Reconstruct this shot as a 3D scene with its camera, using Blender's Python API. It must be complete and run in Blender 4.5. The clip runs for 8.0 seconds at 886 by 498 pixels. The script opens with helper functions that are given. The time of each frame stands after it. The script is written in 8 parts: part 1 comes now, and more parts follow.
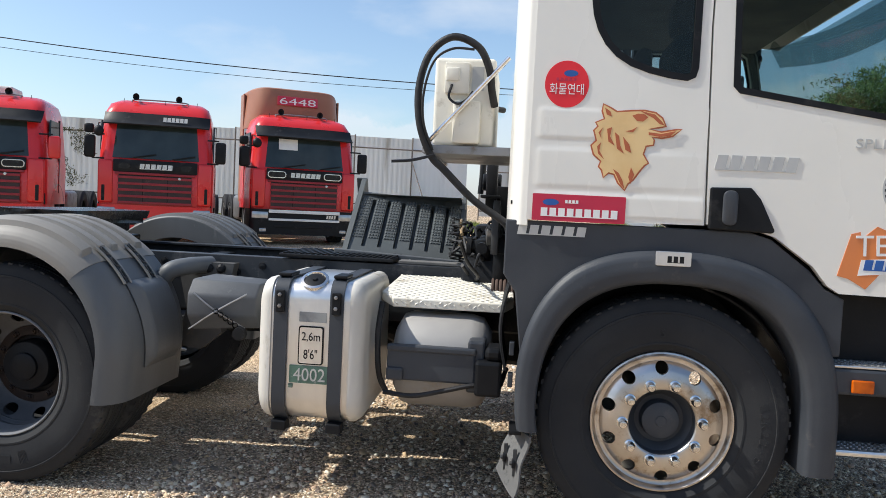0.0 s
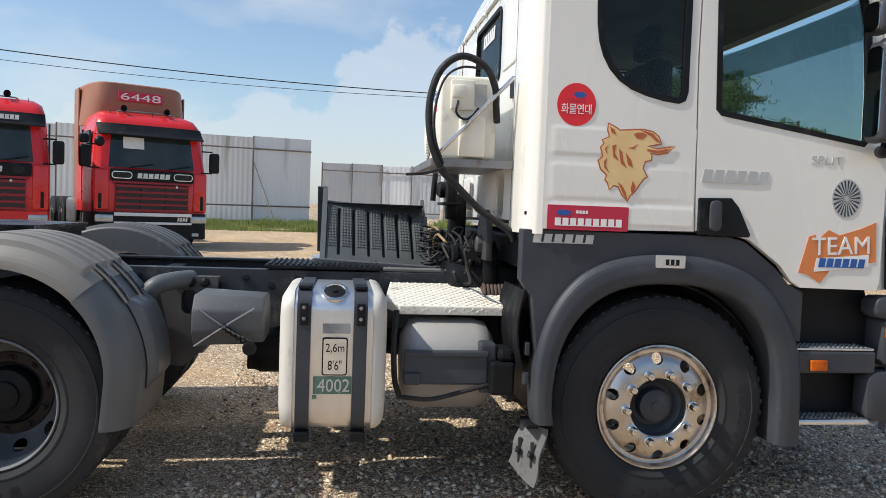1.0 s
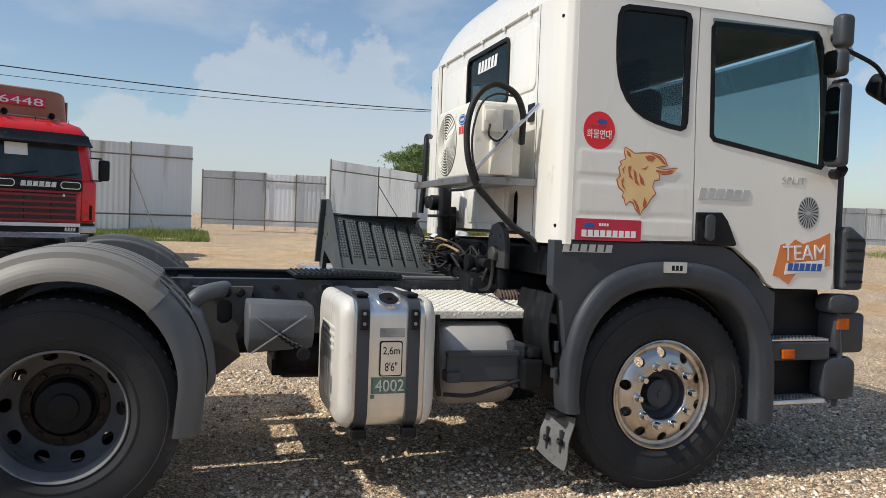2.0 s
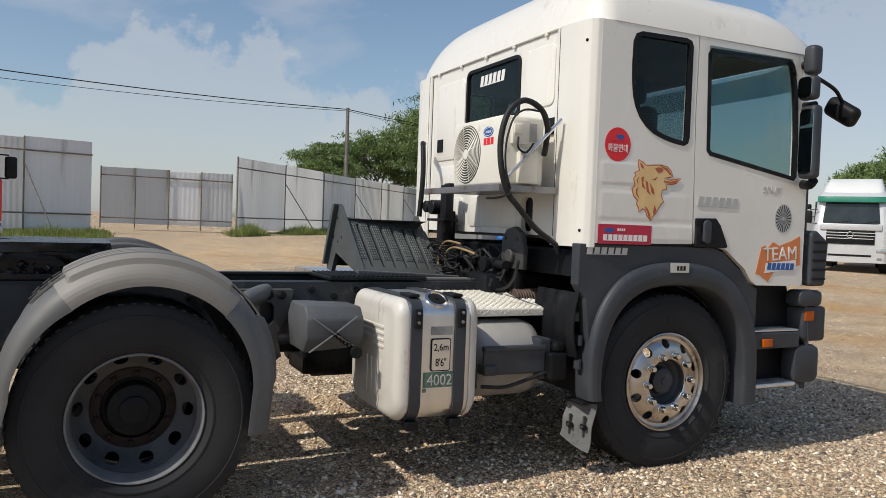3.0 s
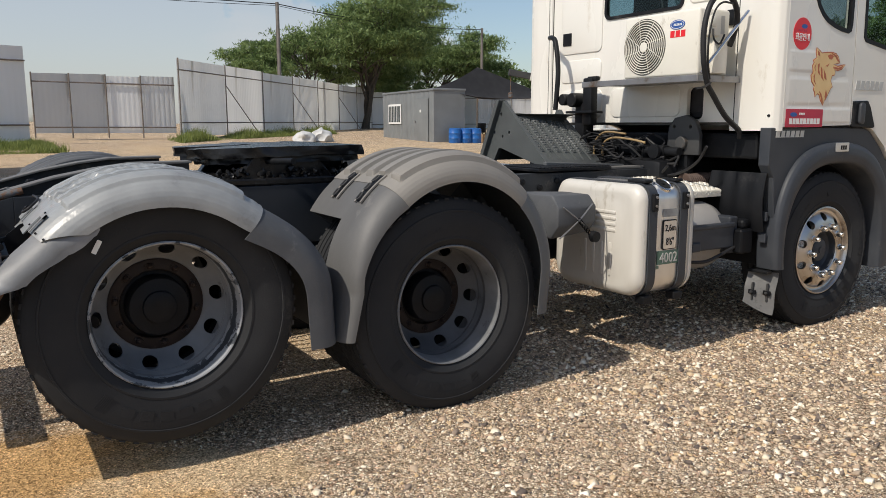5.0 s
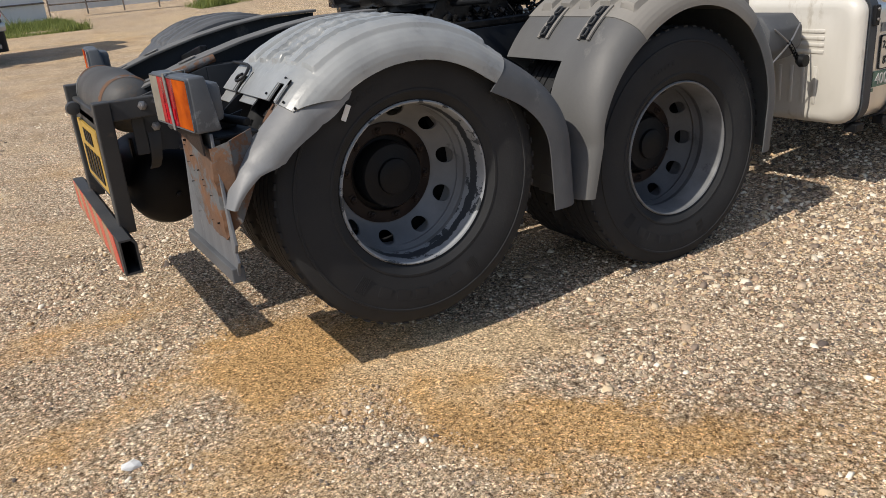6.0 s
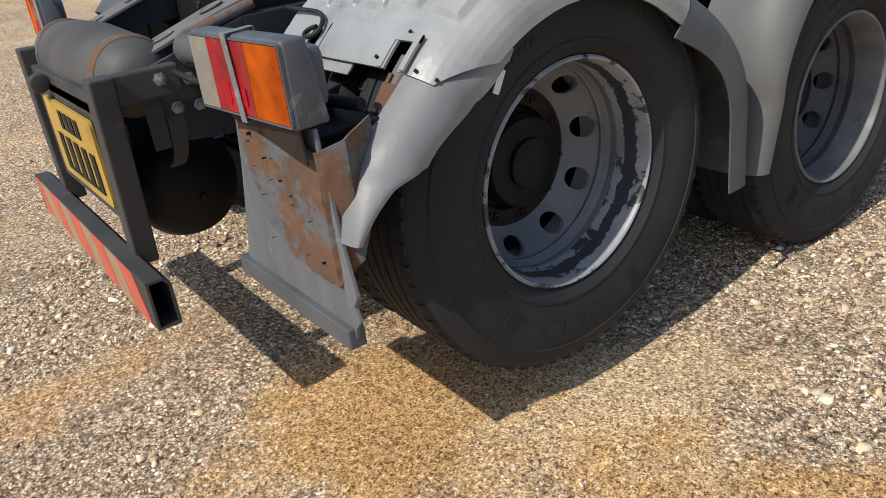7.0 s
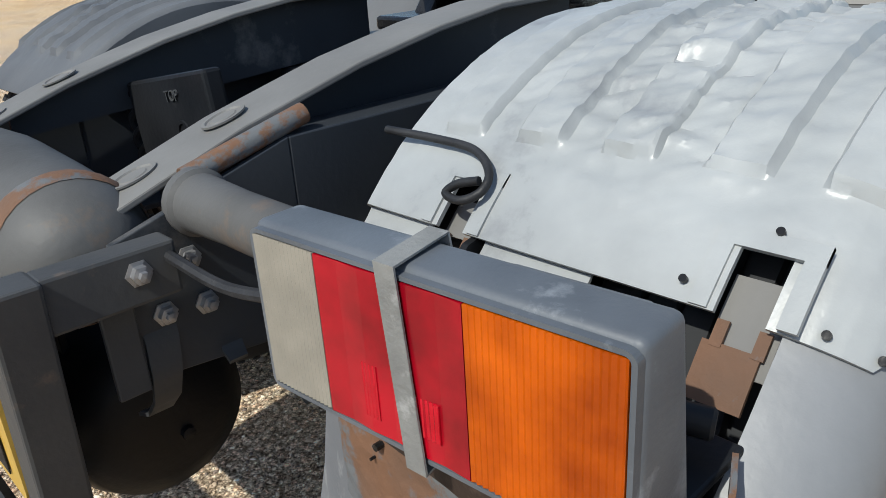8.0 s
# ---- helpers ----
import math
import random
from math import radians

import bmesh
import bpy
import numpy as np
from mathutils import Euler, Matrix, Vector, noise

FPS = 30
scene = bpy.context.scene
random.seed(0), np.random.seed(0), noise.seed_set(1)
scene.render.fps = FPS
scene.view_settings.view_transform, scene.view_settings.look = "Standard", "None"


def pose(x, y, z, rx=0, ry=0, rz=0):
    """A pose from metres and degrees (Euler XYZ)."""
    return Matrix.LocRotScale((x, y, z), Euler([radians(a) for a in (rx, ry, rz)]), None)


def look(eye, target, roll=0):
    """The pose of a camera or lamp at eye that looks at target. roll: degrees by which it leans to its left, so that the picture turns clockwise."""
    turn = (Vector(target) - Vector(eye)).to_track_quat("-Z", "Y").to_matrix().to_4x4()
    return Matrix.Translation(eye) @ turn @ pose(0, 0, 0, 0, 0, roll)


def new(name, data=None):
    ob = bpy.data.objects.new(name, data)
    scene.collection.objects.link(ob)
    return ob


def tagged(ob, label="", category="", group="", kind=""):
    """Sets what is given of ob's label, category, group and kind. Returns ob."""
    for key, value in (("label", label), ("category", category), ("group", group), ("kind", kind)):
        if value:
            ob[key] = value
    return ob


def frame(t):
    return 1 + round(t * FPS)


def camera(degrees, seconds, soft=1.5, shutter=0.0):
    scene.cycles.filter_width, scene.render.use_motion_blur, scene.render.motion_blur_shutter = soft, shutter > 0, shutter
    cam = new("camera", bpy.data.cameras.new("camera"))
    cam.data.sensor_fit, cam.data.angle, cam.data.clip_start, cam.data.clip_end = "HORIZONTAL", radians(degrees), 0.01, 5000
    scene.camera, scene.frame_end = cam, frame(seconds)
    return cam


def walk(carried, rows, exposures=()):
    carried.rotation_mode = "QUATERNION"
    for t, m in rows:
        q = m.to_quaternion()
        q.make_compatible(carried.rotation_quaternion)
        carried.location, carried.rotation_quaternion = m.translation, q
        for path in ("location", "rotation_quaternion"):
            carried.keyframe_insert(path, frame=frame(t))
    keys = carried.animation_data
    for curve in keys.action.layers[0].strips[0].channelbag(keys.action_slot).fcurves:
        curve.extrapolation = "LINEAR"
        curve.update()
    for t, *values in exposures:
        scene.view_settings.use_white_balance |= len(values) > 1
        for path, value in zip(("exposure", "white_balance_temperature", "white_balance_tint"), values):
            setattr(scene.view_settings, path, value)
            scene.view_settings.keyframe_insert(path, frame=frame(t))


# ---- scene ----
cam = camera(60.1, 8.0, 0.8)
PATH = [
    (0, (-0.67, -4.536, 1.408), (-0.857, -2.548, 1.296), 2.8),
    (0.5, (-1.101, -4.67, 1.437), (-1.053, -2.673, 1.331), 2.5),
    (1, (-1.549, -4.687, 1.437), (-1.282, -2.707, 1.336), 2.1),
    (1.5, (-2.011, -4.845, 1.43), (-1.561, -2.898, 1.346), 2.0),
    (3, (-3.304, -4.838, 1.44), (-2.442, -3.034, 1.378), 2.1),
    (3.5, (-3.704, -4.702, 1.455), (-2.727, -2.959, 1.375), 2.0),
    (4, (-4.136, -4.644, 1.445), (-3.085, -2.947, 1.331), 1.9),
    (4.2, (-4.291, -4.585, 1.418), (-3.228, -2.896, 1.278), 1.7),
    (5.3, (-5.247, -4.055, 1.382), (-4.238, -2.38, 0.964), -1.4),
    (5.5, (-5.376, -3.897, 1.368), (-4.395, -2.224, 0.88), -2.5),
    (6, (-5.617, -3.501, 1.362), (-4.685, -1.871, 0.672), -5.2),
    (6.5, (-5.669, -3.017, 1.312), (-4.713, -1.461, 0.496), -6.8),
    (7, (-5.679, -2.452, 1.342), (-4.651, -0.967, 0.482), -6.8),
    (7.5, (-5.558, -1.922, 1.342), (-4.426, -0.506, 0.497), -6.0),
    (8, (-5.423, -1.374, 1.341), (-4.167, -0.021, 0.572), -3.7),
]
walk(cam, [(t, look(eye, target, roll)) for t, eye, target, roll in PATH], [(0.0, 0.48, 6250, 8), (1.5, 0.17, 6400, 8), (3.5, -0.15, 6600, 9), (5.5, -0.03, 6700, 10), (6.5, 0.0, 6700, 10), (8.0, 0.36, 6200, 5)])

# ---- light ----
world = bpy.data.worlds.new("world")
scene.world = world
world.use_nodes = True
wn, wl = world.node_tree.nodes, world.node_tree.links
SUN_EL, SUN_DIR = 47.5, Vector((0.9, 0.15, -1.0)).normalized()
sky = wn.new("ShaderNodeTexSky")
sky.sky_type, sky.sun_disc = "NISHITA", False
sky.sun_elevation = radians(SUN_EL)
sky.sun_rotation = math.atan2(-SUN_DIR.x, -SUN_DIR.y)
sky.air_density, sky.dust_density, sky.ozone_density = 1.0, 1.2, 1.6
gen = wn.new("ShaderNodeTexCoord")
cmap = wn.new("ShaderNodeMapping")
cmap.inputs["Scale"].default_value = (1.0, 1.0, 2.6)
cloud = wn.new("ShaderNodeTexNoise")
cloud.inputs["Scale"].default_value, cloud.inputs["Detail"].default_value = 2.3, 7.0
cloud.inputs["Roughness"].default_value = 0.52
cramp = wn.new("ShaderNodeValToRGB")
cramp.color_ramp.elements[0].position, cramp.color_ramp.elements[1].position = 0.60, 0.80
cramp.color_ramp.elements[1].color = (0.85, 0.85, 0.85, 1)
cmix = wn.new("ShaderNodeMixRGB")
cmix.inputs["Color2"].default_value = (5.0, 5.15, 5.4, 1)
wl.new(gen.outputs["Generated"], cmap.inputs["Vector"])
wl.new(cmap.outputs["Vector"], cloud.inputs["Vector"])
csep = wn.new("ShaderNodeSeparateXYZ")
cup = wn.new("ShaderNodeMapRange")
for k, v in (("From Min", 0.0), ("From Max", 0.45), ("To Min", 0.10), ("To Max", 0.0)):
    cup.inputs[k].default_value = v
csum = wn.new("ShaderNodeMath")
wl.new(gen.outputs["Generated"], csep.inputs["Vector"])
wl.new(csep.outputs["Z"], cup.inputs["Value"])
wl.new(cloud.outputs["Fac"], csum.inputs[0])
wl.new(cup.outputs["Result"], csum.inputs[1])
# heaped clouds standing over the horizon: bearing (x over y), height, half widths
ctan = wn.new("ShaderNodeMath")
ctan.operation = "DIVIDE"
wl.new(csep.outputs["X"], ctan.inputs[0])
wl.new(csep.outputs["Y"], ctan.inputs[1])
cflat = wn.new("ShaderNodeCombineXYZ")
wl.new(ctan.outputs[0], cflat.inputs["X"])
wl.new(csep.outputs["Z"], cflat.inputs["Y"])
puff = wn.new("ShaderNodeTexNoise")
puff.inputs["Scale"].default_value, puff.inputs["Detail"].default_value, puff.inputs["Roughness"].default_value = 13.0, 9.0, 0.58
wl.new(gen.outputs["Generated"], puff.inputs["Vector"])
heap = puff.outputs["Fac"]
for bearing, height, wide, tall in ((0.16, 0.10, 0.21, 0.12), (-0.20, 0.05, 0.2, 0.08), (1.45, 0.15, 0.40, 0.20), (0.50, 0.06, 0.16, 0.11)):
    cm = wn.new("ShaderNodeMapping")
    cm.vector_type = "TEXTURE"
    cm.inputs["Location"].default_value, cm.inputs["Scale"].default_value = (bearing, height, 0), (wide, tall, 1)
    wl.new(cflat.outputs[0], cm.inputs["Vector"])
    cd = wn.new("ShaderNodeVectorMath")
    cd.operation = "LENGTH"
    wl.new(cm.outputs["Vector"], cd.inputs[0])
    cr_ = wn.new("ShaderNodeMapRange")
    for k, v in (("From Min", 0.45), ("From Max", 1.45), ("To Min", 0.42), ("To Max", 0.0)):
        cr_.inputs[k].default_value = v
    wl.new(cd.outputs["Value"], cr_.inputs["Value"])
    ca_ = wn.new("ShaderNodeMath")
    wl.new(heap, ca_.inputs[0])
    wl.new(cr_.outputs["Result"], ca_.inputs[1])
    heap = ca_.outputs[0]
hramp = wn.new("ShaderNodeMapRange")
for k, v in (("From Min", 0.70), ("From Max", 0.775), ("To Min", 0.0), ("To Max", 0.5)):
    hramp.inputs[k].default_value = v
wl.new(heap, hramp.inputs["Value"])
hmix = wn.new("ShaderNodeMixRGB")
hmix.inputs["Color2"].default_value = (4.9, 5.05, 5.35, 1)
wl.new(csum.outputs[0], cramp.inputs["Fac"])
wl.new(cramp.outputs["Color"], cmix.inputs["Fac"])
wl.new(sky.outputs["Color"], cmix.inputs["Color1"])
wl.new(cmix.outputs["Color"], hmix.inputs["Color1"])
wl.new(hramp.outputs["Result"], hmix.inputs["Fac"])
wl.new(hmix.outputs["Color"], wn["Background"].inputs["Color"])
wn["Background"].inputs["Strength"].default_value = 0.126

sun = new("sun", bpy.data.lights.new("sun", "SUN"))
sun.data.energy, sun.data.angle, sun.data.color = 3.65, radians(0.6), (1.0, 0.94, 0.85)
sun.rotation_euler = SUN_DIR.to_track_quat("-Z", "Y").to_euler()


# ---- materials ----
def surf(name, c1, c2=None, scale=5.0, rough=0.5, spread=0.12, metal=0.0, bump=0.15, fine=80.0,
         dirt=None, dirt_amount=0.5, dirt_scale=2.0, streak=1.0, coat=0.0, spec=0.5, crisp=0.12):
    """A worn surface: two colours in patches, fine grain in the relief, stains of a third colour."""
    m = bpy.data.materials.new(name)
    m.use_nodes = True
    nt = m.node_tree
    n, l = nt.nodes, nt.links
    b = n["Principled BSDF"]
    c2 = c2 or tuple(v * 0.8 for v in c1)
    tc = n.new("ShaderNodeTexCoord")
    mp = n.new("ShaderNodeMapping")
    mp.inputs["Scale"].default_value = (1, 1, streak)
    l.new(tc.outputs["Object"], mp.inputs["Vector"])
    big = n.new("ShaderNodeTexNoise")
    big.inputs["Scale"].default_value, big.inputs["Detail"].default_value = scale, 8
    small = n.new("ShaderNodeTexNoise")
    small.inputs["Scale"].default_value, small.inputs["Detail"].default_value = fine, 4
    l.new(mp.outputs["Vector"], big.inputs["Vector"])
    l.new(tc.outputs["Object"], small.inputs["Vector"])
    ramp = n.new("ShaderNodeValToRGB")
    ramp.color_ramp.elements[0].position, ramp.color_ramp.elements[1].position = 0.35, 0.68
    ramp.color_ramp.elements[0].color, ramp.color_ramp.elements[1].color = (*c1, 1), (*c2, 1)
    l.new(big.outputs["Fac"], ramp.inputs["Fac"])
    col = ramp.outputs["Color"]
    if dirt:
        dn = n.new("ShaderNodeTexNoise")
        dn.inputs["Scale"].default_value, dn.inputs["Detail"].default_value = dirt_scale, 10
        dn.inputs["Roughness"].default_value = 0.68
        l.new(mp.outputs["Vector"], dn.inputs["Vector"])
        dr = n.new("ShaderNodeMapRange")
        dr.inputs["From Min"].default_value, dr.inputs["From Max"].default_value = 0.68 - 0.3 * dirt_amount, 0.68 - 0.3 * dirt_amount + crisp
        l.new(dn.outputs["Fac"], dr.inputs["Value"])
        mx = n.new("ShaderNodeMixRGB")
        mx.inputs["Color2"].default_value = (*dirt, 1)
        l.new(dr.outputs["Result"], mx.inputs["Fac"])
        l.new(col, mx.inputs["Color1"])
        col = mx.outputs["Color"]
    l.new(col, b.inputs["Base Color"])
    rr = n.new("ShaderNodeMapRange")
    rr.inputs["To Min"].default_value, rr.inputs["To Max"].default_value = max(0.03, rough - spread), min(1, rough + spread)
    l.new(big.outputs["Fac"], rr.inputs["Value"])
    l.new(rr.outputs["Result"], b.inputs["Roughness"])
    b.inputs["Metallic"].default_value = metal
    b.inputs["Coat Weight"].default_value = coat
    b.inputs["Specular IOR Level"].default_value = spec
    if bump:
        bp = n.new("ShaderNodeBump")
        bp.inputs["Strength"].default_value, bp.inputs["Distance"].default_value = bump, 0.004
        l.new(small.outputs["Fac"], bp.inputs["Height"])
        l.new(bp.outputs["Normal"], b.inputs["Normal"])
    return m


def glass(name, tint, rough=0.02, alpha=0.35):
    """Thin tinted pane: part clear, part glossy."""
    m = bpy.data.materials.new(name)
    m.use_nodes = True
    n, l = m.node_tree.nodes, m.node_tree.links
    b = n["Principled BSDF"]
    b.inputs["Base Color"].default_value = (*tint, 1)
    b.inputs["Roughness"].default_value = rough
    tr = n.new("ShaderNodeBsdfTransparent")
    tr.inputs["Color"].default_value = (0.90, 0.975, 0.965, 1)
    mx = n.new("ShaderNodeMixShader")
    mx.inputs["Fac"].default_value = alpha
    l.new(tr.outputs["BSDF"], mx.inputs[1])
    l.new(b.outputs["BSDF"], mx.inputs[2])
    l.new(mx.outputs["Shader"], n["Material Output"].inputs["Surface"])
    return m


# dark colour for the shade inside the fan opening
SHADE = surf("fan_opening_shade", (0.085, 0.08, 0.07), (0.06, 0.057, 0.05), 6, 0.7, bump=0.1)
WHITE = surf("white_paint", (0.80, 0.78, 0.72), (0.76, 0.74, 0.68), 1.6, 0.28, 0.1, bump=0.03, dirt=(0.5, 0.44, 0.34), dirt_amount=0.16, dirt_scale=3.0, streak=0.4, coat=0.3)
CREAM = surf("cream_plastic", (0.78, 0.76, 0.68), (0.72, 0.69, 0.6), 4, 0.4, bump=0.05, dirt=(0.42, 0.38, 0.3), dirt_amount=0.3, dirt_scale=5)
GREY = surf("dark_grey_plastic", (0.036, 0.041, 0.050), (0.052, 0.057, 0.065), 4, 0.5, bump=0.12, fine=140, dirt=(0.12, 0.11, 0.1), dirt_amount=0.2, dirt_scale=3, spec=0.35)
BLACK = surf("black_steel", (0.007, 0.0078, 0.0095), (0.013, 0.0137, 0.0155), 5, 0.5, bump=0.2, dirt=(0.042, 0.041, 0.041), dirt_amount=0.3, dirt_scale=4, spec=0.2)
GREASE = surf("black_grease", (0.008, 0.008, 0.009), (0.02, 0.019, 0.018), 9, 0.25, 0.15, bump=0.6, fine=35, spec=0.3)
RUBBER = surf("tyre_rubber", (0.023, 0.0242, 0.0265), (0.037, 0.038, 0.0395), 3, 0.78, 0.12, bump=0.15, fine=120, dirt=(0.095, 0.09, 0.083), dirt_amount=0.22, dirt_scale=2.5, spec=0.22)
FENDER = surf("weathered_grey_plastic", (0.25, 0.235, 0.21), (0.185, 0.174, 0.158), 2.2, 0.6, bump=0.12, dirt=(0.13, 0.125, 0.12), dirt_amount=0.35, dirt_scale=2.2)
FENDER2 = surf("silvered_grey_plastic", (0.335, 0.345, 0.342), (0.25, 0.26, 0.26), 7.0, 0.36, 0.12, bump=0.2, fine=60, dirt=(0.20, 0.205, 0.21), dirt_amount=0.38, dirt_scale=7)
SKIRT = surf("streaky_grey_plastic", (0.21, 0.216, 0.224), (0.14, 0.145, 0.15), 6.0, 0.5, 0.14, bump=0.2, fine=60, dirt=(0.30, 0.30, 0.298), dirt_amount=0.3, dirt_scale=7, streak=0.3)
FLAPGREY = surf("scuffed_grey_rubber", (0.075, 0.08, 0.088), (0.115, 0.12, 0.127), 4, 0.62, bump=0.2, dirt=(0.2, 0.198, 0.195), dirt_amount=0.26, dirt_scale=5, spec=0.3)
ALU = surf("polished_aluminium", (0.62, 0.59, 0.56), (0.44, 0.40, 0.355), 6, 0.33, 0.1, metal=1.0, bump=0.06, dirt=(0.26, 0.19, 0.13), dirt_amount=0.48, dirt_scale=7)
BRUSHED = surf("brushed_aluminium", (0.78, 0.78, 0.77), (0.66, 0.66, 0.66), 8, 0.34, 0.08, metal=0.9, bump=0.1, dirt=(0.4, 0.36, 0.3), dirt_amount=0.3, dirt_scale=4, streak=0.3)
TANKWHITE = surf("chalky_tank_paint", (0.66, 0.635, 0.575), (0.54, 0.515, 0.46), 3, 0.42, bump=0.06, dirt=(0.33, 0.28, 0.2), dirt_amount=0.34, dirt_scale=4, streak=0.35)
RIMGREY = surf("grey_painted_rim", (0.24, 0.248, 0.256), (0.155, 0.16, 0.168), 5, 0.45, bump=0.08, dirt=(0.06, 0.06, 0.065), dirt_amount=0.22, dirt_scale=9, spec=0.35)
# darker copy of the rim grey: soot, and the wheel's shade put into the colour
RIMSOOTSHADE = surf("sooty_shaded_rim", (0.115, 0.118, 0.124), (0.065, 0.066, 0.07), 5, 0.5, bump=0.1, dirt=(0.03, 0.03, 0.032), dirt_amount=0.35, dirt_scale=8, spec=0.3)
RIMPLAIN = surf("dull_rim_edge", (0.20, 0.207, 0.215), (0.13, 0.135, 0.14), 9, 0.5, bump=0.2, fine=40, dirt=(0.07, 0.07, 0.075), dirt_amount=0.3, dirt_scale=16)
RIMEDGE = surf("flaking_rim_edge", (0.36, 0.38, 0.40), (0.24, 0.255, 0.27), 6, 0.45, bump=0.3, fine=40, dirt=(0.05, 0.058, 0.067), dirt_amount=0.42, dirt_scale=15, crisp=0.015)


def flaked_band(m, lo, hi, dark, wander=0.05):
    """Adds a ring of old dark paint with ragged edges between two depths of the rim."""
    n, l = m.node_tree.nodes, m.node_tree.links
    b = n["Principled BSDF"]
    old = b.inputs["Base Color"].links[0].from_socket
    tc = n.new("ShaderNodeTexCoord")
    sp = n.new("ShaderNodeSeparateXYZ")
    l.new(tc.outputs["Object"], sp.inputs["Vector"])
    nz = n.new("ShaderNodeTexNoise")
    nz.inputs["Scale"].default_value, nz.inputs["Detail"].default_value, nz.inputs["Roughness"].default_value = 16, 9, 0.7
    l.new(tc.outputs["Object"], nz.inputs["Vector"])
    sh = n.new("ShaderNodeMath")
    sh.operation = "MULTIPLY_ADD"
    sh.inputs[1].default_value = wander * 2
    l.new(nz.outputs["Fac"], sh.inputs[0])
    l.new(sp.outputs["Y"], sh.inputs[2])
    fac = None
    for edge, op in ((lo + wander, "GREATER_THAN"), (hi + wander, "LESS_THAN")):
        c = n.new("ShaderNodeMath")
        c.operation = op
        c.inputs[1].default_value = edge
        l.new(sh.outputs[0], c.inputs[0])
        if fac is None:
            fac = c.outputs[0]
        else:
            q = n.new("ShaderNodeMath")
            q.operation = "MULTIPLY"
            l.new(fac, q.inputs[0])
            l.new(c.outputs[0], q.inputs[1])
            fac = q.outputs[0]
    mx = n.new("ShaderNodeMixRGB")
    mx.inputs["Color2"].default_value = (*dark, 1)
    l.new(fac, mx.inputs["Fac"])
    l.new(old, mx.inputs["Color1"])
    l.new(mx.outputs["Color"], b.inputs["Base Color"])


flaked_band(RIMEDGE, -0.088, -0.050, (0.042, 0.048, 0.056), 0.028)
CHROME = surf("bright_steel", (0.8, 0.8, 0.8), (0.62, 0.6, 0.56), 12, 0.18, 0.08, metal=1.0, bump=0.03)
STEEL = surf("dull_steel", (0.33, 0.33, 0.34), (0.24, 0.235, 0.23), 6, 0.45, metal=0.7, bump=0.15, dirt=(0.16, 0.1, 0.06), dirt_amount=0.35, dirt_scale=6)
RUST = surf("rusted_steel", (0.145, 0.072, 0.038), (0.095, 0.060, 0.042), 9, 0.85, bump=0.6, fine=60, dirt=(0.105, 0.110, 0.115), dirt_amount=0.62, dirt_scale=8, crisp=0.05)
SCRAPED = surf("scraped_grey_rubber", (0.17, 0.178, 0.19), (0.11, 0.115, 0.125), 7, 0.6, bump=0.3, fine=60, dirt=(0.30, 0.305, 0.31), dirt_amount=0.42, dirt_scale=9, streak=0.25, crisp=0.08, spec=0.3)
GREYSTEEL = surf("grey_painted_steel", (0.04, 0.042, 0.045), (0.065, 0.065, 0.064), 4, 0.55, bump=0.15, dirt=(0.16, 0.12, 0.09), dirt_amount=0.3, dirt_scale=5, spec=0.3)
FRAMEBLUE = surf("blue_black_frame_paint", (0.022, 0.026, 0.032), (0.034, 0.038, 0.044), 3, 0.45, bump=0.1, dirt=(0.12, 0.115, 0.11), dirt_amount=0.36, dirt_scale=4, spec=0.4)
SOOTY = surf("sooty_brown_steel", (0.020, 0.014, 0.012), (0.034, 0.022, 0.017), 9, 0.55, bump=0.3, fine=60, dirt=(0.07, 0.05, 0.04), dirt_amount=0.3, dirt_scale=12, spec=0.3)
DUSTY = surf("dusty_grey_steel", (0.165, 0.16, 0.15), (0.12, 0.117, 0.112), 5, 0.65, bump=0.15, dirt=(0.2, 0.13, 0.08), dirt_amount=0.26, dirt_scale=5)
TUBEGREY = surf("grimy_grey_steel", (0.095, 0.093, 0.09), (0.065, 0.063, 0.06), 5, 0.6, bump=0.2, dirt=(0.14, 0.10, 0.07), dirt_amount=0.34, dirt_scale=6, spec=0.3)
HOSE = surf("black_hose", (0.015, 0.015, 0.016), (0.03, 0.03, 0.032), 20, 0.55, bump=0.4, fine=90, spec=0.3)
BRASS = surf("tan_hose", (0.36, 0.25, 0.12), (0.25, 0.17, 0.09), 20, 0.5)
TREADPLATE = surf("cream_tread_plate", (0.80, 0.77, 0.68), (0.7, 0.66, 0.56), 5, 0.36, bump=0.08, dirt=(0.4, 0.34, 0.24), dirt_amount=0.32, dirt_scale=6)
RED = surf("red_sticker", (0.76, 0.02, 0.028), (0.70, 0.018, 0.03), 5, 0.35, bump=0.02)
CRIMSON = surf("crimson_sticker", (0.52, 0.02, 0.06), (0.47, 0.02, 0.055), 5, 0.4, bump=0.02)
INK = surf("white_ink", (0.82, 0.82, 0.8), (0.75, 0.75, 0.73), 6, 0.4, bump=0)
SILVER = surf("silver_badge", (0.62, 0.62, 0.62), (0.5, 0.5, 0.5), 6, 0.25, metal=0.8, bump=0)
BADGEGREY = surf("pale_grey_badge", (0.55, 0.55, 0.53), (0.45, 0.45, 0.44), 6, 0.35, metal=0.2, bump=0)
GOLD = surf("gold_decal", (0.78, 0.56, 0.27), (0.72, 0.48, 0.21), 9, 0.4, bump=0)
COPPER = surf("rust_red_decal", (0.46, 0.12, 0.045), (0.4, 0.1, 0.04), 9, 0.4, bump=0)
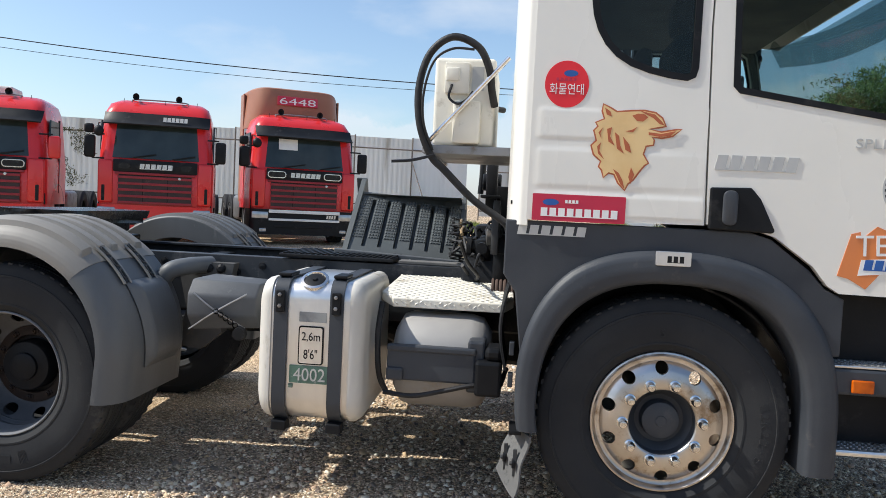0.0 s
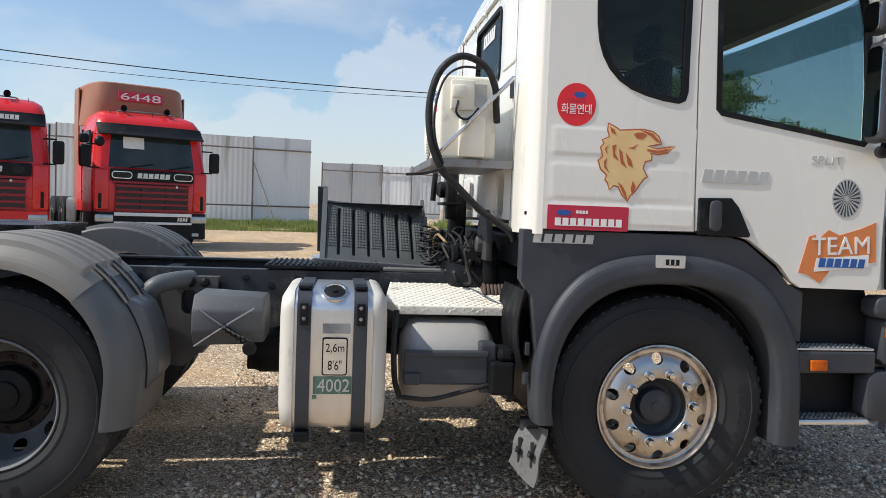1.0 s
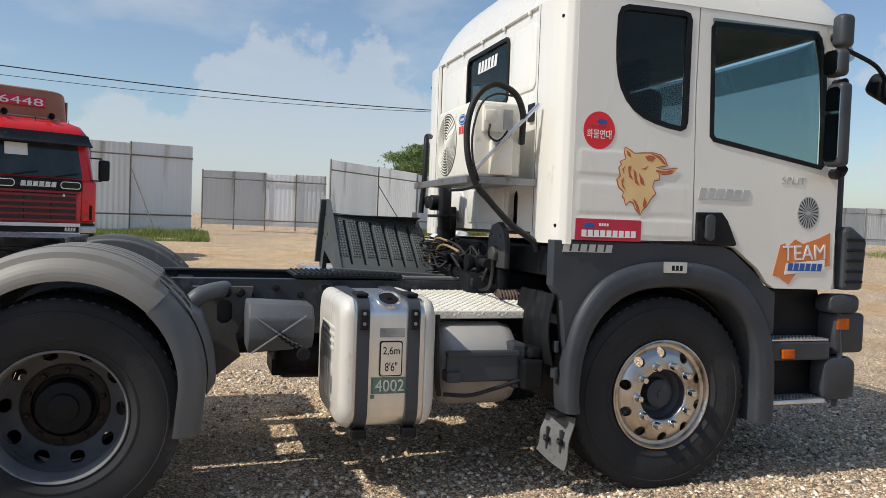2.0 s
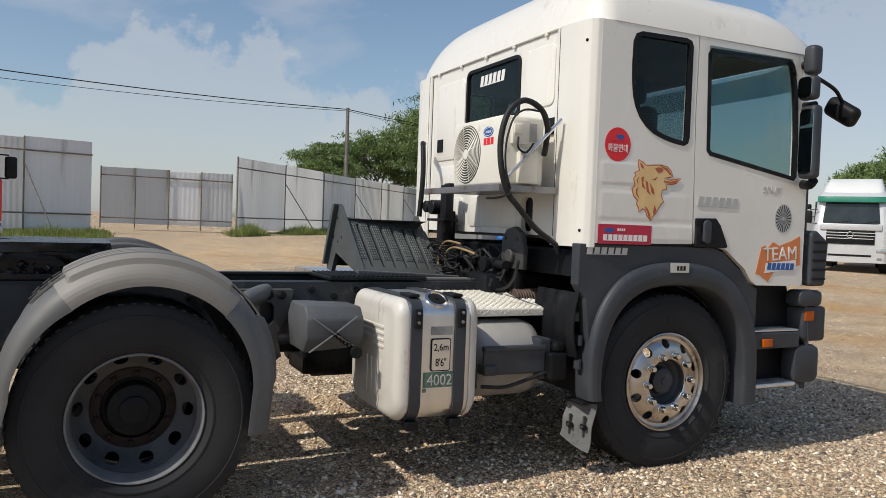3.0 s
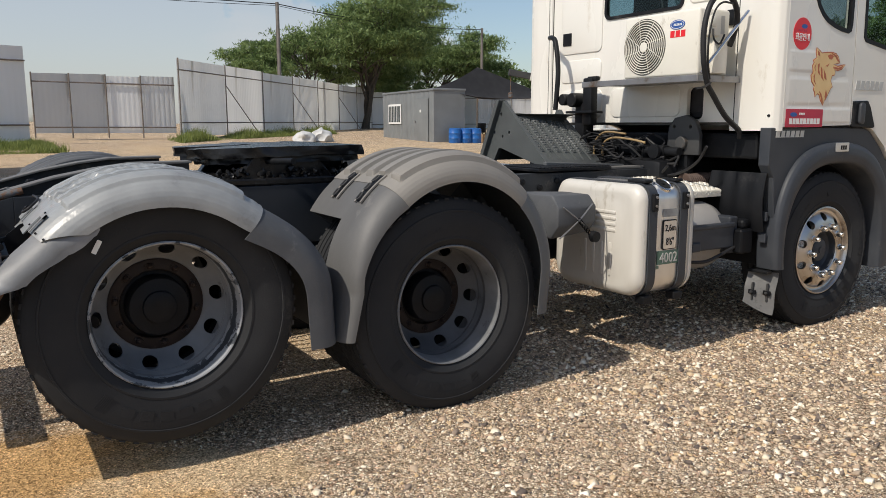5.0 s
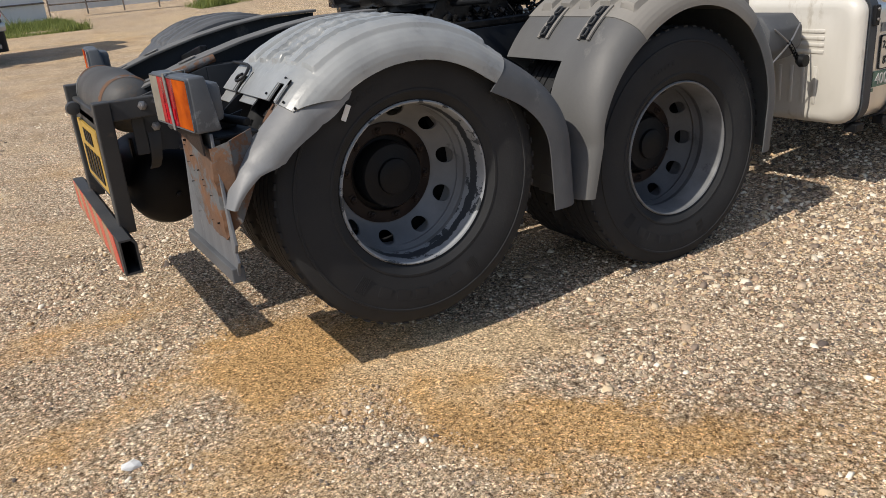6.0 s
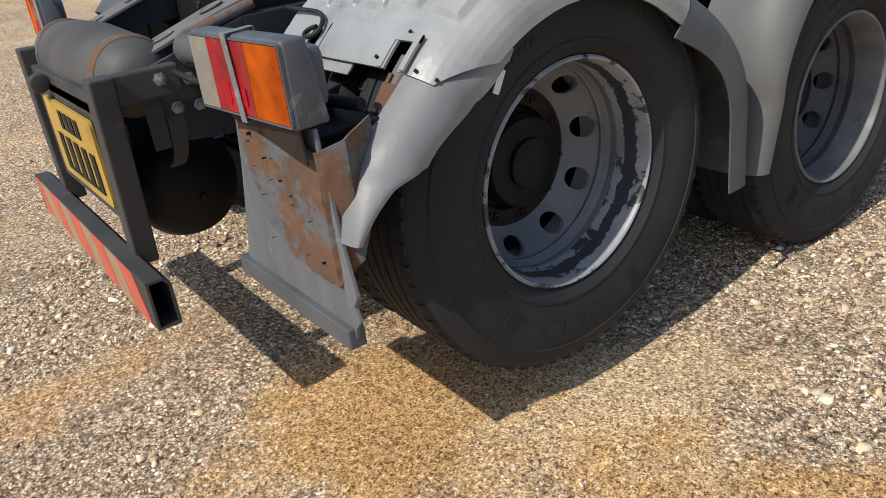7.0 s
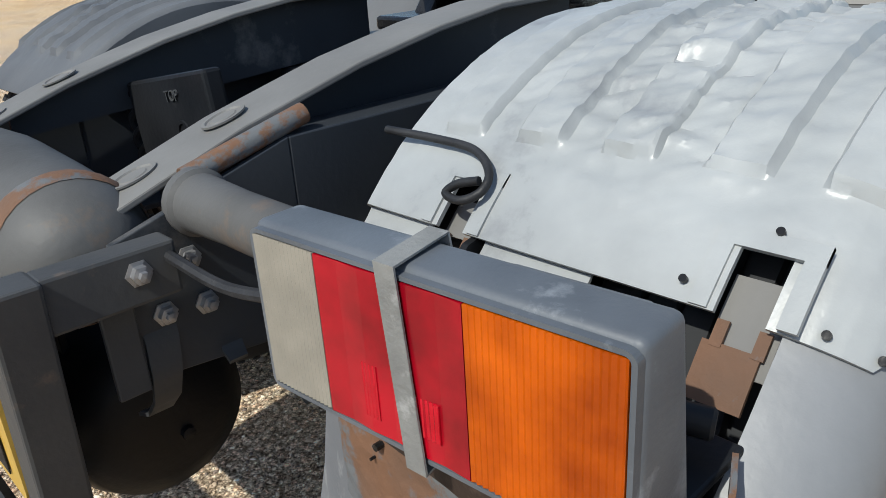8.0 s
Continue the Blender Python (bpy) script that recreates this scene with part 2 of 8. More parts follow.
ORANGE = surf("orange_decal", (0.70, 0.22, 0.06), (0.62, 0.2, 0.07), 5, 0.4, bump=0)
BLUE = surf("blue_decal", (0.02, 0.10, 0.36), (0.02, 0.08, 0.3), 5, 0.4, bump=0)
GREEN = surf("green_tag", (0.085, 0.165, 0.12), (0.11, 0.19, 0.145), 12, 0.45, bump=0.05, dirt=(0.34, 0.36, 0.32), dirt_amount=0.36, dirt_scale=24)
YELLOW = surf("yellow_plate", (0.50, 0.32, 0.055), (0.42, 0.26, 0.05), 8, 0.45, bump=0.1, dirt=(0.28, 0.18, 0.05), dirt_amount=0.3, dirt_scale=8)
STRIPERED = surf("faded_red_reflector", (0.62, 0.10, 0.06), (0.5, 0.09, 0.06), 7, 0.4, bump=0.05, dirt=(0.28, 0.15, 0.08), dirt_amount=0.4, dirt_scale=9)
STRIPETAN = surf("faded_tan_reflector", (0.4, 0.26, 0.15), (0.33, 0.21, 0.13), 7, 0.5, bump=0.05)
BELLOWS = surf("brown_rubber", (0.10, 0.068, 0.055), (0.075, 0.05, 0.042), 8, 0.6, bump=0.1, spec=0.3)
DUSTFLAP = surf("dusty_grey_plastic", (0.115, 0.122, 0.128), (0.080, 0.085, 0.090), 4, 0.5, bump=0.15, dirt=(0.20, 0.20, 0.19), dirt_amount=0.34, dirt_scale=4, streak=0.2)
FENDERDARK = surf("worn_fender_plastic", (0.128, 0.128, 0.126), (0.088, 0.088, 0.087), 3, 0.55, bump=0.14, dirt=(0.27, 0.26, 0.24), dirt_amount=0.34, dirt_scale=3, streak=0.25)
DRUMGREY = surf("dull_white_drum", (0.36, 0.345, 0.325), (0.27, 0.26, 0.25), 3, 0.45, bump=0.05, dirt=(0.28, 0.22, 0.15), dirt_amount=0.32, dirt_scale=4)
CHALK = surf("chalky_flap", (0.15, 0.15, 0.147), (0.10, 0.10, 0.099), 7, 0.7, bump=0.25, dirt=(0.03, 0.03, 0.03), dirt_amount=0.45, dirt_scale=9)
DECK = surf("dusty_black_plastic", (0.085, 0.095, 0.095), (0.065, 0.072, 0.073), 5, 0.5, bump=0.1, fine=140)
LAMPBODY = surf("bleached_grey_plastic", (0.105, 0.116, 0.13), (0.07, 0.078, 0.09), 9, 0.5, bump=0.1, fine=200, dirt=(0.20, 0.215, 0.23), dirt_amount=0.32, dirt_scale=14)
LENSWHITE = surf("clear_lens", (0.27, 0.25, 0.21), (0.21, 0.195, 0.165), 20, 0.15, 0.05, bump=0.1)
# brighter and darker patches in the colour stand in for glow through the lens
LENSRED = surf("red_lens", (0.38, 0.003, 0.014), (0.13, 0.001, 0.005), 11, 0.18, 0.05, bump=0.05, spec=0.4)
LENSORANGE = surf("orange_lens", (0.60, 0.115, 0.002), (0.24, 0.034, 0.001), 9, 0.18, 0.05, bump=0.05, spec=0.4)
GLASS = glass("tinted_glass", (0.006, 0.010, 0.011), 0.02, 0.07)
DARKGLASS = glass("dark_window_glass", (0.006, 0.010, 0.011), 0.03, 0.36)
MIRROR = surf("mirror_glass", (0.42, 0.44, 0.45), (0.38, 0.40, 0.41), 2, 0.04, 0.01, metal=1.0, bump=0)
CABIN = surf("grey_cabin_trim", (0.14, 0.14, 0.135), (0.1, 0.1, 0.1), 4, 0.8, bump=0.1)
SEAT = surf("dark_seat_cloth", (0.03, 0.03, 0.035), (0.05, 0.05, 0.055), 8, 0.9, bump=0.3)


# ---- mesh helpers ----
def part(name, bm, material, parent=None, label="", smooth=None):
    """Links a bmesh as one mesh object, under a thing or a part if given."""
    bmesh.ops.recalc_face_normals(bm, faces=bm.faces[:])
    me = bpy.data.meshes.new(name)
    bm.to_mesh(me)
    bm.free()
    me.materials.append(material)
    return shown(name, me, parent, label, smooth)


def shown(name, me, parent=None, label="", smooth=None):
    ob = new(name, me)
    if parent is not None:
        ob.parent = parent
    if label:
        ob["label"] = label
    if smooth:
        me.shade_smooth()
        me.set_sharp_from_angle(angle=radians(smooth))
    return ob


def thing(name, label, category, group="", at=(0, 0, 0, 0)):
    ob = new(name)
    ob.empty_display_size = 0.2
    ob.matrix_world = pose(at[0], at[1], at[2], 0, 0, at[3])
    ob.matrix_basis = pose(at[0], at[1], at[2], 0, 0, at[3])
    return tagged(ob, label, category, group)


def merge(bm, tmp):
    me = bpy.data.meshes.new("tmp")
    tmp.to_mesh(me)
    tmp.free()
    bm.from_mesh(me)
    bpy.data.meshes.remove(me)


def box(bm, x0, x1, y0, y1, z0, z1, bev=0.0, seg=2, m=None):
    t = bmesh.new()
    bmesh.ops.create_cube(t, size=1)
    bmesh.ops.scale(t, vec=(abs(x1 - x0), abs(y1 - y0), abs(z1 - z0)), verts=t.verts)
    bmesh.ops.translate(t, vec=((x0 + x1) / 2, (y0 + y1) / 2, (z0 + z1) / 2), verts=t.verts)
    if bev:
        bmesh.ops.bevel(t, geom=t.edges[:], offset=bev, segments=seg, profile=0.5, affect="EDGES")
    if m is not None:
        bmesh.ops.transform(t, matrix=m, verts=t.verts)
    merge(bm, t)
    return bm


def bx(*a, **k):
    return box(bmesh.new(), *a, **k)


AX = {"y": lambda u, v, w: (u, w, v), "x": lambda u, v, w: (w, u, v), "z": lambda u, v, w: (u, v, w)}


def prism(bm, pts, axis, a0, a1, holes=(), bev=0.0, seg=2, m=None):
    """A flat outline (xz for y, yz for x, xy for z), with holes, made thick from a0 to a1."""
    t = bmesh.new()
    f = AX[axis]
    for loop in (pts, *holes):
        vs = [t.verts.new(f(u, v, a0)) for u, v in loop]
        for i in range(len(vs)):
            t.edges.new((vs[i - 1], vs[i]))
    if holes:
        bmesh.ops.triangle_fill(t, use_beauty=True, use_dissolve=False, edges=t.edges[:])
    else:
        t.faces.new(t.verts[:])
    r = bmesh.ops.extrude_face_region(t, geom=t.faces[:])
    d = Vector(f(0, 0, a1 - a0))
    bmesh.ops.translate(t, vec=d, verts=[e for e in r["geom"] if isinstance(e, bmesh.types.BMVert)])
    if bev:
        bmesh.ops.recalc_face_normals(t, faces=t.faces[:])
        es = [e for e in t.edges if len(e.link_faces) == 2 and e.calc_face_angle(0) > 0.6]
        bmesh.ops.bevel(t, geom=es, offset=bev, segments=seg, profile=0.5, affect="EDGES", clamp_overlap=True)
    if m is not None:
        bmesh.ops.transform(t, matrix=m, verts=t.verts)
    merge(bm, t)
    return bm


def pr(*a, **k):
    return prism(bmesh.new(), *a, **k)


def lathe(bm, prof, seg=48, axis="y", at=(0, 0, 0), m=None):
    """Turns a profile of (radius, along) about an axis."""
    rings = []
    t = bmesh.new()
    for r, h in prof:
        ring = []
        for i in range(seg):
            a = 2 * math.pi * i / seg
            c, s = r * math.cos(a), r * math.sin(a)
            p = {"y": (c, h, s), "x": (h, c, s), "z": (c, s, h)}[axis]
            ring.append(t.verts.new(Vector(p) + Vector(at)))
        rings.append(ring)
    for a, b in zip(rings, rings[1:]):
        for i in range(seg):
            t.faces.new((a[i - 1], a[i], b[i], b[i - 1]))
    for ring, (r, _) in ((rings[0], prof[0]), (rings[-1], prof[-1])):
        if r < 0.0015:
            bmesh.ops.remove_doubles(t, verts=ring, dist=0.01)
    if m is not None:
        bmesh.ops.transform(t, matrix=m, verts=t.verts)
    merge(bm, t)
    return bm


def la(*a, **k):
    return lathe(bmesh.new(), *a, **k)


def cyl(bm, p, q, r, seg=16, r2=None, bev=0.0):
    """A capped rod from p to q."""
    p, q = Vector(p), Vector(q)
    m = Matrix.Translation(p) @ (q - p).to_track_quat("Z", "Y").to_matrix().to_4x4()
    d = (q - p).length
    r2 = r if r2 is None else r2
    prof = [(0.0, 0), (r - bev, 0), (r, bev), (r2, d - bev), (r2 - bev, d), (0.0, d)] if bev else [(0.0, 0), (r, 0), (r2, d), (0.0, d)]
    return lathe(bm, prof, seg, "z", m=m)


def smoothed(pts, n=6):
    """A Catmull-Rom line through the points."""
    p = [Vector(q) for q in pts]
    p = [2 * p[0] - p[1], *p, 2 * p[-1] - p[-2]]
    out = []
    for i in range(1, len(p) - 2):
        a, b, c, d = p[i - 1 : i + 3]
        for k in range(n):
            s = k / n
            out.append(0.5 * (2 * b + (c - a) * s + (2 * a - 5 * b + 4 * c - d) * s * s + (3 * b - a - 3 * c + d) * s**3))
    return [*out, p[-2]]


def tube(bm, pts, r, seg=8, n=6):
    line = smoothed(pts, n) if n else [Vector(q) for q in pts]
    up = Vector((0.3, 0.2, 1)).normalized()
    rings = []
    for i, p in enumerate(line):
        d = (line[min(i + 1, len(line) - 1)] - line[max(i - 1, 0)]).normalized()
        a = (up - d * up.dot(d)).normalized()
        if a.length < 0.5:
            a = d.orthogonal().normalized()
        up, b = a, d.cross(a)
        rings.append([bm.verts.new(p + r * (a * math.cos(2 * math.pi * k / seg) + b * math.sin(2 * math.pi * k / seg))) for k in range(seg)])
    for a, b in zip(rings, rings[1:]):
        for k in range(seg):
            bm.faces.new((a[k - 1], a[k], b[k], b[k - 1]))
    bm.faces.new(rings[0][::-1])
    bm.faces.new(rings[-1])
    return bm


def sheet(fn, nu, nv, thick=0.0, keep=None):
    """A curved sheet from fn(u, v), u and v from 0 to 1, made thick. keep(u, v) leaves holes."""
    bm = bmesh.new()
    g = [[bm.verts.new(fn(i / nu, j / nv)) for j in range(nv + 1)] for i in range(nu + 1)]
    for i in range(nu):
        for j in range(nv):
            if keep is None or keep((i + 0.5) / nu, (j + 0.5) / nv):
                bm.faces.new((g[i][j], g[i + 1][j], g[i + 1][j + 1], g[i][j + 1]))
    bmesh.ops.delete(bm, geom=[v for v in bm.verts if not v.link_faces], context="VERTS")
    if thick:
        bmesh.ops.recalc_face_normals(bm, faces=bm.faces[:])
        bmesh.ops.solidify(bm, geom=bm.faces[:], thickness=thick)
    return bm


def rounded(x0, x1, z0, z1, r, n=5):
    """The outline of a rectangle with round corners; r may be four radii (from lower left, anticlockwise)."""
    rs = r if isinstance(r, (tuple, list)) else (r,) * 4
    out = []
    for (cx, cz, a0), q in zip(((x0, z0, 180), (x1, z0, 270), (x1, z1, 0), (x0, z1, 90)), rs):
        sx, sz = (1 if cx == x0 else -1), (1 if cz == z0 else -1)
        for k in range(n + 1):
            a = radians(a0 + 90 * k / n)
            out.append((cx + sx * q + q * math.cos(a), cz + sz * q + q * math.sin(a)))
    return out


def circle(x, z, r, n=20, rz=None):
    return [(x + r * math.cos(2 * math.pi * k / n), z + (rz or r) * math.sin(2 * math.pi * k / n)) for k in range(n)]


def lettering(body, size, depth=0.002, wide=None, high=None):
    """A mesh of raised letters, centred on its own origin."""
    c = bpy.data.curves.new("letters", "FONT")
    c.body, c.size, c.extrude, c.resolution_u = body, size, depth, 3
    c.align_x, c.align_y = "CENTER", "CENTER"
    o = bpy.data.objects.new("letters", c)
    scene.collection.objects.link(o)
    me = bpy.data.meshes.new_from_object(o.evaluated_get(bpy.context.evaluated_depsgraph_get()))
    bpy.data.objects.remove(o)
    bpy.data.curves.remove(c)
    co = np.empty(len(me.vertices) * 3)
    me.vertices.foreach_get("co", co)
    co = co.reshape(-1, 3)
    lo, hi = co.min(0), co.max(0)
    co -= (lo + hi) / 2
    if wide:
        co[:, 0] *= wide / (hi - lo)[0]
    if high:
        co[:, 1] *= high / (hi - lo)[1]
    me.vertices.foreach_set("co", co.ravel())
    return me


def text(name, body, material, parent, m, wide, high, label=""):
    me = lettering(body, high, 0.0015, wide, high)
    me.materials.clear()
    me.materials.append(material)
    ob = shown(name, me, parent, label)
    ob.matrix_basis = m
    return ob


def bars(bm, x, z, wide, high, n, y, lean=0.15, fill=0.72, depth=0.003, axis="y", sign=-1):
    """A word as plain leaning bars, one for each letter, on a thin common foot."""
    step, foot = wide / n, 0.10 * high
    out = [(x - wide / 2, 0.0), (x - wide / 2 + step * (n - 1 + fill), 0.0)]
    for i in reversed(range(n)):
        u0 = x - wide / 2 + i * step
        out += [(u0 + step * fill, foot if i < n - 1 else high * 0.5), (u0 + step * fill, high), (u0, high), (u0, foot if i else high * 0.5)]
    prism(bm, [(u + lean * v, z - high / 2 + v) for u, v in out], axis, y, y + sign * depth)
    return bm


# ---- ground ----
def ground_z(x, y):
    """The yard rises gently away from the truck."""
    t = max(0.0, y - 2.0)
    return 0.029 * t * t / (t + 4.0) * (1.0 - 0.25 * min(1.0, max(0.0, (x - 5) / 15)))


# soft ovals on the yard: x, y, yaw, two half axes, strength
OCHRE = [(-4.83, -0.86, 20, 0.42, 0.36, 0.74), (-5.05, -1.30, 63, 0.45, 0.24, 0.34), (-5.50, 0.0, 10, 0.5, 0.16, 0.42), (-5.8, -0.92, 10, 0.4, 0.18, 0.34), (-4.40, -1.75, -40, 0.5, 0.18, 0.46), (-4.15, -2.15, -35, 0.6, 0.2, 0.46), (-4.45, -1.45, -45, 0.3, 0.25, 0.26),
         (-3.2, -2.38, -24, 0.9, 0.2, 0.26), (-3.55, -1.95, -10, 0.3, 0.12, 0.18),
         (0.15, -1.5, -10, 0.55, 0.28, 0.22), (11.0, 5.6, -50, 5.5, 1.5, 0.34), (15.5, 9.5, -55, 7.0, 1.6, 0.30), (7.0, 2.4, -45, 3.0, 0.8, 0.22), (2.5, 17.0, 10, 16.0, 2.2, 0.16)]
SAND = [(-4.38, -1.28, -45, 0.5, 0.24, 0.5), (-4.0, -1.36, -30, 0.55, 0.2, 0.5), (-5.0, -1.0, 20, 0.7, 0.3, 0.2), (4.0, 20.0, 20, 14.0, 6.0, 0.2), (0.2, -1.6, -10, 0.9, 0.4, 0.14)]
STONY = [(-2.75, -1.95, -22, 1.5, 0.62, 0.30), (-2.9, -1.45, -10, 0.7, 0.3, 0.2), (-5.38, -0.5, 20, 0.42, 0.16, 0.22), (-5.32, -1.16, 40, 0.34, 0.16, 0.18), (-4.81, -1.52, -45, 0.24, 0.14, 0.2), (-3.85, -1.8, -40, 0.5, 0.3, 0.24), (-5.3, 0.75, 20, 0.9, 0.5, 0.22), (-0.5, -1.3, 0, 2.6, 0.6, 0.18), (2.0, -0.6, -10, 2.5, 0.9, 0.2)]


def ground_material(name):
    m = bpy.data.materials.new(name)
    m.use_nodes = True
    n, l = m.node_tree.nodes, m.node_tree.links
    b = n["Principled BSDF"]
    tc = n.new("ShaderNodeTexCoord")

    def nz(scale, detail, rough=0.55, warp=0.0):
        q = n.new("ShaderNodeTexNoise")
        q.inputs["Scale"].default_value, q.inputs["Detail"].default_value, q.inputs["Roughness"].default_value = scale, detail, rough
        q.inputs["Distortion"].default_value = warp
        l.new(tc.outputs["Object"], q.inputs["Vector"])
        return q.outputs["Fac"]

    def ramp(fac, *stops):
        r = n.new("ShaderNodeValToRGB")
        e = r.color_ramp.elements
        while len(e) < len(stops):
            e.new(0.5)
        for k, (p, c) in enumerate(stops):
            e[k].position, e[k].color = p, (*c, 1)
        l.new(fac, r.inputs["Fac"])
        return r.outputs["Color"]

    def mix(f, a, c, mode="MIX"):
        q = n.new("ShaderNodeMixRGB")
        q.blend_type = mode
        for s, v in zip(("Fac", "Color1", "Color2"), (f, a, c)):
            if isinstance(v, (int, float)):
                q.inputs[s].default_value = v
            else:
                l.new(v, q.inputs[s])
        return q.outputs["Color"]

    def vor(scale):
        q = n.new("ShaderNodeTexVoronoi")
        q.inputs["Scale"].default_value = scale
        l.new(tc.outputs["Object"], q.inputs["Vector"])
        return q

    def one(v, channel="Red"):
        """One random number for each cell."""
        q = n.new("ShaderNodeSeparateColor")
        l.new(v.outputs["Color"], q.inputs["Color"])
        return q.outputs[channel]

    wob = n.new("ShaderNodeTexNoise")
    wob.inputs["Scale"].default_value, wob.inputs["Detail"].default_value, wob.inputs["Roughness"].default_value = 3.2, 7, 0.65
    l.new(tc.outputs["Object"], wob.inputs["Vector"])
    drift = n.new("ShaderNodeVectorMath")
    drift.operation = "MULTIPLY_ADD"
    drift.inputs[1].default_value = (0.9, 0.9, 0.0)
    l.new(wob.outputs["Color"], drift.inputs[0])
    l.new(tc.outputs["Object"], drift.inputs[2])
    ragged = n.new("ShaderNodeVectorMath")
    ragged.inputs[1].default_value = (-0.45, -0.45, 0.0)
    l.new(drift.outputs["Vector"], ragged.inputs[0])

    def patch(x, y, yaw, sx, sy, high):
        """A soft ragged oval on the ground, high in its middle."""
        q = n.new("ShaderNodeMapping")
        q.vector_type = "TEXTURE"
        q.inputs["Location"].default_value, q.inputs["Rotation"].default_value, q.inputs["Scale"].default_value = (x, y, 0), (0, 0, radians(yaw)), (sx, sy, 1000)
        l.new(ragged.outputs["Vector"], q.inputs["Vector"])
        d = n.new("ShaderNodeVectorMath")
        d.operation = "LENGTH"
        l.new(q.outputs["Vector"], d.inputs[0])
        r = n.new("ShaderNodeMapRange")
        for k, v in (("From Min", 0.0), ("From Max", 1.45), ("To Min", high), ("To Max", 0.0)):
            r.inputs[k].default_value = v
        l.new(d.outputs["Value"], r.inputs["Value"])
        return r.outputs["Result"]

    def total(a, *more, op="ADD"):
        for c in more:
            q = n.new("ShaderNodeMath")
            q.operation = op
            l.new(a, q.inputs[0])
            l.new(c, q.inputs[1])
            a = q.outputs[0]
        return a

    v1, v2, v3 = vor(62.0), vor(140.0), vor(260.0)
    sand = ramp(nz(70.0, 8, 0.8), (0.30, (0.36, 0.25, 0.145)), (0.5, (0.57, 0.43, 0.265)), (0.70, (0.74, 0.59, 0.39)))
    clay = ramp(nz(50.0, 8, 0.8), (0.3, (0.27, 0.145, 0.05)), (0.5, (0.45, 0.265, 0.098)), (0.72, (0.62, 0.40, 0.175)))
    peb = ramp(one(v1), (0.0, (0.17, 0.13, 0.095)), (0.2, (0.32, 0.245, 0.175)), (0.5, (0.52, 0.41, 0.29)), (0.78, (0.68, 0.565, 0.42)), (1.0, (0.93, 0.82, 0.66)))
    tint = ramp(one(v1, "Green"), (0.0, (1.12, 0.90, 0.82)), (0.4, (1.0, 1.0, 1.0)), (1.0, (0.96, 1.03, 1.04)))
    peb = mix(1.0, peb, tint, "MULTIPLY")
    grit = ramp(one(v2), (0.0, (0.19, 0.138, 0.09)), (0.45, (0.48, 0.365, 0.245)), (0.8, (0.66, 0.525, 0.37)), (1.0, (0.90, 0.77, 0.59)))
    gravel = mix(ramp(nz(3.0, 5, 0.6), (0.35, (0.15, 0.15, 0.15)), (0.65, (0.75, 0.75, 0.75))), peb, grit)
    stony = total(patch(*STONY[0]), *[patch(*o) for o in STONY[1:]])
    loose_sand = total(nz(0.7, 8, 0.68, 0.4), patch(*SAND[0]), *[patch(*o) for o in SAND[1:]])
    where = ramp(total(loose_sand, stony, op="SUBTRACT"), (0.47, (0, 0, 0)), (0.72, (0.85, 0.85, 0.85)))
    col = mix(where, gravel, sand)
    iron = total(nz(0.9, 8, 0.68, 0.5), patch(*OCHRE[0]), *[patch(*o) for o in OCHRE[1:]])
    rust = ramp(total(iron, stony, op="SUBTRACT"), (0.50, (0, 0, 0)), (0.90, (0.8, 0.8, 0.8)))
    col = mix(rust, col, clay)
    damp = ramp(nz(1.7, 7, 0.65), (0.32, (0.80, 0.79, 0.78)), (0.5, (1.0, 1.0, 1.0)), (0.70, (1.12, 1.12, 1.12)))
    col = mix(0.9, col, damp, "MULTIPLY")
    # shade between pebbles painted into the colour, darker away from each cell's middle
    gap_shade = ramp(v1.outputs["Distance"], (0.25, (1.15, 1.15, 1.15)), (0.72, (0.38, 0.35, 0.32)))
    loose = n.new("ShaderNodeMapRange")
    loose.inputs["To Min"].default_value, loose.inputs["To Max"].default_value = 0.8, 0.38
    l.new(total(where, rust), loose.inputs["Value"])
    col = mix(loose.outputs["Result"], col, gap_shade, "MULTIPLY")
    grain = ramp(one(v3), (0.0, (0.26, 0.23, 0.21)), (0.17, (0.42, 0.38, 0.35)), (0.24, (0.95, 0.95, 0.95)), (0.76, (1.05, 1.05, 1.05)), (0.84, (1.65, 1.65, 1.65)))
    col = mix(0.9, col, grain, "MULTIPLY")
    chips = ramp(one(v2, "Green"), (0.0, (0.42, 0.38, 0.35)), (0.14, (0.55, 0.51, 0.48)), (0.20, (1.12, 1.12, 1.12)), (0.80, (1.2, 1.2, 1.2)), (0.87, (1.65, 1.65, 1.65)))
    col = mix(0.85, col, chips, "MULTIPLY")
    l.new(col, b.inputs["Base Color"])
    b.inputs["Roughness"].default_value = 0.97
    b.inputs["Specular IOR Level"].default_value = 0.15
    hgt = total(v1.outputs["Distance"], nz(220.0, 5, 0.8))
    bp = n.new("ShaderNodeBump")
    bp.invert = True
    bp.inputs["Distance"].default_value = 0.007
    l.new(loose.outputs["Result"], bp.inputs["Strength"])
    l.new(hgt, bp.inputs["Height"])
    l.new(bp.outputs["Normal"], b.inputs["Normal"])
    return m


def spaced(inner0, inner1, step, reach):
    line = list(np.arange(inner0, inner1, step))
    s, a = step, inner1
    while a < reach:
        line.append(a)
        s *= 1.22
        a += s
    line.append(reach)
    s, a = step, inner0
    while a > -reach:
        s *= 1.22
        a -= s
        line.insert(0, max(a, -reach))
    return line


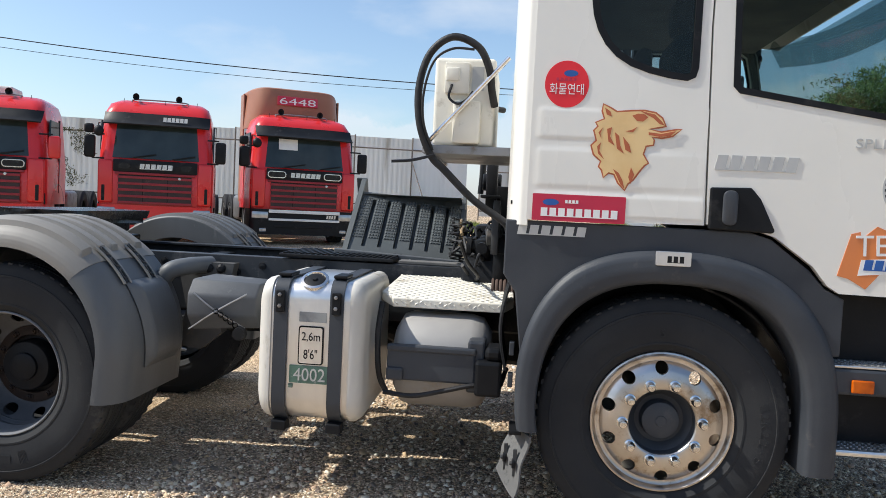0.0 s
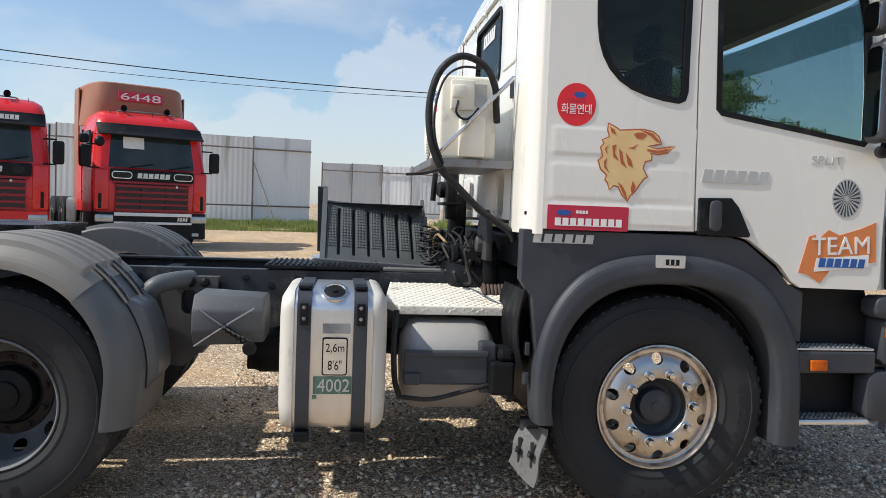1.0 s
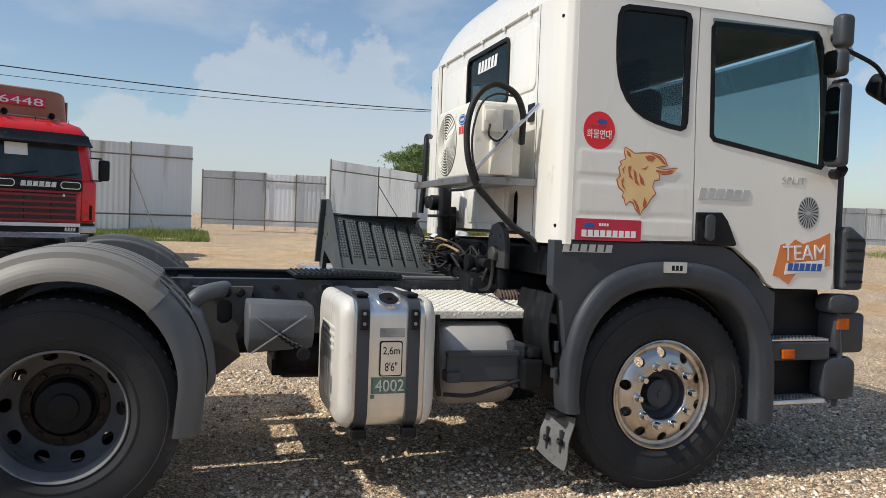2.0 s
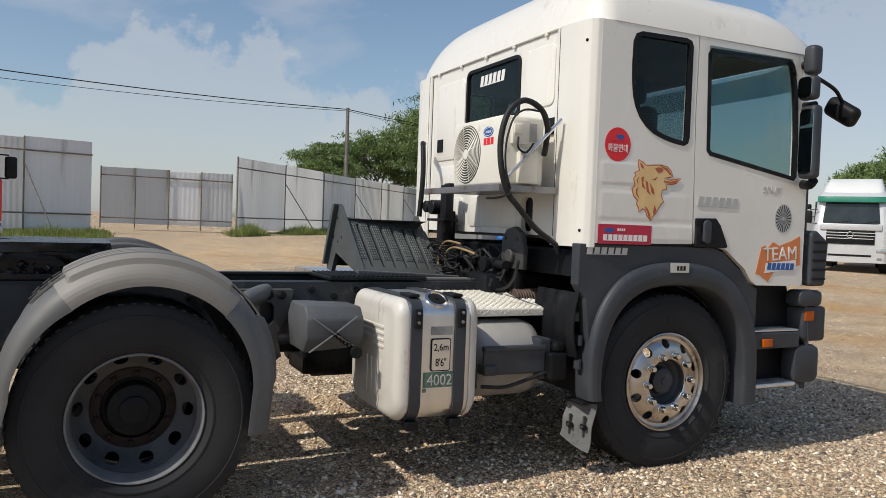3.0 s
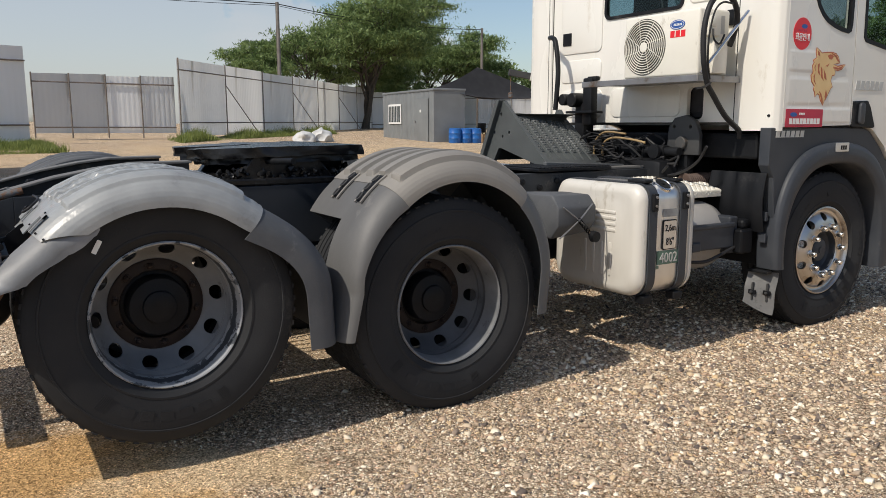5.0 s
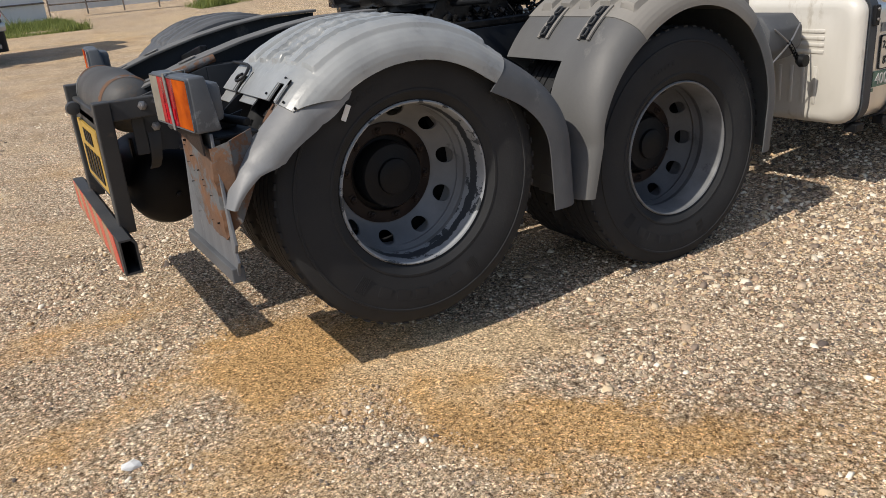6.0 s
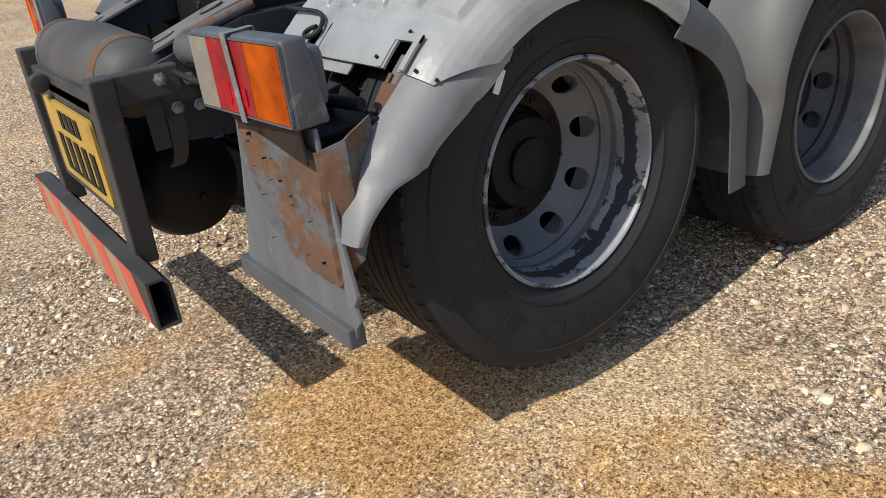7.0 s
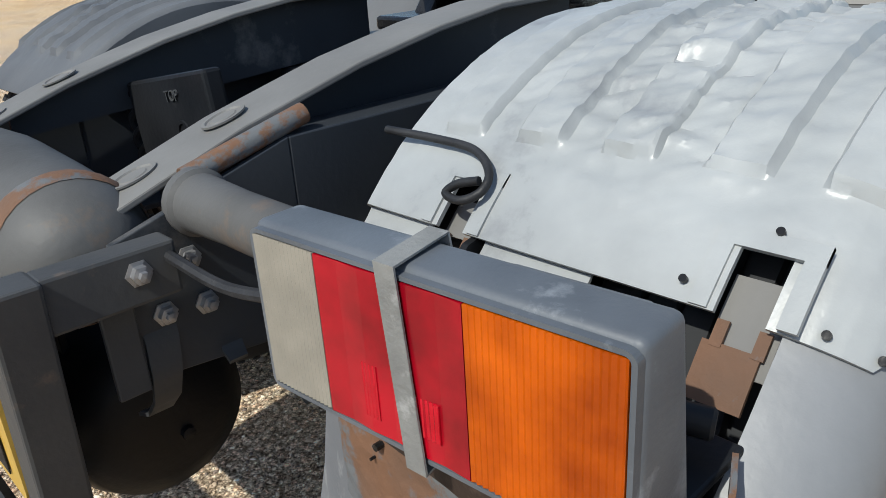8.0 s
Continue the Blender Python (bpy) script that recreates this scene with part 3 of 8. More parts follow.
gx, gy = spaced(-8.0, 6.0, 0.14, 900.0), spaced(-5.0, 5.0, 0.14, 900.0)
verts = []
for x in gx:
    for y in gy:
        near = max(0.0, 1 - max(abs(x + 1.5), abs(y)) / 14)
        yy = min(y, 60.0)
        verts.append((x, y, ground_z(x, yy) + near * (0.012 * noise.noise(Vector((x * 0.9, y * 0.9, 0))) + 0.006 * noise.noise(Vector((x * 3, y * 3, 4))))))
ny = len(gy)
faces = [(i * ny + j, (i + 1) * ny + j, (i + 1) * ny + j + 1, i * ny + j + 1) for i in range(len(gx) - 1) for j in range(ny - 1)]
me = bpy.data.meshes.new("ground")
me.from_pydata(verts, [], faces)
me.shade_smooth()
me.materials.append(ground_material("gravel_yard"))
tagged(new("ground", me), "sandy gravel yard with rust-coloured patches", "ground", kind="structure")


def stone_material():
    m = bpy.data.materials.new("loose_stone")
    m.use_nodes = True
    n, l = m.node_tree.nodes, m.node_tree.links
    b = n["Principled BSDF"]
    g = n.new("ShaderNodeNewGeometry")
    r = n.new("ShaderNodeValToRGB")
    stops = ((0.0, (0.10, 0.08, 0.07)), (0.15, (0.22, 0.17, 0.135)), (0.28, (0.47, 0.36, 0.255)), (0.40, (0.44, 0.295, 0.20)), (0.55, (0.62, 0.505, 0.37)), (0.68, (0.60, 0.425, 0.24)), (0.82, (0.76, 0.655, 0.50)), (1.0, (0.95, 0.87, 0.72)))
    e = r.color_ramp.elements
    for _ in stops[2:]:
        e.new(0.5)
    for k, (p, c) in enumerate(stops):
        e[k].position, e[k].color = p, (*c, 1)
    l.new(g.outputs["Random Per Island"], r.inputs["Fac"])
    tc = n.new("ShaderNodeTexCoord")
    q = n.new("ShaderNodeTexNoise")
    q.inputs["Scale"].default_value, q.inputs["Detail"].default_value = 160, 6
    l.new(tc.outputs["Object"], q.inputs["Vector"])
    mr = n.new("ShaderNodeMapRange")
    mr.inputs["To Min"].default_value, mr.inputs["To Max"].default_value = 0.68, 1.5
    l.new(q.outputs["Fac"], mr.inputs["Value"])
    mx = n.new("ShaderNodeMixRGB")
    mx.blend_type, mx.inputs["Fac"].default_value = "MULTIPLY", 0.8
    l.new(r.outputs["Color"], mx.inputs["Color1"])
    l.new(mr.outputs["Result"], mx.inputs["Color2"])
    l.new(mx.outputs["Color"], b.inputs["Base Color"])
    b.inputs["Roughness"].default_value = 0.9
    return m


def ovals(shapes, px, py):
    """The same soft ovals, summed at many places."""
    out = np.zeros(len(px))
    for x, y, yaw, sx, sy, high in shapes:
        c, s = math.cos(radians(yaw)), math.sin(radians(yaw))
        u, v = ((px - x) * c + (py - y) * s) / sx, ((py - y) * c - (px - x) * s) / sy
        out += high * np.clip((1.2 - np.hypot(u, v)) / 1.05, 0, 1)
    return out


def scatter_stones(name, count, x0, x1, y0, y1, smin, smax, seed, label, cover=0.5):
    """Broken stones, half sunk in the ground, thick on stony spots and thin on sand."""
    rg = np.random.RandomState(seed)
    cube = np.array([(a, b, c) for c in (-1, 1) for b in (-1, 1) for a in (-1, 1)], float) * 0.72
    tri = np.array([(0, 2, 3), (0, 3, 1), (4, 5, 7), (4, 7, 6), (0, 1, 5), (0, 5, 4), (2, 6, 7), (2, 7, 3), (0, 4, 6), (0, 6, 2), (1, 3, 7), (1, 7, 5)])
    px, py = rg.uniform(x0, x1, count), rg.uniform(y0, y1, count)
    keep = np.array([0.30 * noise.noise(Vector((a * 0.8, b * 0.8, 3.3))) + 0.22 * noise.noise(Vector((a * 2.6, b * 2.6, 1))) for a, b in zip(px, py)])
    keep += cover + 2.0 * ovals(STONY, px, py) - 1.7 * ovals(SAND, px, py) - 1.0 * ovals(OCHRE, px, py)
    ok = keep > rg.uniform(0.0, 1.0, count)
    px, py = px[ok], py[ok]
    k = len(px)
    size = smin + (smax - smin) * rg.uniform(0, 1, k) ** 3.2
    sc = size[:, None] * rg.uniform(0.65, 1.3, (k, 3)) * np.array([1.15, 0.9, 0.55])
    pts = cube[None] * (1 + rg.uniform(-0.45, 0.35, (k, 8, 3)))
    pts[:, 4:, :2] *= rg.uniform(0.45, 0.95, (k, 1, 2))
    tilt = rg.normal(0, 0.34, (k, 2))
    pts = pts * sc[:, None]
    pts[..., 2] += pts[..., 0] * tilt[:, :1] + pts[..., 1] * tilt[:, 1:]
    ang = rg.uniform(0, 6.28, k)
    c, s = np.cos(ang)[:, None], np.sin(ang)[:, None]
    xx, yy = pts[..., 0] * c - pts[..., 1] * s, pts[..., 0] * s + pts[..., 1] * c
    gz = np.array([ground_z(a, b) + (0.012 * noise.noise(Vector((a * 0.9, b * 0.9, 0))) + 0.006 * noise.noise(Vector((a * 3, b * 3, 4)))) * max(0, 1 - max(abs(a + 1.5), abs(b)) / 14) for a, b in zip(px, py)])
    out = np.stack([xx + px[:, None], yy + py[:, None], pts[..., 2] + (gz + sc[:, 2] * rg.uniform(-0.1, 0.5, k))[:, None]], -1)
    idx = (tri[None] + (np.arange(k) * 8)[:, None, None]).reshape(-1, 3)
    me = bpy.data.meshes.new(name)
    me.vertices.add(k * 8)
    me.vertices.foreach_set("co", out.reshape(-1))
    me.loops.add(idx.size)
    me.loops.foreach_set("vertex_index", idx.reshape(-1).astype(np.int32))
    me.polygons.add(len(idx))
    me.polygons.foreach_set("loop_start", np.arange(0, idx.size, 3, dtype=np.int32))
    me.update(calc_edges=True)
    me.materials.append(STONE)
    return tagged(new(name, me), label, "gravel", kind="stuff")


STONE = stone_material()
scatter_stones("gravel", 110000, -6.2, -2.2, -2.9, 1.0, 0.0028, 0.0098, 3, "small broken stones pressed into the sandy yard", 0.34)
scatter_stones("gravel", 50000, -5.7, -3.3, -2.2, 0.3, 0.0022, 0.0065, 13, "fine broken stones beside the rear wheels", 0.42)
scatter_stones("gravel", 14000, -6.4, -2.0, -3.0, 1.2, 0.008, 0.024, 5, "larger pale stones strewn over the yard", 0.06)
scatter_stones("gravel", 70000, -2.4, 3.6, -3.6, 2.4, 0.006, 0.021, 7, "coarse broken stone spread beside and under the truck", 0.62)
scatter_stones("gravel", 22000, -9.0, 8.0, -4.4, 8.0, 0.007, 0.02, 4, "loose grey and tan gravel stones over the yard", 0.3)

# ---- fences ----
FENCE = surf("pale_steel_sheet", (0.79, 0.80, 0.80), (0.71, 0.72, 0.72), 0.7, 0.5, metal=0.1, bump=0.05, dirt=(0.50, 0.49, 0.46), dirt_amount=0.25, dirt_scale=1.2, streak=0.25)
PIPE = surf("rusty_scaffold_pipe", (0.16, 0.14, 0.125), (0.24, 0.2, 0.17), 6, 0.6, metal=0.4, bump=0.2)


def panel_mesh(w, h):
    bm = bmesh.new()
    n = int(w / 0.05)
    low, top = [], []
    for i in range(n + 1):
        x = w * i / n
        y = 0.004 if (i // 2) % 2 else 0.0
        low.append(bm.verts.new((x, y, 0)))
        top.append(bm.verts.new((x, y, h)))
    for i in range(n):
        bm.faces.new((low[i], low[i + 1], top[i + 1], top[i]))
    bmesh.ops.solidify(bm, geom=bm.faces[:], thickness=0.004)
    me = bpy.data.meshes.new("panel")
    bm.to_mesh(me)
    bm.free()
    me.materials.append(FENCE)
    return me


def fence(name, p0, p1, z0, z1, top0, top1, label, posts_front=True, width=2.0, braces=True):
    """A row of corrugated sheets on pipes, from p0 to p1."""
    p0, p1 = Vector((*p0, 0)), Vector((*p1, 0))
    d = p1 - p0
    n = max(1, round(d.length / width))
    yaw = math.degrees(math.atan2(d.y, d.x))
    root = thing(name, label, "fence")
    root["kind"] = "structure"
    w = d.length / n
    me = panel_mesh(w - 0.01, 1.0)
    nrm = Vector((d.y, -d.x, 0)).normalized()
    if nrm.y > 0:
        nrm = -nrm
    for i in range(n):
        f = (i + 0.5) / n
        q = p0 + d * (i / n)
        zb, zt = z0 + (z1 - z0) * f, top0 + (top1 - top0) * f + 0.03 * math.sin(i * 2.3)
        o = shown("panel", me, root)
        o.matrix_basis = pose(q.x, q.y, zb, 0, 0, yaw) @ Matrix.Diagonal((1, 1, zt - zb, 1))
        f0 = i / n
        pz0, pz1 = z0 + (z1 - z0) * f0, top0 + (top1 - top0) * f0
        a = q + nrm * 0.07
        bm = bmesh.new()
        cyl(bm, (a.x, a.y, pz0 - 0.2), (a.x, a.y, pz1 + 0.03), 0.03, 8)
        part("post", bm, PIPE, root)
        if braces and i % 2 == 1:
            bm = bmesh.new()
            g = q + nrm * 1.5 + d.normalized() * 0.7
            cyl(bm, (a.x, a.y, pz0 + (pz1 - pz0) * 0.72), (g.x, g.y, ground_z(g.x, g.y)), 0.024, 8)
            part("brace", bm, PIPE, root)
    for f in (0.1, 0.86) if top0 - z0 < 2.9 else (0.18, 0.5, 0.86)[::2]:
        a, b = p0 + nrm * 0.05, p1 + nrm * 0.05
        bm = bmesh.new()
        cyl(bm, (a.x, a.y, z0 + (top0 - z0) * f), (b.x, b.y, z1 + (top1 - z1) * f), 0.028, 8)
        part("rail", bm, PIPE, root)
    return root


fence("fence", (-44.0, 16.4), (-2.85, 27.8), 0.5, 0.75, 4.12, 4.12, "tall fence of pale corrugated steel sheets on rusty pipes", width=2.4)
fence("gate", (-2.45, 31.0), (3.0, 30.6), 1.02, 1.0, 3.42, 3.36, "lower double gate of perforated pale steel sheets", width=1.35, braces=False)
fence("fence", (3.1, 30.4), (24.0, 53.5), 0.85, 0.9, 4.16, 4.16, "tall fence of pale corrugated steel sheets on rusty pipes", width=4.7)
fence("fence", (24.0, 53.5), (62.0, 42.0), 0.75, 0.8, 3.95, 3.9, "tall fence of pale corrugated steel sheets on rusty pipes", width=3.0, braces=False)


# ---- the white tractor truck ----
S = -1.245
truck = thing("tractor_truck", "white cab-over tractor truck with dark arches and bare chassis", "truck")


def both(name, build, material, parent, label="", smooth=None):
    """The same part on either side of the truck."""
    out = []
    for side in (1, -1):
        bm = build()
        if side < 0:
            bmesh.ops.scale(bm, vec=(1, -1, 1), verts=bm.verts)
        out.append(part(name, bm, material, parent, label, smooth))
    return out


# wheels
def interp(r, table):
    for (r0, y0), (r1, y1) in zip(table, table[1:]):
        if (r - r0) * (r - r1) <= 0:
            return y0 + (y1 - y0) * (r - r0) / (r1 - r0)
    return table[0][1] if abs(r - table[0][0]) < abs(r - table[-1][0]) else table[-1][1]


def disc_with_holes(table, r0, r1, rh, hr, n=10, steps=4, deep=0.02, squash=1.0):
    """A turned disc between two radii with n round hand holes on the radius rh."""
    bm = bmesh.new()
    half = math.pi / n
    for k in range(n):
        mid = 2 * math.pi * (k + 0.5) / n
        rings = []
        m = 28
        for s in range(steps + 1):
            ring = []
            for j in range(m):
                q = 8 * j / m
                e = int(q) // 2
                w = q / 2 - e
                a, r = ((-1 + 2 * w, -1), (1, -1 + 2 * w), (1 - 2 * w, 1), (-1, 1 - 2 * w))[e]
                outer = (a * half, r0 + (r + 1) / 2 * (r1 - r0))
                ang = math.atan2(r, a)
                inner = (hr / rh * math.cos(ang), rh + squash * hr * math.sin(ang))
                f = s / steps
                aa, rr = (inner[i] + (outer[i] - inner[i]) * f for i in (0, 1))
                ring.append(bm.verts.new((rr * math.cos(mid + aa), interp(rr, table), rr * math.sin(mid + aa))))
            rings.append(ring)
        back = [bm.verts.new(v.co + Vector((0, deep, 0))) for v in rings[0]]
        for a, b in zip([back, *rings], rings):
            for j in range(m):
                bm.faces.new((a[j - 1], a[j], b[j], b[j - 1]))
    bmesh.ops.remove_doubles(bm, verts=bm.verts, dist=0.0004)
    return bm


def tyre_mesh():
    half = [(0.300, -0.112), (0.312, -0.128), (0.335, -0.138), (0.337, -0.141), (0.345, -0.141), (0.347, -0.139), (0.40, -0.149), (0.44, -0.150),
            (0.470, -0.146), (0.472, -0.149), (0.480, -0.148), (0.482, -0.143), (0.508, -0.133), (0.522, -0.127), (0.532, -0.117), (0.536, -0.10)]
    tread = []
    for y in (-0.062, -0.02, 0.022, 0.064):
        tread += [(0.537, y - 0.005), (0.523, y - 0.0035), (0.523, y + 0.0035), (0.537, y + 0.005)]
    prof = half + tread + [(r, -y) for r, y in half[::-1]]
    bm = la(prof, 96)
    # raised blocks and bars round the sidewall
    for base, n, step, w, z0, z1 in ((2.66, 5, 0.19, 0.026, 0.392, 0.432), (2.40, 6, 0.018, 0.002, 0.38, 0.445), (3.62, 6, 0.018, 0.002, 0.38, 0.445), (0.4, 9, 0.05, 0.006, 0.425, 0.443), (5.4, 7, 0.055, 0.006, 0.39, 0.405)):
        for k in range(n):
            for side in (-1, 1):
                box(bm, -w, w, side * 0.1503 - 0.0007, side * 0.1503 + 0.0007, z0, z1, m=Matrix.Rotation(base + step * k, 4, "Y"))
    # worn cuts across the shoulders
    for k in range(60):
        a = 2 * math.pi * k / 60
        for sg in (-1, 1):
            box(bm, -0.011, 0.011, sg * 0.108 - 0.014, sg * 0.108 + 0.014, 0.5285, 0.5372, m=Matrix.Rotation(a, 4, "Y"))
    return bm


FRONT_RIM = [(0.262, -0.104), (0.25, -0.118), (0.225, -0.134), (0.19, -0.143), (0.12, -0.143)]
REAR_RIM = [(0.278, 0.042), (0.268, 0.056), (0.250, 0.079), (0.226, 0.104), (0.208, 0.118), (0.197, 0.121), (0.1, 0.121)]


def wheel_meshes():
    out = {"wheel": tyre_mesh()}
    fr = disc_with_holes(FRONT_RIM, 0.2, 0.262, 0.234, 0.0275)
    lathe(fr, [(0.299, -0.10), (0.304, -0.122), (0.302, -0.131), (0.295, -0.133), (0.288, -0.126), (0.281, -0.108), (0.272, -0.103), (0.262, -0.104)], 72)
    lathe(fr, [(0.2, -0.1405), (0.19, -0.143), (0.150, -0.144), (0.144, -0.142), (0.140, -0.136)], 72)
    lathe(fr, [(0.262, -0.104), (0.262, 0.12), (0.30, 0.13)], 72)
    out["rim"] = fr
    hub = la([(0.1405, -0.137), (0.136, -0.09), (0.105, -0.06), (0.085, -0.058), (0.078, -0.105), (0.06, -0.113), (0.024, -0.115), (0.022, -0.121), (0.0, -0.122)], 40)
    out["hub"] = hub
    rr = disc_with_holes(REAR_RIM, 0.197, 0.278, 0.2485, 0.0335, deep=0.014, steps=6, squash=0.74)
    lathe(rr, [(0.278, 0.042), (0.273, 0.036), (0.272, 0.028), (0.277, 0.022), (0.279, 0.008), (0.283, 0.002), (0.281, -0.006), (0.280, -0.022)], 72)
    lathe(rr, [(0.278, 0.042), (0.281, 0.06), (0.281, 0.12), (0.30, 0.13)], 72)
    out["rear_rim"] = rr
    lip = [(0.280, -0.022), (0.281, -0.045), (0.283, -0.070), (0.288, -0.096), (0.290, -0.116), (0.294, -0.127), (0.299, -0.13), (0.304, -0.124), (0.3, -0.1)]
    out["rim_edge"] = la(lip, 72)
    out["plain_edge"] = la(lip, 72)
    out["rear_hub"] = la([(0.147, 0.142), (0.129, 0.14), (0.127, 0.066), (0.120, 0.057), (0.082, 0.050), (0.071, 0.047), (0.069, 0.033), (0.062, 0.029), (0.02, 0.028), (0.0, 0.028)], 48)
    out["hub_flange"] = la([(0.1985, 0.1225), (0.197, 0.114), (0.191, 0.111), (0.152, 0.111), (0.148, 0.115), (0.147, 0.142)], 48)
    for k in range(10):
        a = 2 * math.pi * (k + 0.5) / 10
        box(out["hub_flange"], -0.02, 0.02, 0.106, 0.113, 0.160, 0.182, 0.004, m=Matrix.Rotation(a, 4, "Y"))
    out["nut"] = la([(0.025, 0.0), (0.025, -0.007), (0.020, -0.009), (0.020, -0.034), (0.015, -0.046), (0.0, -0.05)], 12)
    out["rear_nut"] = la([(0.017, 0.0), (0.015, -0.003), (0.011, -0.014), (0.006, -0.016), (0.006, -0.024), (0.0, -0.024)], 6)
    out["shaded_rim"] = rr.copy()
    mats = {"shaded_rim": RIMSOOTSHADE, "wheel": RUBBER, "rim": ALU, "hub": GREY, "rear_rim": RIMGREY, "rim_edge": RIMEDGE, "plain_edge": RIMPLAIN, "rear_hub": BLACK, "hub_flange": SOOTY, "nut": CHROME, "rear_nut": SOOTY}
    for key, bm in out.items():
        bmesh.ops.recalc_face_normals(bm, faces=bm.faces[:])
        me = bpy.data.meshes.new(key)
        bm.to_mesh(me)
        bm.free()
        me.materials.append(mats[key])
        me.shade_smooth()
        me.set_sharp_from_angle(angle=radians(38))
        out[key] = me
    return out


WHEELS = wheel_meshes()


def wheel(parent, x, y, z, near=True, front=True, turn=0.0, dual=True):
    size = 1.01 if front else 0.98
    base = pose(x, y, z, 0, 0, 0 if near else 180) @ Matrix.Rotation(radians(turn), 4, "Y") @ Matrix.Scale(size, 4)
    w = shown("wheel", WHEELS["wheel"], parent)
    w.matrix_basis = base
    if front:
        shown("rim", WHEELS["rim"], w, "polished aluminium rim with round hand holes")
        shown("hub", WHEELS["hub"], w, "grey hub cap")
    else:
        shown("rim", WHEELS["rear_rim" if x < -4 else "shaded_rim"], w, "deep grey painted steel rim" if x < -4 else "deep sooty grey steel rim with shade in its colour")
        shown("rim_edge", WHEELS["rim_edge" if x < -4 else "plain_edge"], w, "rim edge with flaking paint" if x < -4 else "dull light grey rim edge")
        shown("hub", WHEELS["rear_hub"], w, "greasy black hub")
        shown("hub_flange", WHEELS["hub_flange"], w, "black flange under the nuts")
    ring = 0.1675 if front else 0.170
    for k in range(10):
        a = 2 * math.pi * k / 10
        o = shown("nut", WHEELS["nut" if front else "rear_nut"], w)
        o.location = (ring * math.cos(a), -0.142 if front else 0.112, ring * math.sin(a))
    if front and near:
        for body, r, first, step, wide, high in (("12R22.5", 0.425, 13.0, -5.2, 0.026, 0.038), ("5", 0.386, 93.0, 0.0, 0.02, 0.032)):
            for k, ch in enumerate(body):
                a = 90 - (first + step * k + turn)
                text("marking", ch, RUBBER, w, Matrix.Rotation(radians(a), 4, "Y") @ Matrix.Translation((0, -0.1495, r)) @ pose(0, 0, 0, 90, 0, 0), wide * (0.4 if ch == "." else 1.0), high * (0.2 if ch == "." else 1.0))
    if not front:
        v = shown("wheel", WHEELS["wheel"], parent, "inner tyre of the twin wheel")
        v.matrix_basis = pose(x, y + (0.335 if near else -0.335), z) @ Matrix.Rotation(radians(turn + 13), 4, "Y") @ Matrix.Scale(size, 4)
        shown("rim", WHEELS["rear_rim"], v)


AX1, AX2 = -3.047, -4.37
for near in (True, False):
    sg = -1 if near else 1
    wheel(truck, 0.0, sg * 1.06, 0.522, near, True, -3)
    wheel(truck, AX1, sg * 1.052, 0.518, near, False, 21.5)
    wheel(truck, AX2, sg * 1.052, 0.645, near, False, 11)
for x, z in ((0, 0.528), (AX1, 0.518), (AX2, 0.645)):
    bm = bmesh.new()
    cyl(bm, (x, -0.95, z), (x, 0.95, z), 0.075, 16)
    if x < -1:
        lathe(bm, [(0.0, -0.2), (0.1, -0.19), (0.19, -0.08), (0.2, 0.03), (0.13, 0.17), (0.0, 0.2)], 20, "x", at=(x, 0, z))
    part("axle", bm, BLACK, truck, smooth=40)


# rear fenders: a profile swept over the wheel
def fender_path(cx, cz, r, foot0, foot1, u):
    """The place and outward direction along the arch, from the rear foot to the front one."""
    l0, l1, arc = cz - foot0, cz - foot1, math.pi * r
    lean0, lean1, wide = (-0.05, -0.02, 0.0) if cx > -4 else (0.02, 0.01, 0.125)
    s = u * (l0 + arc + l1)
    if s < l0:
        return Vector((cx - r + lean0 * (1 - s / l0), 0, foot0 + s)), Vector((-1, 0, 0))
    if s < l0 + arc:
        a = math.pi - (s - l0) / r
        d = Vector((math.cos(a), 0, math.sin(a)))
        k = min(1.0, max(0.0, (0.95 - a) / 0.80))
        return Vector((cx, 0, cz)) + (r + wide * k * k * (3 - 2 * k)) * d, d
    return Vector((cx + r + wide + lean1 * (s - l0 - arc) / l1, 0, cz - (s - l0 - arc))), Vector((1, 0, 0))


def fender_profile(v, ribs, lip=0.125):
    """y and height over the crown, from the inner edge to the lip on the outer face."""
    drop = min(0.105, lip - 0.005)
    pts = [(-0.58, -0.15), (-0.585, -0.01), (-0.595, 0.0), (-1.10, 0.0)]
    pts += [(-1.10 - 0.148 * math.sin(radians(10 * k)), -drop * (1 - math.cos(radians(10 * k)))) for k in range(1, 10)] + [(-1.248, -lip)]
    ds = [0.0]
    for (a, b), (c, d) in zip(pts, pts[1:]):
        ds.append(ds[-1] + math.hypot(c - a, d - b))
    s = v * ds[-1]
    for i in range(len(pts) - 1):
        if s <= ds[i + 1] + 1e-9:
            f = (s - ds[i]) / (ds[i + 1] - ds[i])
            y, h = (pts[i][k] + f * (pts[i + 1][k] - pts[i][k]) for k in (0, 1))
            break
    rib = 0.0
    if ribs:
        for c in (-0.69, -0.81, -0.93, -1.05, -1.165):
            rib = max(rib, min(1.0, (0.034 - abs(y - c)) / 0.005))
    return y, h, max(0.0, rib)


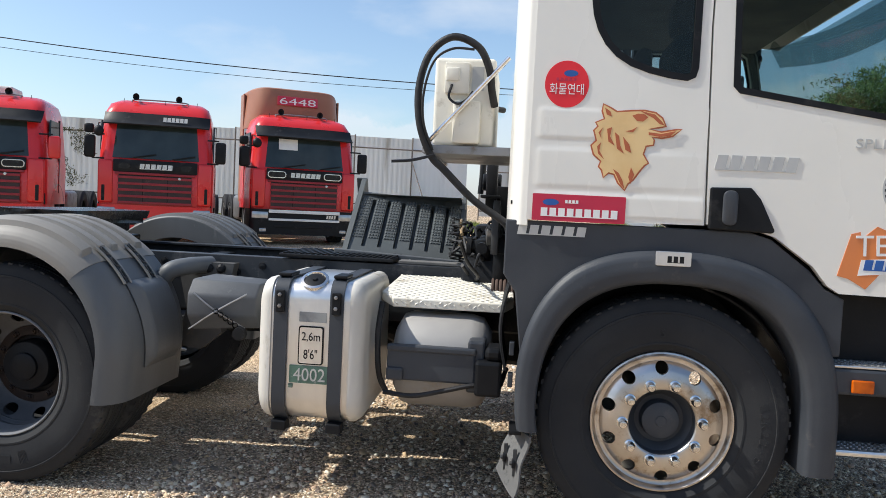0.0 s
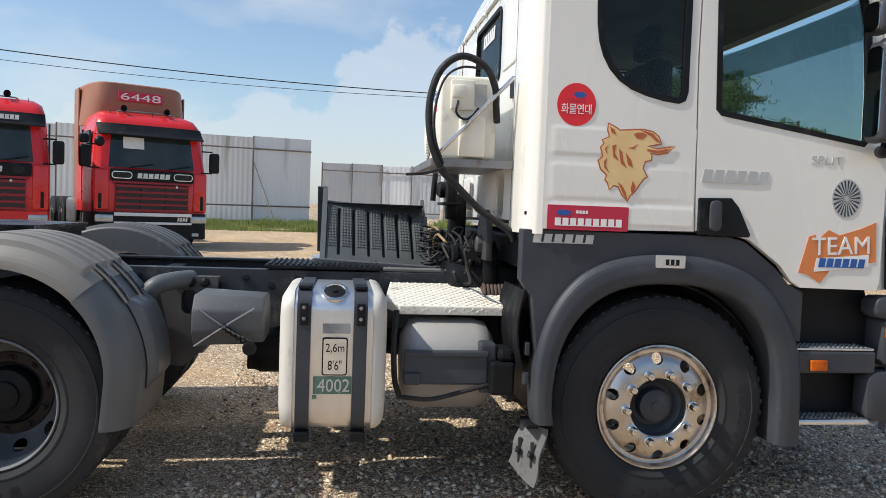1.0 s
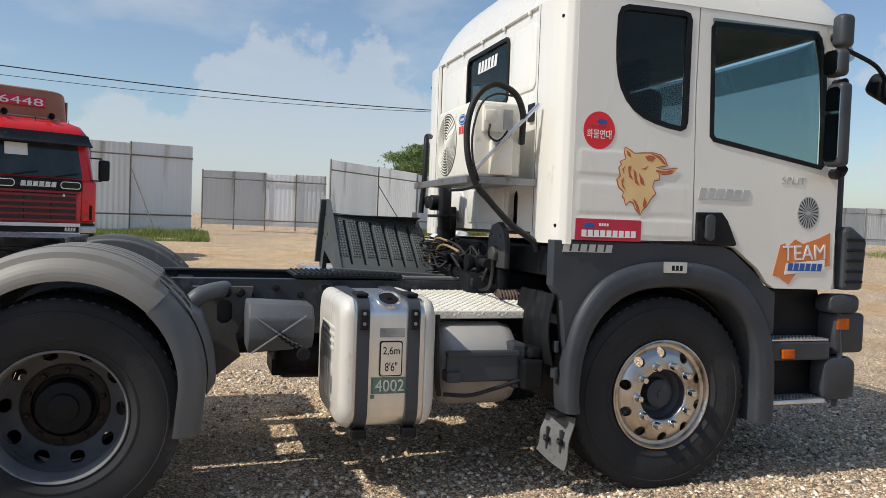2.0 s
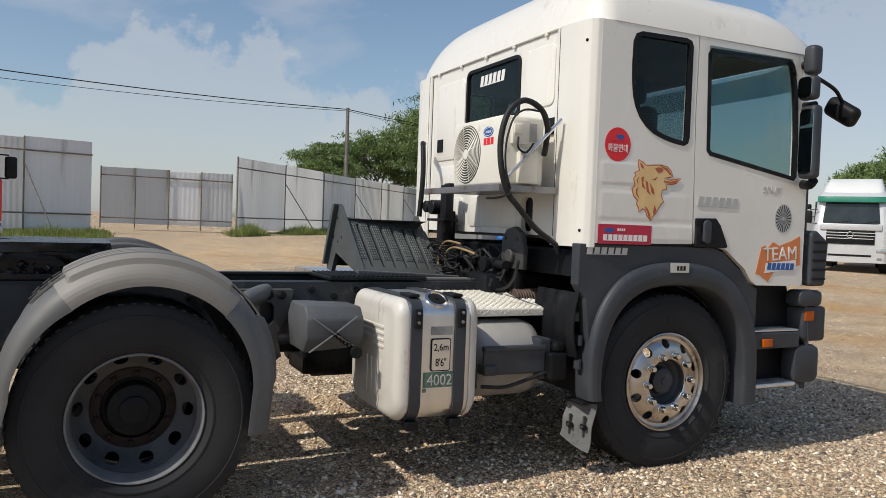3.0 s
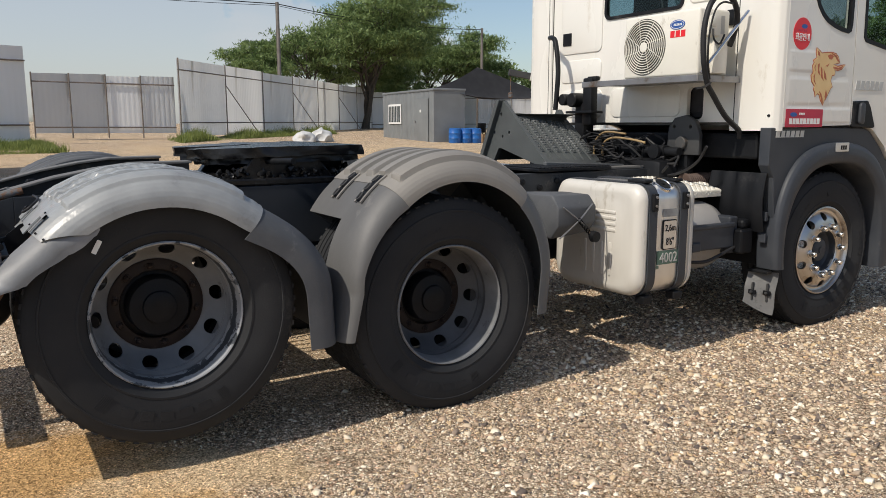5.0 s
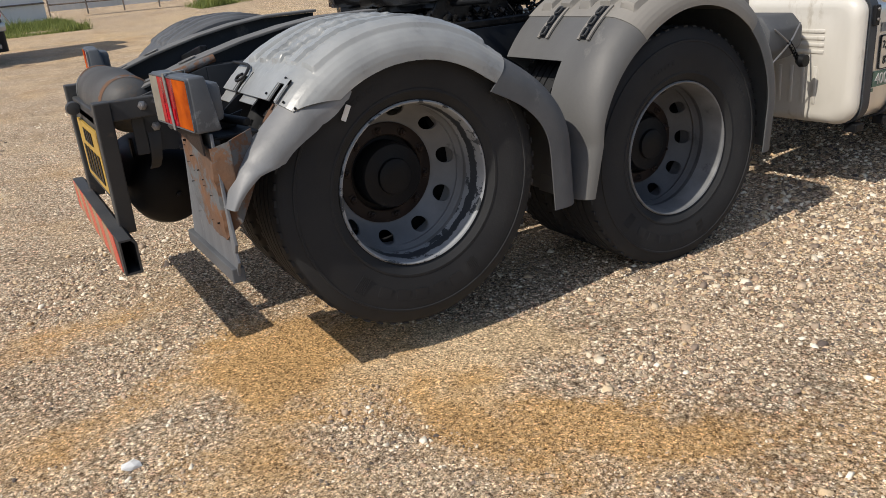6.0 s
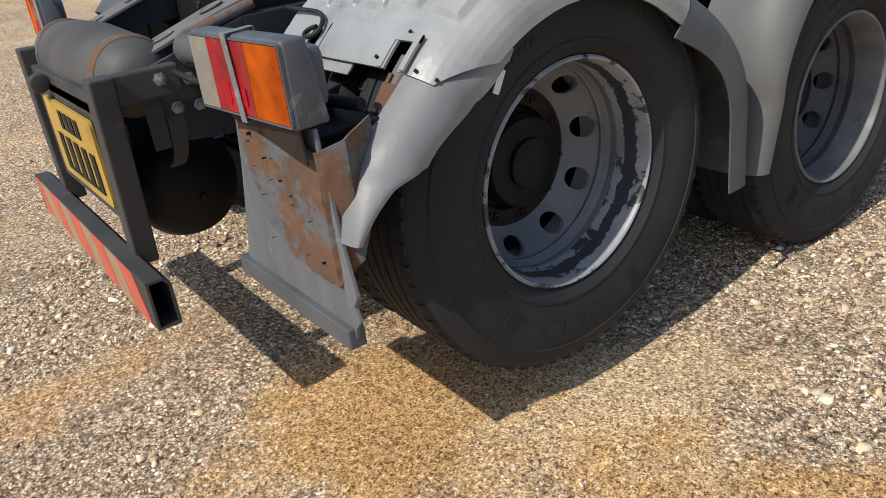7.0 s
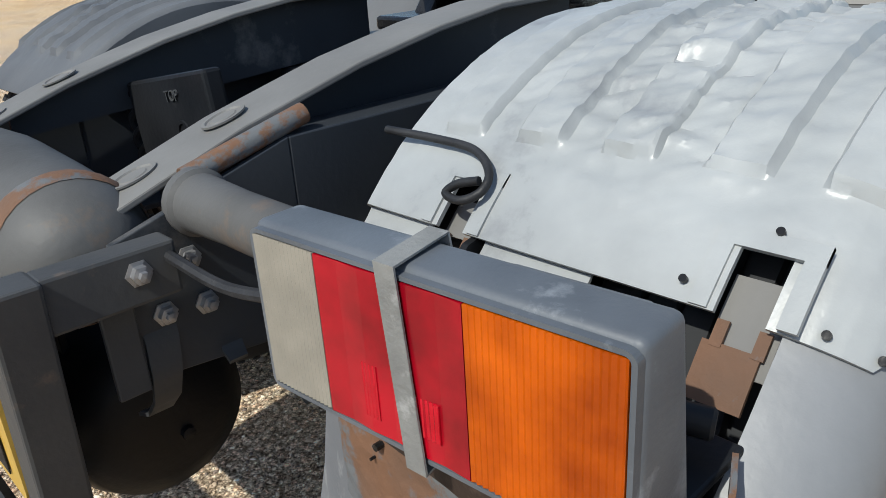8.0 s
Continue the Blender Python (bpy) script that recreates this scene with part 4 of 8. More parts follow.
def fender_piece(cx, cz, r, f0, f1, u0, u1, ribs=None, lift=0.0, nu=60, nv=120, dents=0.0, keep=None, lip=0.125, high=0.012, slim=0.0, slant=0.0):
    def fn(a, v):
        if slant and v > 0.8:
            v = 0.8 + (v - 0.8) * (1 - 5 * slant * max(0.0, 1 - a / 0.15))
        u = u0 + (u1 - u0) * a
        p, d = fender_path(cx, cz, r, f0, f1, u)
        y, h, rib = fender_profile(v, ribs, lip - slim * min(1.0, max(0.0, (0.33 - u) / 0.2)))
        on = 1.0
        if ribs:
            r0 = ribs[0] - 0.018 * (y + 0.9)
            on = min(1, max(0, (u - r0) / 0.005)) * min(1, max(0, (ribs[1] - u) / 0.005))
        h += high * rib * on + lift
        if dents:
            q = Vector((p.x * 5, y * 3.2, p.z * 5))
            wild = min(1.0, max(0.25, 0.6 + 1.6 * noise.noise(q * 0.6 + Vector((3, 1, 7)))))
            fold = 1 - abs(noise.noise(Vector((q.x * 3.2, q.y * 1.6 + q.x, q.z * 3.2)))) * 2.2
            crease = 1 - abs(noise.noise(Vector((q.x * 5 + 5, q.y * 9, q.z * 5)))) * 2.5
            mid = math.exp(-(((y + 0.93) / 0.17) ** 2)) * min(1.0, max(0.0, (u - 0.30) / 0.04))
            h += dents * (0.10 + 1.25 * mid) * (0.5 * noise.noise(q) + wild * (0.46 * max(0, fold) + 0.42 * max(0, crease)) + 0.06 * noise.noise(q * 14))
            h += mid * dents * (0.55 * noise.noise(Vector((u * 75, y * 11, 2.0))) + 0.30 * noise.noise(Vector((u * 130 + y * 30, y * 22, 5.0))))
        q = p + d * h
        return (q.x, y, q.z)
    return sheet(fn, nu, nv, 0.006, keep)


for sg in (1, -1):
    cx = -3.02
    f = []
    f.append((fender_piece(-3.02, 0.645, 0.60, 0.43, 0.42, 0.325, 0.70, (0.345, 0.675), 0.004, 80, 230, 0.0, None, 0.125, 0.022), FENDER, "ribbed beige-grey fender top"))
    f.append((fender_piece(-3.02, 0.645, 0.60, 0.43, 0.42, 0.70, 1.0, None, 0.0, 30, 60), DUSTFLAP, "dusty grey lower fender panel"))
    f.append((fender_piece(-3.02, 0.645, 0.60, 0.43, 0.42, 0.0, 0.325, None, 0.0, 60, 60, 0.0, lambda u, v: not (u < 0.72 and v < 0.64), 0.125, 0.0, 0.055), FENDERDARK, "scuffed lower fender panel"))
    for bm, mat, lb in f:
        if sg < 0:
            bmesh.ops.scale(bm, vec=(1, -1, 1), verts=bm.verts)
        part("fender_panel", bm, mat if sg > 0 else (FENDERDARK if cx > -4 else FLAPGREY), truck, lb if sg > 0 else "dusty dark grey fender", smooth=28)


def torn(u, v):
    """Slots cut into the rear edge of the last fender."""
    return not ((u < 0.088 and 0.735 < v < 0.787) or (u < 0.088 and 0.324 < v < 0.374))


for sg in (1, -1):
    cx = -4.38
    f = [(fender_piece(-4.38, 0.605, 0.60, 0.43, 0.43, 0.274, 0.70, (0.334, 0.66), 0.006, 170 if sg > 0 else 60, 240 if sg > 0 else 90, 0.016, torn if sg > 0 else None, 0.13, 0.012, 0.0, 0.11), FENDER2, "dented silver-grey fender top"),
         (fender_piece(-4.38, 0.605, 0.60, 0.43, 0.43, 0.70, 1.0, None, 0.0, 30, 60, 0.004, None, 0.16), FLAPGREY, "dark grey lower fender panel")]
    for bm, mat, lb in f:
        if sg < 0:
            bmesh.ops.scale(bm, vec=(1, -1, 1), verts=bm.verts)
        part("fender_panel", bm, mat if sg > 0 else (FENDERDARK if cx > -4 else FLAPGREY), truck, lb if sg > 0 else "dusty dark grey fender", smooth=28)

# skirt behind the last wheel: the fender's section carried on downward
def skirt(u, v):
    k = max(0.0, (u - 0.34) / 0.66)
    s = k * k * (3 - 2 * k)
    a = radians(119.0 + 51.2 * u)
    r = 0.562 + 0.036 * min(1.0, u / 0.34) ** 2 + 0.093 * s
    cut = along_line([0.085, 0.112, 0.124, 0.128, 0.123, 0.118, 0.116, 0.120, 0.064, 0.042, 0.022], u)
    t = radians(21 + 69 * min(1.0, v / 0.6))
    y, h = -1.098 - 0.148 * math.sin(t), -0.10 * (1 - math.cos(t)) * min(1.0, cut / 0.1)
    if v > 0.6:
        h -= max(0.008, cut - 0.10) * (v - 0.6) / 0.4
    r += h + 0.004 * noise.noise(Vector((u * 4, v * 3, 5)))
    return (-4.38 + r * math.cos(a), y + 0.003 * math.sin(7 * u), 0.605 + r * math.sin(a))


def along_line(vals, u):
    q = u * (len(vals) - 1)
    k = min(int(q), len(vals) - 2)
    return vals[k] + (vals[k + 1] - vals[k]) * (q - k)


part("skirt", sheet(skirt, 56, 40, 0.0), SKIRT, truck, "cut streaky grey skirt behind the wheel", smooth=60)


def on_fender(u, y, h):
    """A place on the last fender, h above its crown."""
    p, q = fender_path(-4.38, 0.605, 0.60, 0.43, 0.43, u)
    p = p + q * (0.006 + h)
    return Vector((p.x, y, p.z))


def over_fender(u0, u1, y0, y1, h, n=10, thick=0.004, sag=0.0):
    """A curved strip that follows the last fender, h above it."""
    return sheet(lambda u, v: on_fender(u0 + (u1 - u0) * u, y0 + (y1 - y0) * v, h - sag * math.sin(math.pi * u)), n, 4, thick)


# lower edge strips under the fender's rear edge
part("edge_strip", over_fender(0.255, 0.282, -0.59, -0.71, -0.010, sag=0.004), FENDER2, truck, smooth=50)
part("edge_strip", over_fender(0.262, 0.282, -0.80, -0.95, -0.010, sag=0.003), FENDER2, truck, smooth=50)
# latch slots: a flat raised rim, a sunk channel and a rusty plate
for y0, y1, low in ((-1.085, -1.145, 0.236), (-0.722, -0.778, 0.255)):
    bm = bmesh.new()
    for a, b, c, d in ((0.2745, 0.312, y0 + 0.020, y0 + 0.002), (0.2745, 0.312, y1 - 0.002, y1 - 0.020), (0.3035, 0.312, y0 + 0.02, y1 - 0.02)):
        merge(bm, over_fender(a, b, c, d, 0.004, 8, 0.006))
    part("slot_rim", bm, FENDER2, truck, "flat raised rim of a latch slot", smooth=40)
    br = part("bracket", over_fender(low + 0.018, 0.296, y0, y1, -0.026, 10, 0.004), DUSTY, truck, "grey latch plate sunk in the slot")
    part("plate", over_fender(low + 0.002, 0.264, y0 + 0.004, y1 + 0.008, -0.020, 8, 0.004), RUST, br, "rusty latch plate")
    for y in (y0 - 0.008, y1 + 0.012):
        part("tongue", over_fender(0.262, 0.274, y + 0.005, y - 0.007, -0.019, 4, 0.004), RUST, br)
for u, y in ((0.283, -1.053), (0.2795, -1.182), (0.2795, -1.222), (0.313, -1.118)):
    p, q = fender_path(-4.38, 0.605, 0.60, 0.43, 0.43, u)
    dip = 0.0 if y > -1.15 else -0.105 * (1 - math.cos(math.asin(min(1.0, (-1.10 - y) / 0.148))))
    bm = bmesh.new()
    c = p + q * (0.0125 + dip)
    cyl(bm, (c.x - 0.004 * q.x, y, c.z - 0.004 * q.z), (c.x + 0.001 * q.x, y, c.z + 0.001 * q.z), 0.0042, 10)
    part("hole", bm, GREASE, truck)
part("clip", bx(-0.014, 0.014, -0.010, 0.010, -0.006, 0.010, bev=0.003, m=pose(-4.655, -1.178, 1.118, 18, -30, 20)), BLACK, truck, "small black clip on the fender")
part("inner_wall", pr([(-4.93, 0.80), (-4.75, 0.80), (-4.75, 1.02), (-4.84, 1.0), (-4.93, 0.93)], "y", -0.79, -0.78), BLACK, truck)
bm = bmesh.new()
tube(bm, [on_fender(0.319, -0.575, 0.02), on_fender(0.321, -0.66, 0.014), on_fender(0.319, -0.735, 0.014), on_fender(0.308, -0.778, 0.016), on_fender(0.296, -0.786, 0.018), on_fender(0.288, -0.765, 0.02), on_fender(0.29, -0.735, 0.018), on_fender(0.296, -0.75, 0.022), on_fender(0.30, -0.78, 0.024)], 0.0056, 8)
part("cable", bm, HOSE, truck, "loose black cable on the fender", smooth=60)
# latches over the fender joints
for y, spans in ((-0.80, ((0.668, 0.758), (0.276, 0.348))), (-1.06, ((0.668, 0.758), (0.276, 0.348))), (0.80, ((0.668, 0.758),)), (1.06, ((0.668, 0.758),))):
    for u0, u1 in spans:
        def along(u, w, h):
            p, d = fender_path(-3.02, 0.645, 0.6, 0.43, 0.42, u0 + (u1 - u0) * u)
            q = p + d * h
            return Vector((q.x, y + w, q.z))

        s = part("latch", sheet(lambda u, v: along(u, -0.021 + 0.042 * v, 0.010), 12, 3, 0.006), BLACK, truck, "dark latch strip over the joint", smooth=40)
        for w in (-0.029, 0.029):
            part("latch_rim", sheet(lambda u, v: along(-0.04 + 1.08 * u, w - 0.007 + 0.014 * v, 0.012), 12, 2, 0.008), FENDER, s, smooth=40)
        for k in (0.14, 0.48, 0.80):
            bm = bmesh.new()
            tube(bm, [along(k - 0.10, -0.011, 0.020), along(k - 0.12, 0.0, 0.021), along(k - 0.10, 0.011, 0.020), along(k + 0.08, 0.011, 0.020), along(k + 0.10, 0.0, 0.021), along(k + 0.08, -0.011, 0.020), along(k - 0.10, -0.011, 0.020)], 0.0042, 6, 3)
            part("catch", bm, GREYSTEEL, s)


def inset(u, v):
    p, d = fender_path(-3.02, 0.645, 0.6, 0.43, 0.42, 0.755 + 0.185 * u)
    e = min(1, 8 * min(u, 1 - u), 8 * min(v, 1 - v))
    q = p + d * (0.004 + 0.035 * e)
    return (q.x, -0.66 - 0.36 * v - 0.04 * (1 - u), q.z)


part("moulded_box", sheet(inset, 16, 24, 0.004), DUSTFLAP, truck, "moulded dark box on the fender", smooth=40)

# chassis
both("frame_rail", lambda: pr([(-0.435, 0.77), (-0.36, 0.77), (-0.36, 0.785), (-0.425, 0.785), (-0.425, 1.065), (-0.36, 1.065), (-0.36, 1.08), (-0.435, 1.08)], "x", -4.84, -0.1, bev=0.003), FRAMEBLUE, truck, "blue-black steel frame rail")
for x, z in ((-0.9, 0.9), (-1.9, 0.9), (-2.55, 0.95), (-3.6, 0.95), (-4.3, 0.95)):
    part("cross_member", bx(x - 0.05, x + 0.05, -0.36, 0.36, z - 0.09, z + 0.09, bev=0.012), BLACK, truck)
part("cross_tube", la([(0.0, -0.425), (0.05, -0.42), (0.08, -0.395), (0.104, -0.34), (0.112, -0.2), (0.12, 0.0), (0.112, 0.2), (0.104, 0.34), (0.08, 0.395), (0.0, 0.425)], 32, at=(-5.13, 0, 0.97)), TUBEGREY, truck, "heavy grey tube across the frame's end", smooth=40)


both("rail_end", lambda: pr([(-5.12, 0.80), (-4.84, 0.77), (-4.84, 1.08), (-5.12, 1.0)], "y", -0.435, -0.423, bev=0.002), FRAMEBLUE, truck, "bolted end of the frame rail")
both("weld_ring", lambda: la([(0.103, -0.345), (0.109, -0.335), (0.110, -0.315), (0.107, -0.305)], 32, at=(-5.13, 0, 0.97)), RUST, truck, "rusty weld ring on the tube", smooth=40)
bm = bmesh.new()
cyl(bm, (-5.0, -0.42, 1.055), (-4.80, -0.42, 1.105), 0.016, 12)
part("spring_rod", bm, RUST, truck, "rusty rod under the ramp", smooth=40)


def ramp():
    bm = bmesh.new()
    line = [(-5.11, 1.025), (-4.89, 1.10), (-4.67, 1.158), (-4.49, 1.192), (-4.33, 1.212), (-4.06, 1.215)]
    prism(bm, line + [(x, z - 0.012) for x, z in line[::-1]], "y", -0.40, -0.285, bev=0.003)
    return bm


def ramp_web():
    line = [(-5.0, 1.045), (-4.89, 1.085), (-4.67, 1.143), (-4.49, 1.177), (-4.33, 1.197), (-4.06, 1.20)]
    return pr(line + [(-4.06, 1.06), (-5.0, 1.0)], "y", -0.345, -0.333)


both("ramp_web", ramp_web, FRAMEBLUE, truck)


for rp in both("ramp", ramp, DUSTY, truck, "grey sloping guide ramp"):
    sg = 1 if rp.data.vertices[0].co.y > 0 else -1
    for x, z in ((-5.035, 1.052), (-4.885, 1.1045)):
        bm = la([(0.030, 0.0), (0.030, 0.003), (0.025, 0.003), (0.023, 0.0005), (0.018, 0.0005), (0.016, 0.002), (0.0, 0.002)], 24, "z")
        bmesh.ops.scale(bm, vec=(1.25, 0.8, 1), verts=bm.verts)
        o = part("bolt", bm, DUSTY, rp)
        o.matrix_basis = pose(x, sg * 0.338, z, 0, -17, 0)
for x, y, z in ((-5.112, -0.497, 0.978), (-5.022, -0.44, 0.953), (-4.965, -0.44, 1.02), (-5.069, -0.44, 0.887), (-5.009, -0.44, 0.881), (-4.7, -0.44, 0.9), (-4.3, -0.44, 0.95)):
    bm = la([(0.018, 0.0), (0.018, -0.003), (0.0125, -0.004), (0.0125, -0.014), (0.007, -0.015), (0.007, -0.022), (0.0, -0.023)], 6, at=(x, y + 0.004, z))
    part("bolt", bm, STEEL, truck)
for k in range(9):
    x = -2.75 + k * 0.14
    bm = la([(0.02, 0.0), (0.02, -0.01), (0.0, -0.014)], 10, at=(x, -0.436, 1.03 if k % 2 else 0.99))
    part("bolt", bm, BLACK, truck)
part("lamp_arm", la([(0.0, -0.42), (0.047, -0.43), (0.047, -0.445), (0.041, -0.45), (0.037, -0.55), (0.036, -0.84), (0.0, -0.84)], 24, at=(-4.995, 0, 1.025)), TUBEGREY, truck, smooth=40)
bm = bmesh.new()
tube(bm, [(-5.07, -0.44, 0.99), (-5.07, -0.52, 0.985), (-5.06, -0.62, 0.975), (-5.05, -0.76, 1.0)], 0.008)
part("cable", bm, HOSE, truck)
jm = pose(-4.74, 0.125, 1.02, -9, 0, 0)
jb = part("junction_box", bx(-0.02, 0.02, -0.185, 0.185, -0.085, 0.085, bev=0.008, m=jm), BLACK, truck, "flat dark grey valve box between the rails")
bm = la([(0.026, -0.0205), (0.025, -0.024), (0.019, -0.024), (0.018, -0.0205)], 20, "x")
bmesh.ops.transform(bm, matrix=jm @ Matrix.Translation((0, -0.05, -0.03)), verts=bm.verts)
part("boss", bm, BLACK, jb)
text("marking", "TOP", GREYSTEEL, jb, jm @ pose(-0.0225, -0.035, 0.045, 90, 0, -90), 0.06, 0.022)
for k in range(4):
    bm = bmesh.new()
    z = -0.06 + 0.04 * k
    tube(bm, [jm @ Vector((0, 0.18, z)), jm @ Vector((-0.005, 0.205, z)), jm @ Vector((-0.01, 0.225, z - 0.03)), jm @ Vector((0.03, 0.21, z - 0.12))], 0.010, 8)
    part("fitting", bm, BLACK, jb)
bm = bmesh.new()
for k in range(5):
    y = -0.1 + 0.14 * k
    tube(bm, [(-4.75 + 0.05 * k, y, 0.98), (-4.5, y * 0.8 + 0.05, 1.03 - 0.02 * k), (-4.2, y * 0.6, 0.99), (-3.9, y * 0.7, 0.96)], 0.009)
tagged(part("cable", bm, HOSE, truck), kind="stuff")
part("air_tank", la([(0.0, -0.235), (0.05, -0.233), (0.11, -0.222), (0.150, -0.200), (0.166, -0.160), (0.166, 0.36), (0.12, 0.40), (0.0, 0.41)], 56, "y", at=(-5.02, 0, 0.592)), BLACK, truck, "black round air tank lying across the frame", smooth=40)
part("drain_plug", la([(0.0, -0.246), (0.012, -0.244), (0.014, -0.23)], 8, "y", at=(-5.0, 0, 0.56)), BLACK, truck)
for x in (-5.12, -4.93):
    part("tank_hanger", bx(x - 0.006, x + 0.006, -0.10, -0.06, 0.60, 0.80, bev=0.002), BLACK, truck)


def hook(x, y, turn, size, wide):
    line = [(0.0, 0.0), (0.012, -0.03), (0.016, -0.065), (0.008, -0.10), (-0.014, -0.125), (-0.04, -0.135)]

    def at(u, v):
        q = u * (len(line) - 1)
        k = min(int(q), len(line) - 2)
        a, z = (line[k][i] + (q - k) * (line[k + 1][i] - line[k][i]) for i in (0, 1))
        w = wide * (v - 0.5) * (1 - 0.35 * u)
        return (x + w - 0.02 * u, y + a * turn * size, 0.892 + z * size)

    return sheet(at, 15, 3, 0.006)


for x, y, turn, size, wide in ((-5.078, -0.425, -1.0, 1.30, 0.05), (-4.968, -0.43, 1.0, 0.75, 0.045)):
    part("hook", hook(x, y, turn, size, wide), GREYSTEEL, truck, "bent flat steel hook", smooth=50)
part("bracket", bx(-5.155, -5.11, -0.445, -0.435, 0.79, 0.93, bev=0.003), GREYSTEEL, truck)

# rear plate frame and striped bar
pf = part("plate_frame", bx(-5.262, -5.225, -0.42, 0.32, 0.90, 0.96, bev=0.005), GREYSTEEL, truck, "grey steel frame that carries the plate")
for y in (-0.45, 0.35):
    lean = 0.045 if y < 0 else 0.0
    part("post", pr([(y - 0.035 + lean, 0.50), (y + 0.03 + lean, 0.50), (y + 0.03 - 0.6 * lean, 1.01), (y - 0.035 - 0.6 * lean, 1.01)], "x", -5.282, -5.222, bev=0.005), GREYSTEEL, pf)
    part("arm", bx(-5.225, -5.06, y - 0.045, y + 0.0, 0.935, 1.008, bev=0.005), GREYSTEEL, pf)
part("backing", pr(rounded(-0.42, 0.32, 0.60, 0.93, 0.01), "x", -5.262, -5.255), GREYSTEEL, pf)
pl = part("plate", pr(rounded(-0.34, 0.20, 0.64, 0.885, 0.02), "x", -5.275, -5.266), YELLOW, truck, "yellow plate with dark bars")
bm = bmesh.new()
bars(bm, -0.07, 0.835, 0.24, 0.055, 4, -5.2765, 0, 0.6, 0.002, "x")
bars(bm, -0.07, 0.725, 0.44, 0.115, 5, -5.2765, 0, 0.55, 0.002, "x")
part("marking", bm, BLACK, pl)
part("plate_lamp", la([(0.0, -0.03), (0.026, -0.025), (0.03, 0.0), (0.024, 0.03), (0.0, 0.034)], 18, at=(-5.29, 0.10, 0.935)), GREYSTEEL, pf, smooth=40)
bm = pr([(-5.32, 0.40), (-5.258, 0.40), (-5.258, 0.515), (-5.275, 0.535), (-5.32, 0.535)], "y", -0.64, 0.64, holes=[[(-5.313, 0.407), (-5.265, 0.407), (-5.265, 0.512), (-5.278, 0.528), (-5.313, 0.528)]])
bar = part("underrun_bar", bm, GREYSTEEL, truck, "hollow steel bar with faded diagonal stripes")
for k in range(9):
    y = -0.60 + k * 0.133
    pts = [(y, 0.405), (y + 0.125, 0.405), (y + 0.195, 0.53), (y + 0.07, 0.53)]
    pts = [(min(0.615, max(-0.615, a)), b) for a, b in pts]
    part("stripe", pr(pts, "x", -5.323, -5.3205), STRIPERED if k % 2 == 0 else STRIPETAN, bar, "red stripe" if k % 2 == 0 else "tan stripe")


# tail lamps
# brighter red that paints the glow of the reflector spots into the lens
LENSGLOW = surf("red_lens_glow", (0.50, 0.004, 0.02), (0.34, 0.002, 0.01), 30, 0.14, 0.05, bump=0.25, fine=300, spec=0.5)


def tail_lamp(near):
    """A lamp whose lenses face backward; the near one is turned a little about its post."""
    y0, y1 = (0.178, -0.178)
    h = bx(0.007, 0.060, y1 - 0.007, y0 + 0.007, 0.955, 1.122, bev=0.008, seg=3)
    for v in h.verts:
        v.co.x += 0.026 * max(0.0, 1.122 - v.co.z) / 0.167 * (v.co.x > 0.03)
    box(h, 0.05, 0.115, y1 + 0.022, -0.0, 0.975, 1.098, 0.02)
    m = pose(-5.112, -0.994, 0, 0, 0, 4.4)
    if not near:
        m = Matrix.Scale(-1, 4, (0, 1, 0)) @ pose(-5.09, -0.985, 0, 0, 0, 4.4)
    bmesh.ops.transform(h, matrix=m, verts=h.verts)
    body = part("tail_lamp", h, LAMPBODY, truck, "long grey tail lamp with white, red and orange lenses", smooth=40)

    def lens(a, b, mat, label, ribs, z0=0.966, z1=1.112, out=0.0, parent=body):
        n = int(abs(b - a) / ribs)
        front = [(-out + (0.0016 if k % 2 else 0.0), a + (b - a) * k / (2 * n)) for k in range(2 * n + 1)]
        bm = pr([(0.02, a), *front, (0.02, b)], "z", z0, z1)
        bmesh.ops.transform(bm, matrix=m, verts=bm.verts)
        return part("lens", bm, mat, parent, label)

    lens(y0, y0 - 0.078, LENSWHITE, "white lens", 0.005)
    red = lens(y0 - 0.079, y0 - 0.232, LENSRED, "red lens", 0.05)
    lens(y0 - 0.124, y0 - 0.140, LENSGLOW, "red reflector spot with its glow put into the colour", 0.004, 0.980, 1.03, 0.0004, red)
    lens(y0 - 0.178, y0 - 0.205, LENSGLOW, "red reflector spot with its glow put into the colour", 0.004, 0.985, 1.02, 0.0004, red)
    lens(y0 - 0.233, y1, LENSORANGE, "ribbed orange lens", 0.0055)
    bm = pr(rounded(y1 - 0.005, y0 + 0.005, 0.9605, 1.1175, 0.009), "x", 0.0008, 0.012, holes=[rounded(y1 - 0.001, y0 + 0.001, 0.9645, 1.1135, 0.005)])
    bmesh.ops.transform(bm, matrix=m, verts=bm.verts)
    part("bezel", bm, LAMPBODY, body, "thin grey rim")
    if near:
        bm = bmesh.new()
        ring = [(-0.004, 1.126, 0.006), (0.066, 1.128, 0.014), (0.092, 0.953, 0.004), (-0.004, 0.951, -0.010)]
        for (xa, za, ya), (xb, zb, yb) in zip(ring, ring[1:] + ring[:1]):
            q = [bm.verts.new(m @ Vector((x, y + 0.008 + o, z))) for x, y, z in ((xa, ya, za), (xb, yb, zb)) for o in (-0.0105, 0.0105)]
            bm.faces.new((q[0], q[1], q[3], q[2]))
        bmesh.ops.remove_doubles(bm, verts=bm.verts, dist=0.001)
        bmesh.ops.recalc_face_normals(bm, faces=bm.faces[:])
        bmesh.ops.solidify(bm, geom=bm.faces[:], thickness=0.002)
        part("strap", bm, STRAP, body, "grey strap tied round the lamp")
    return body


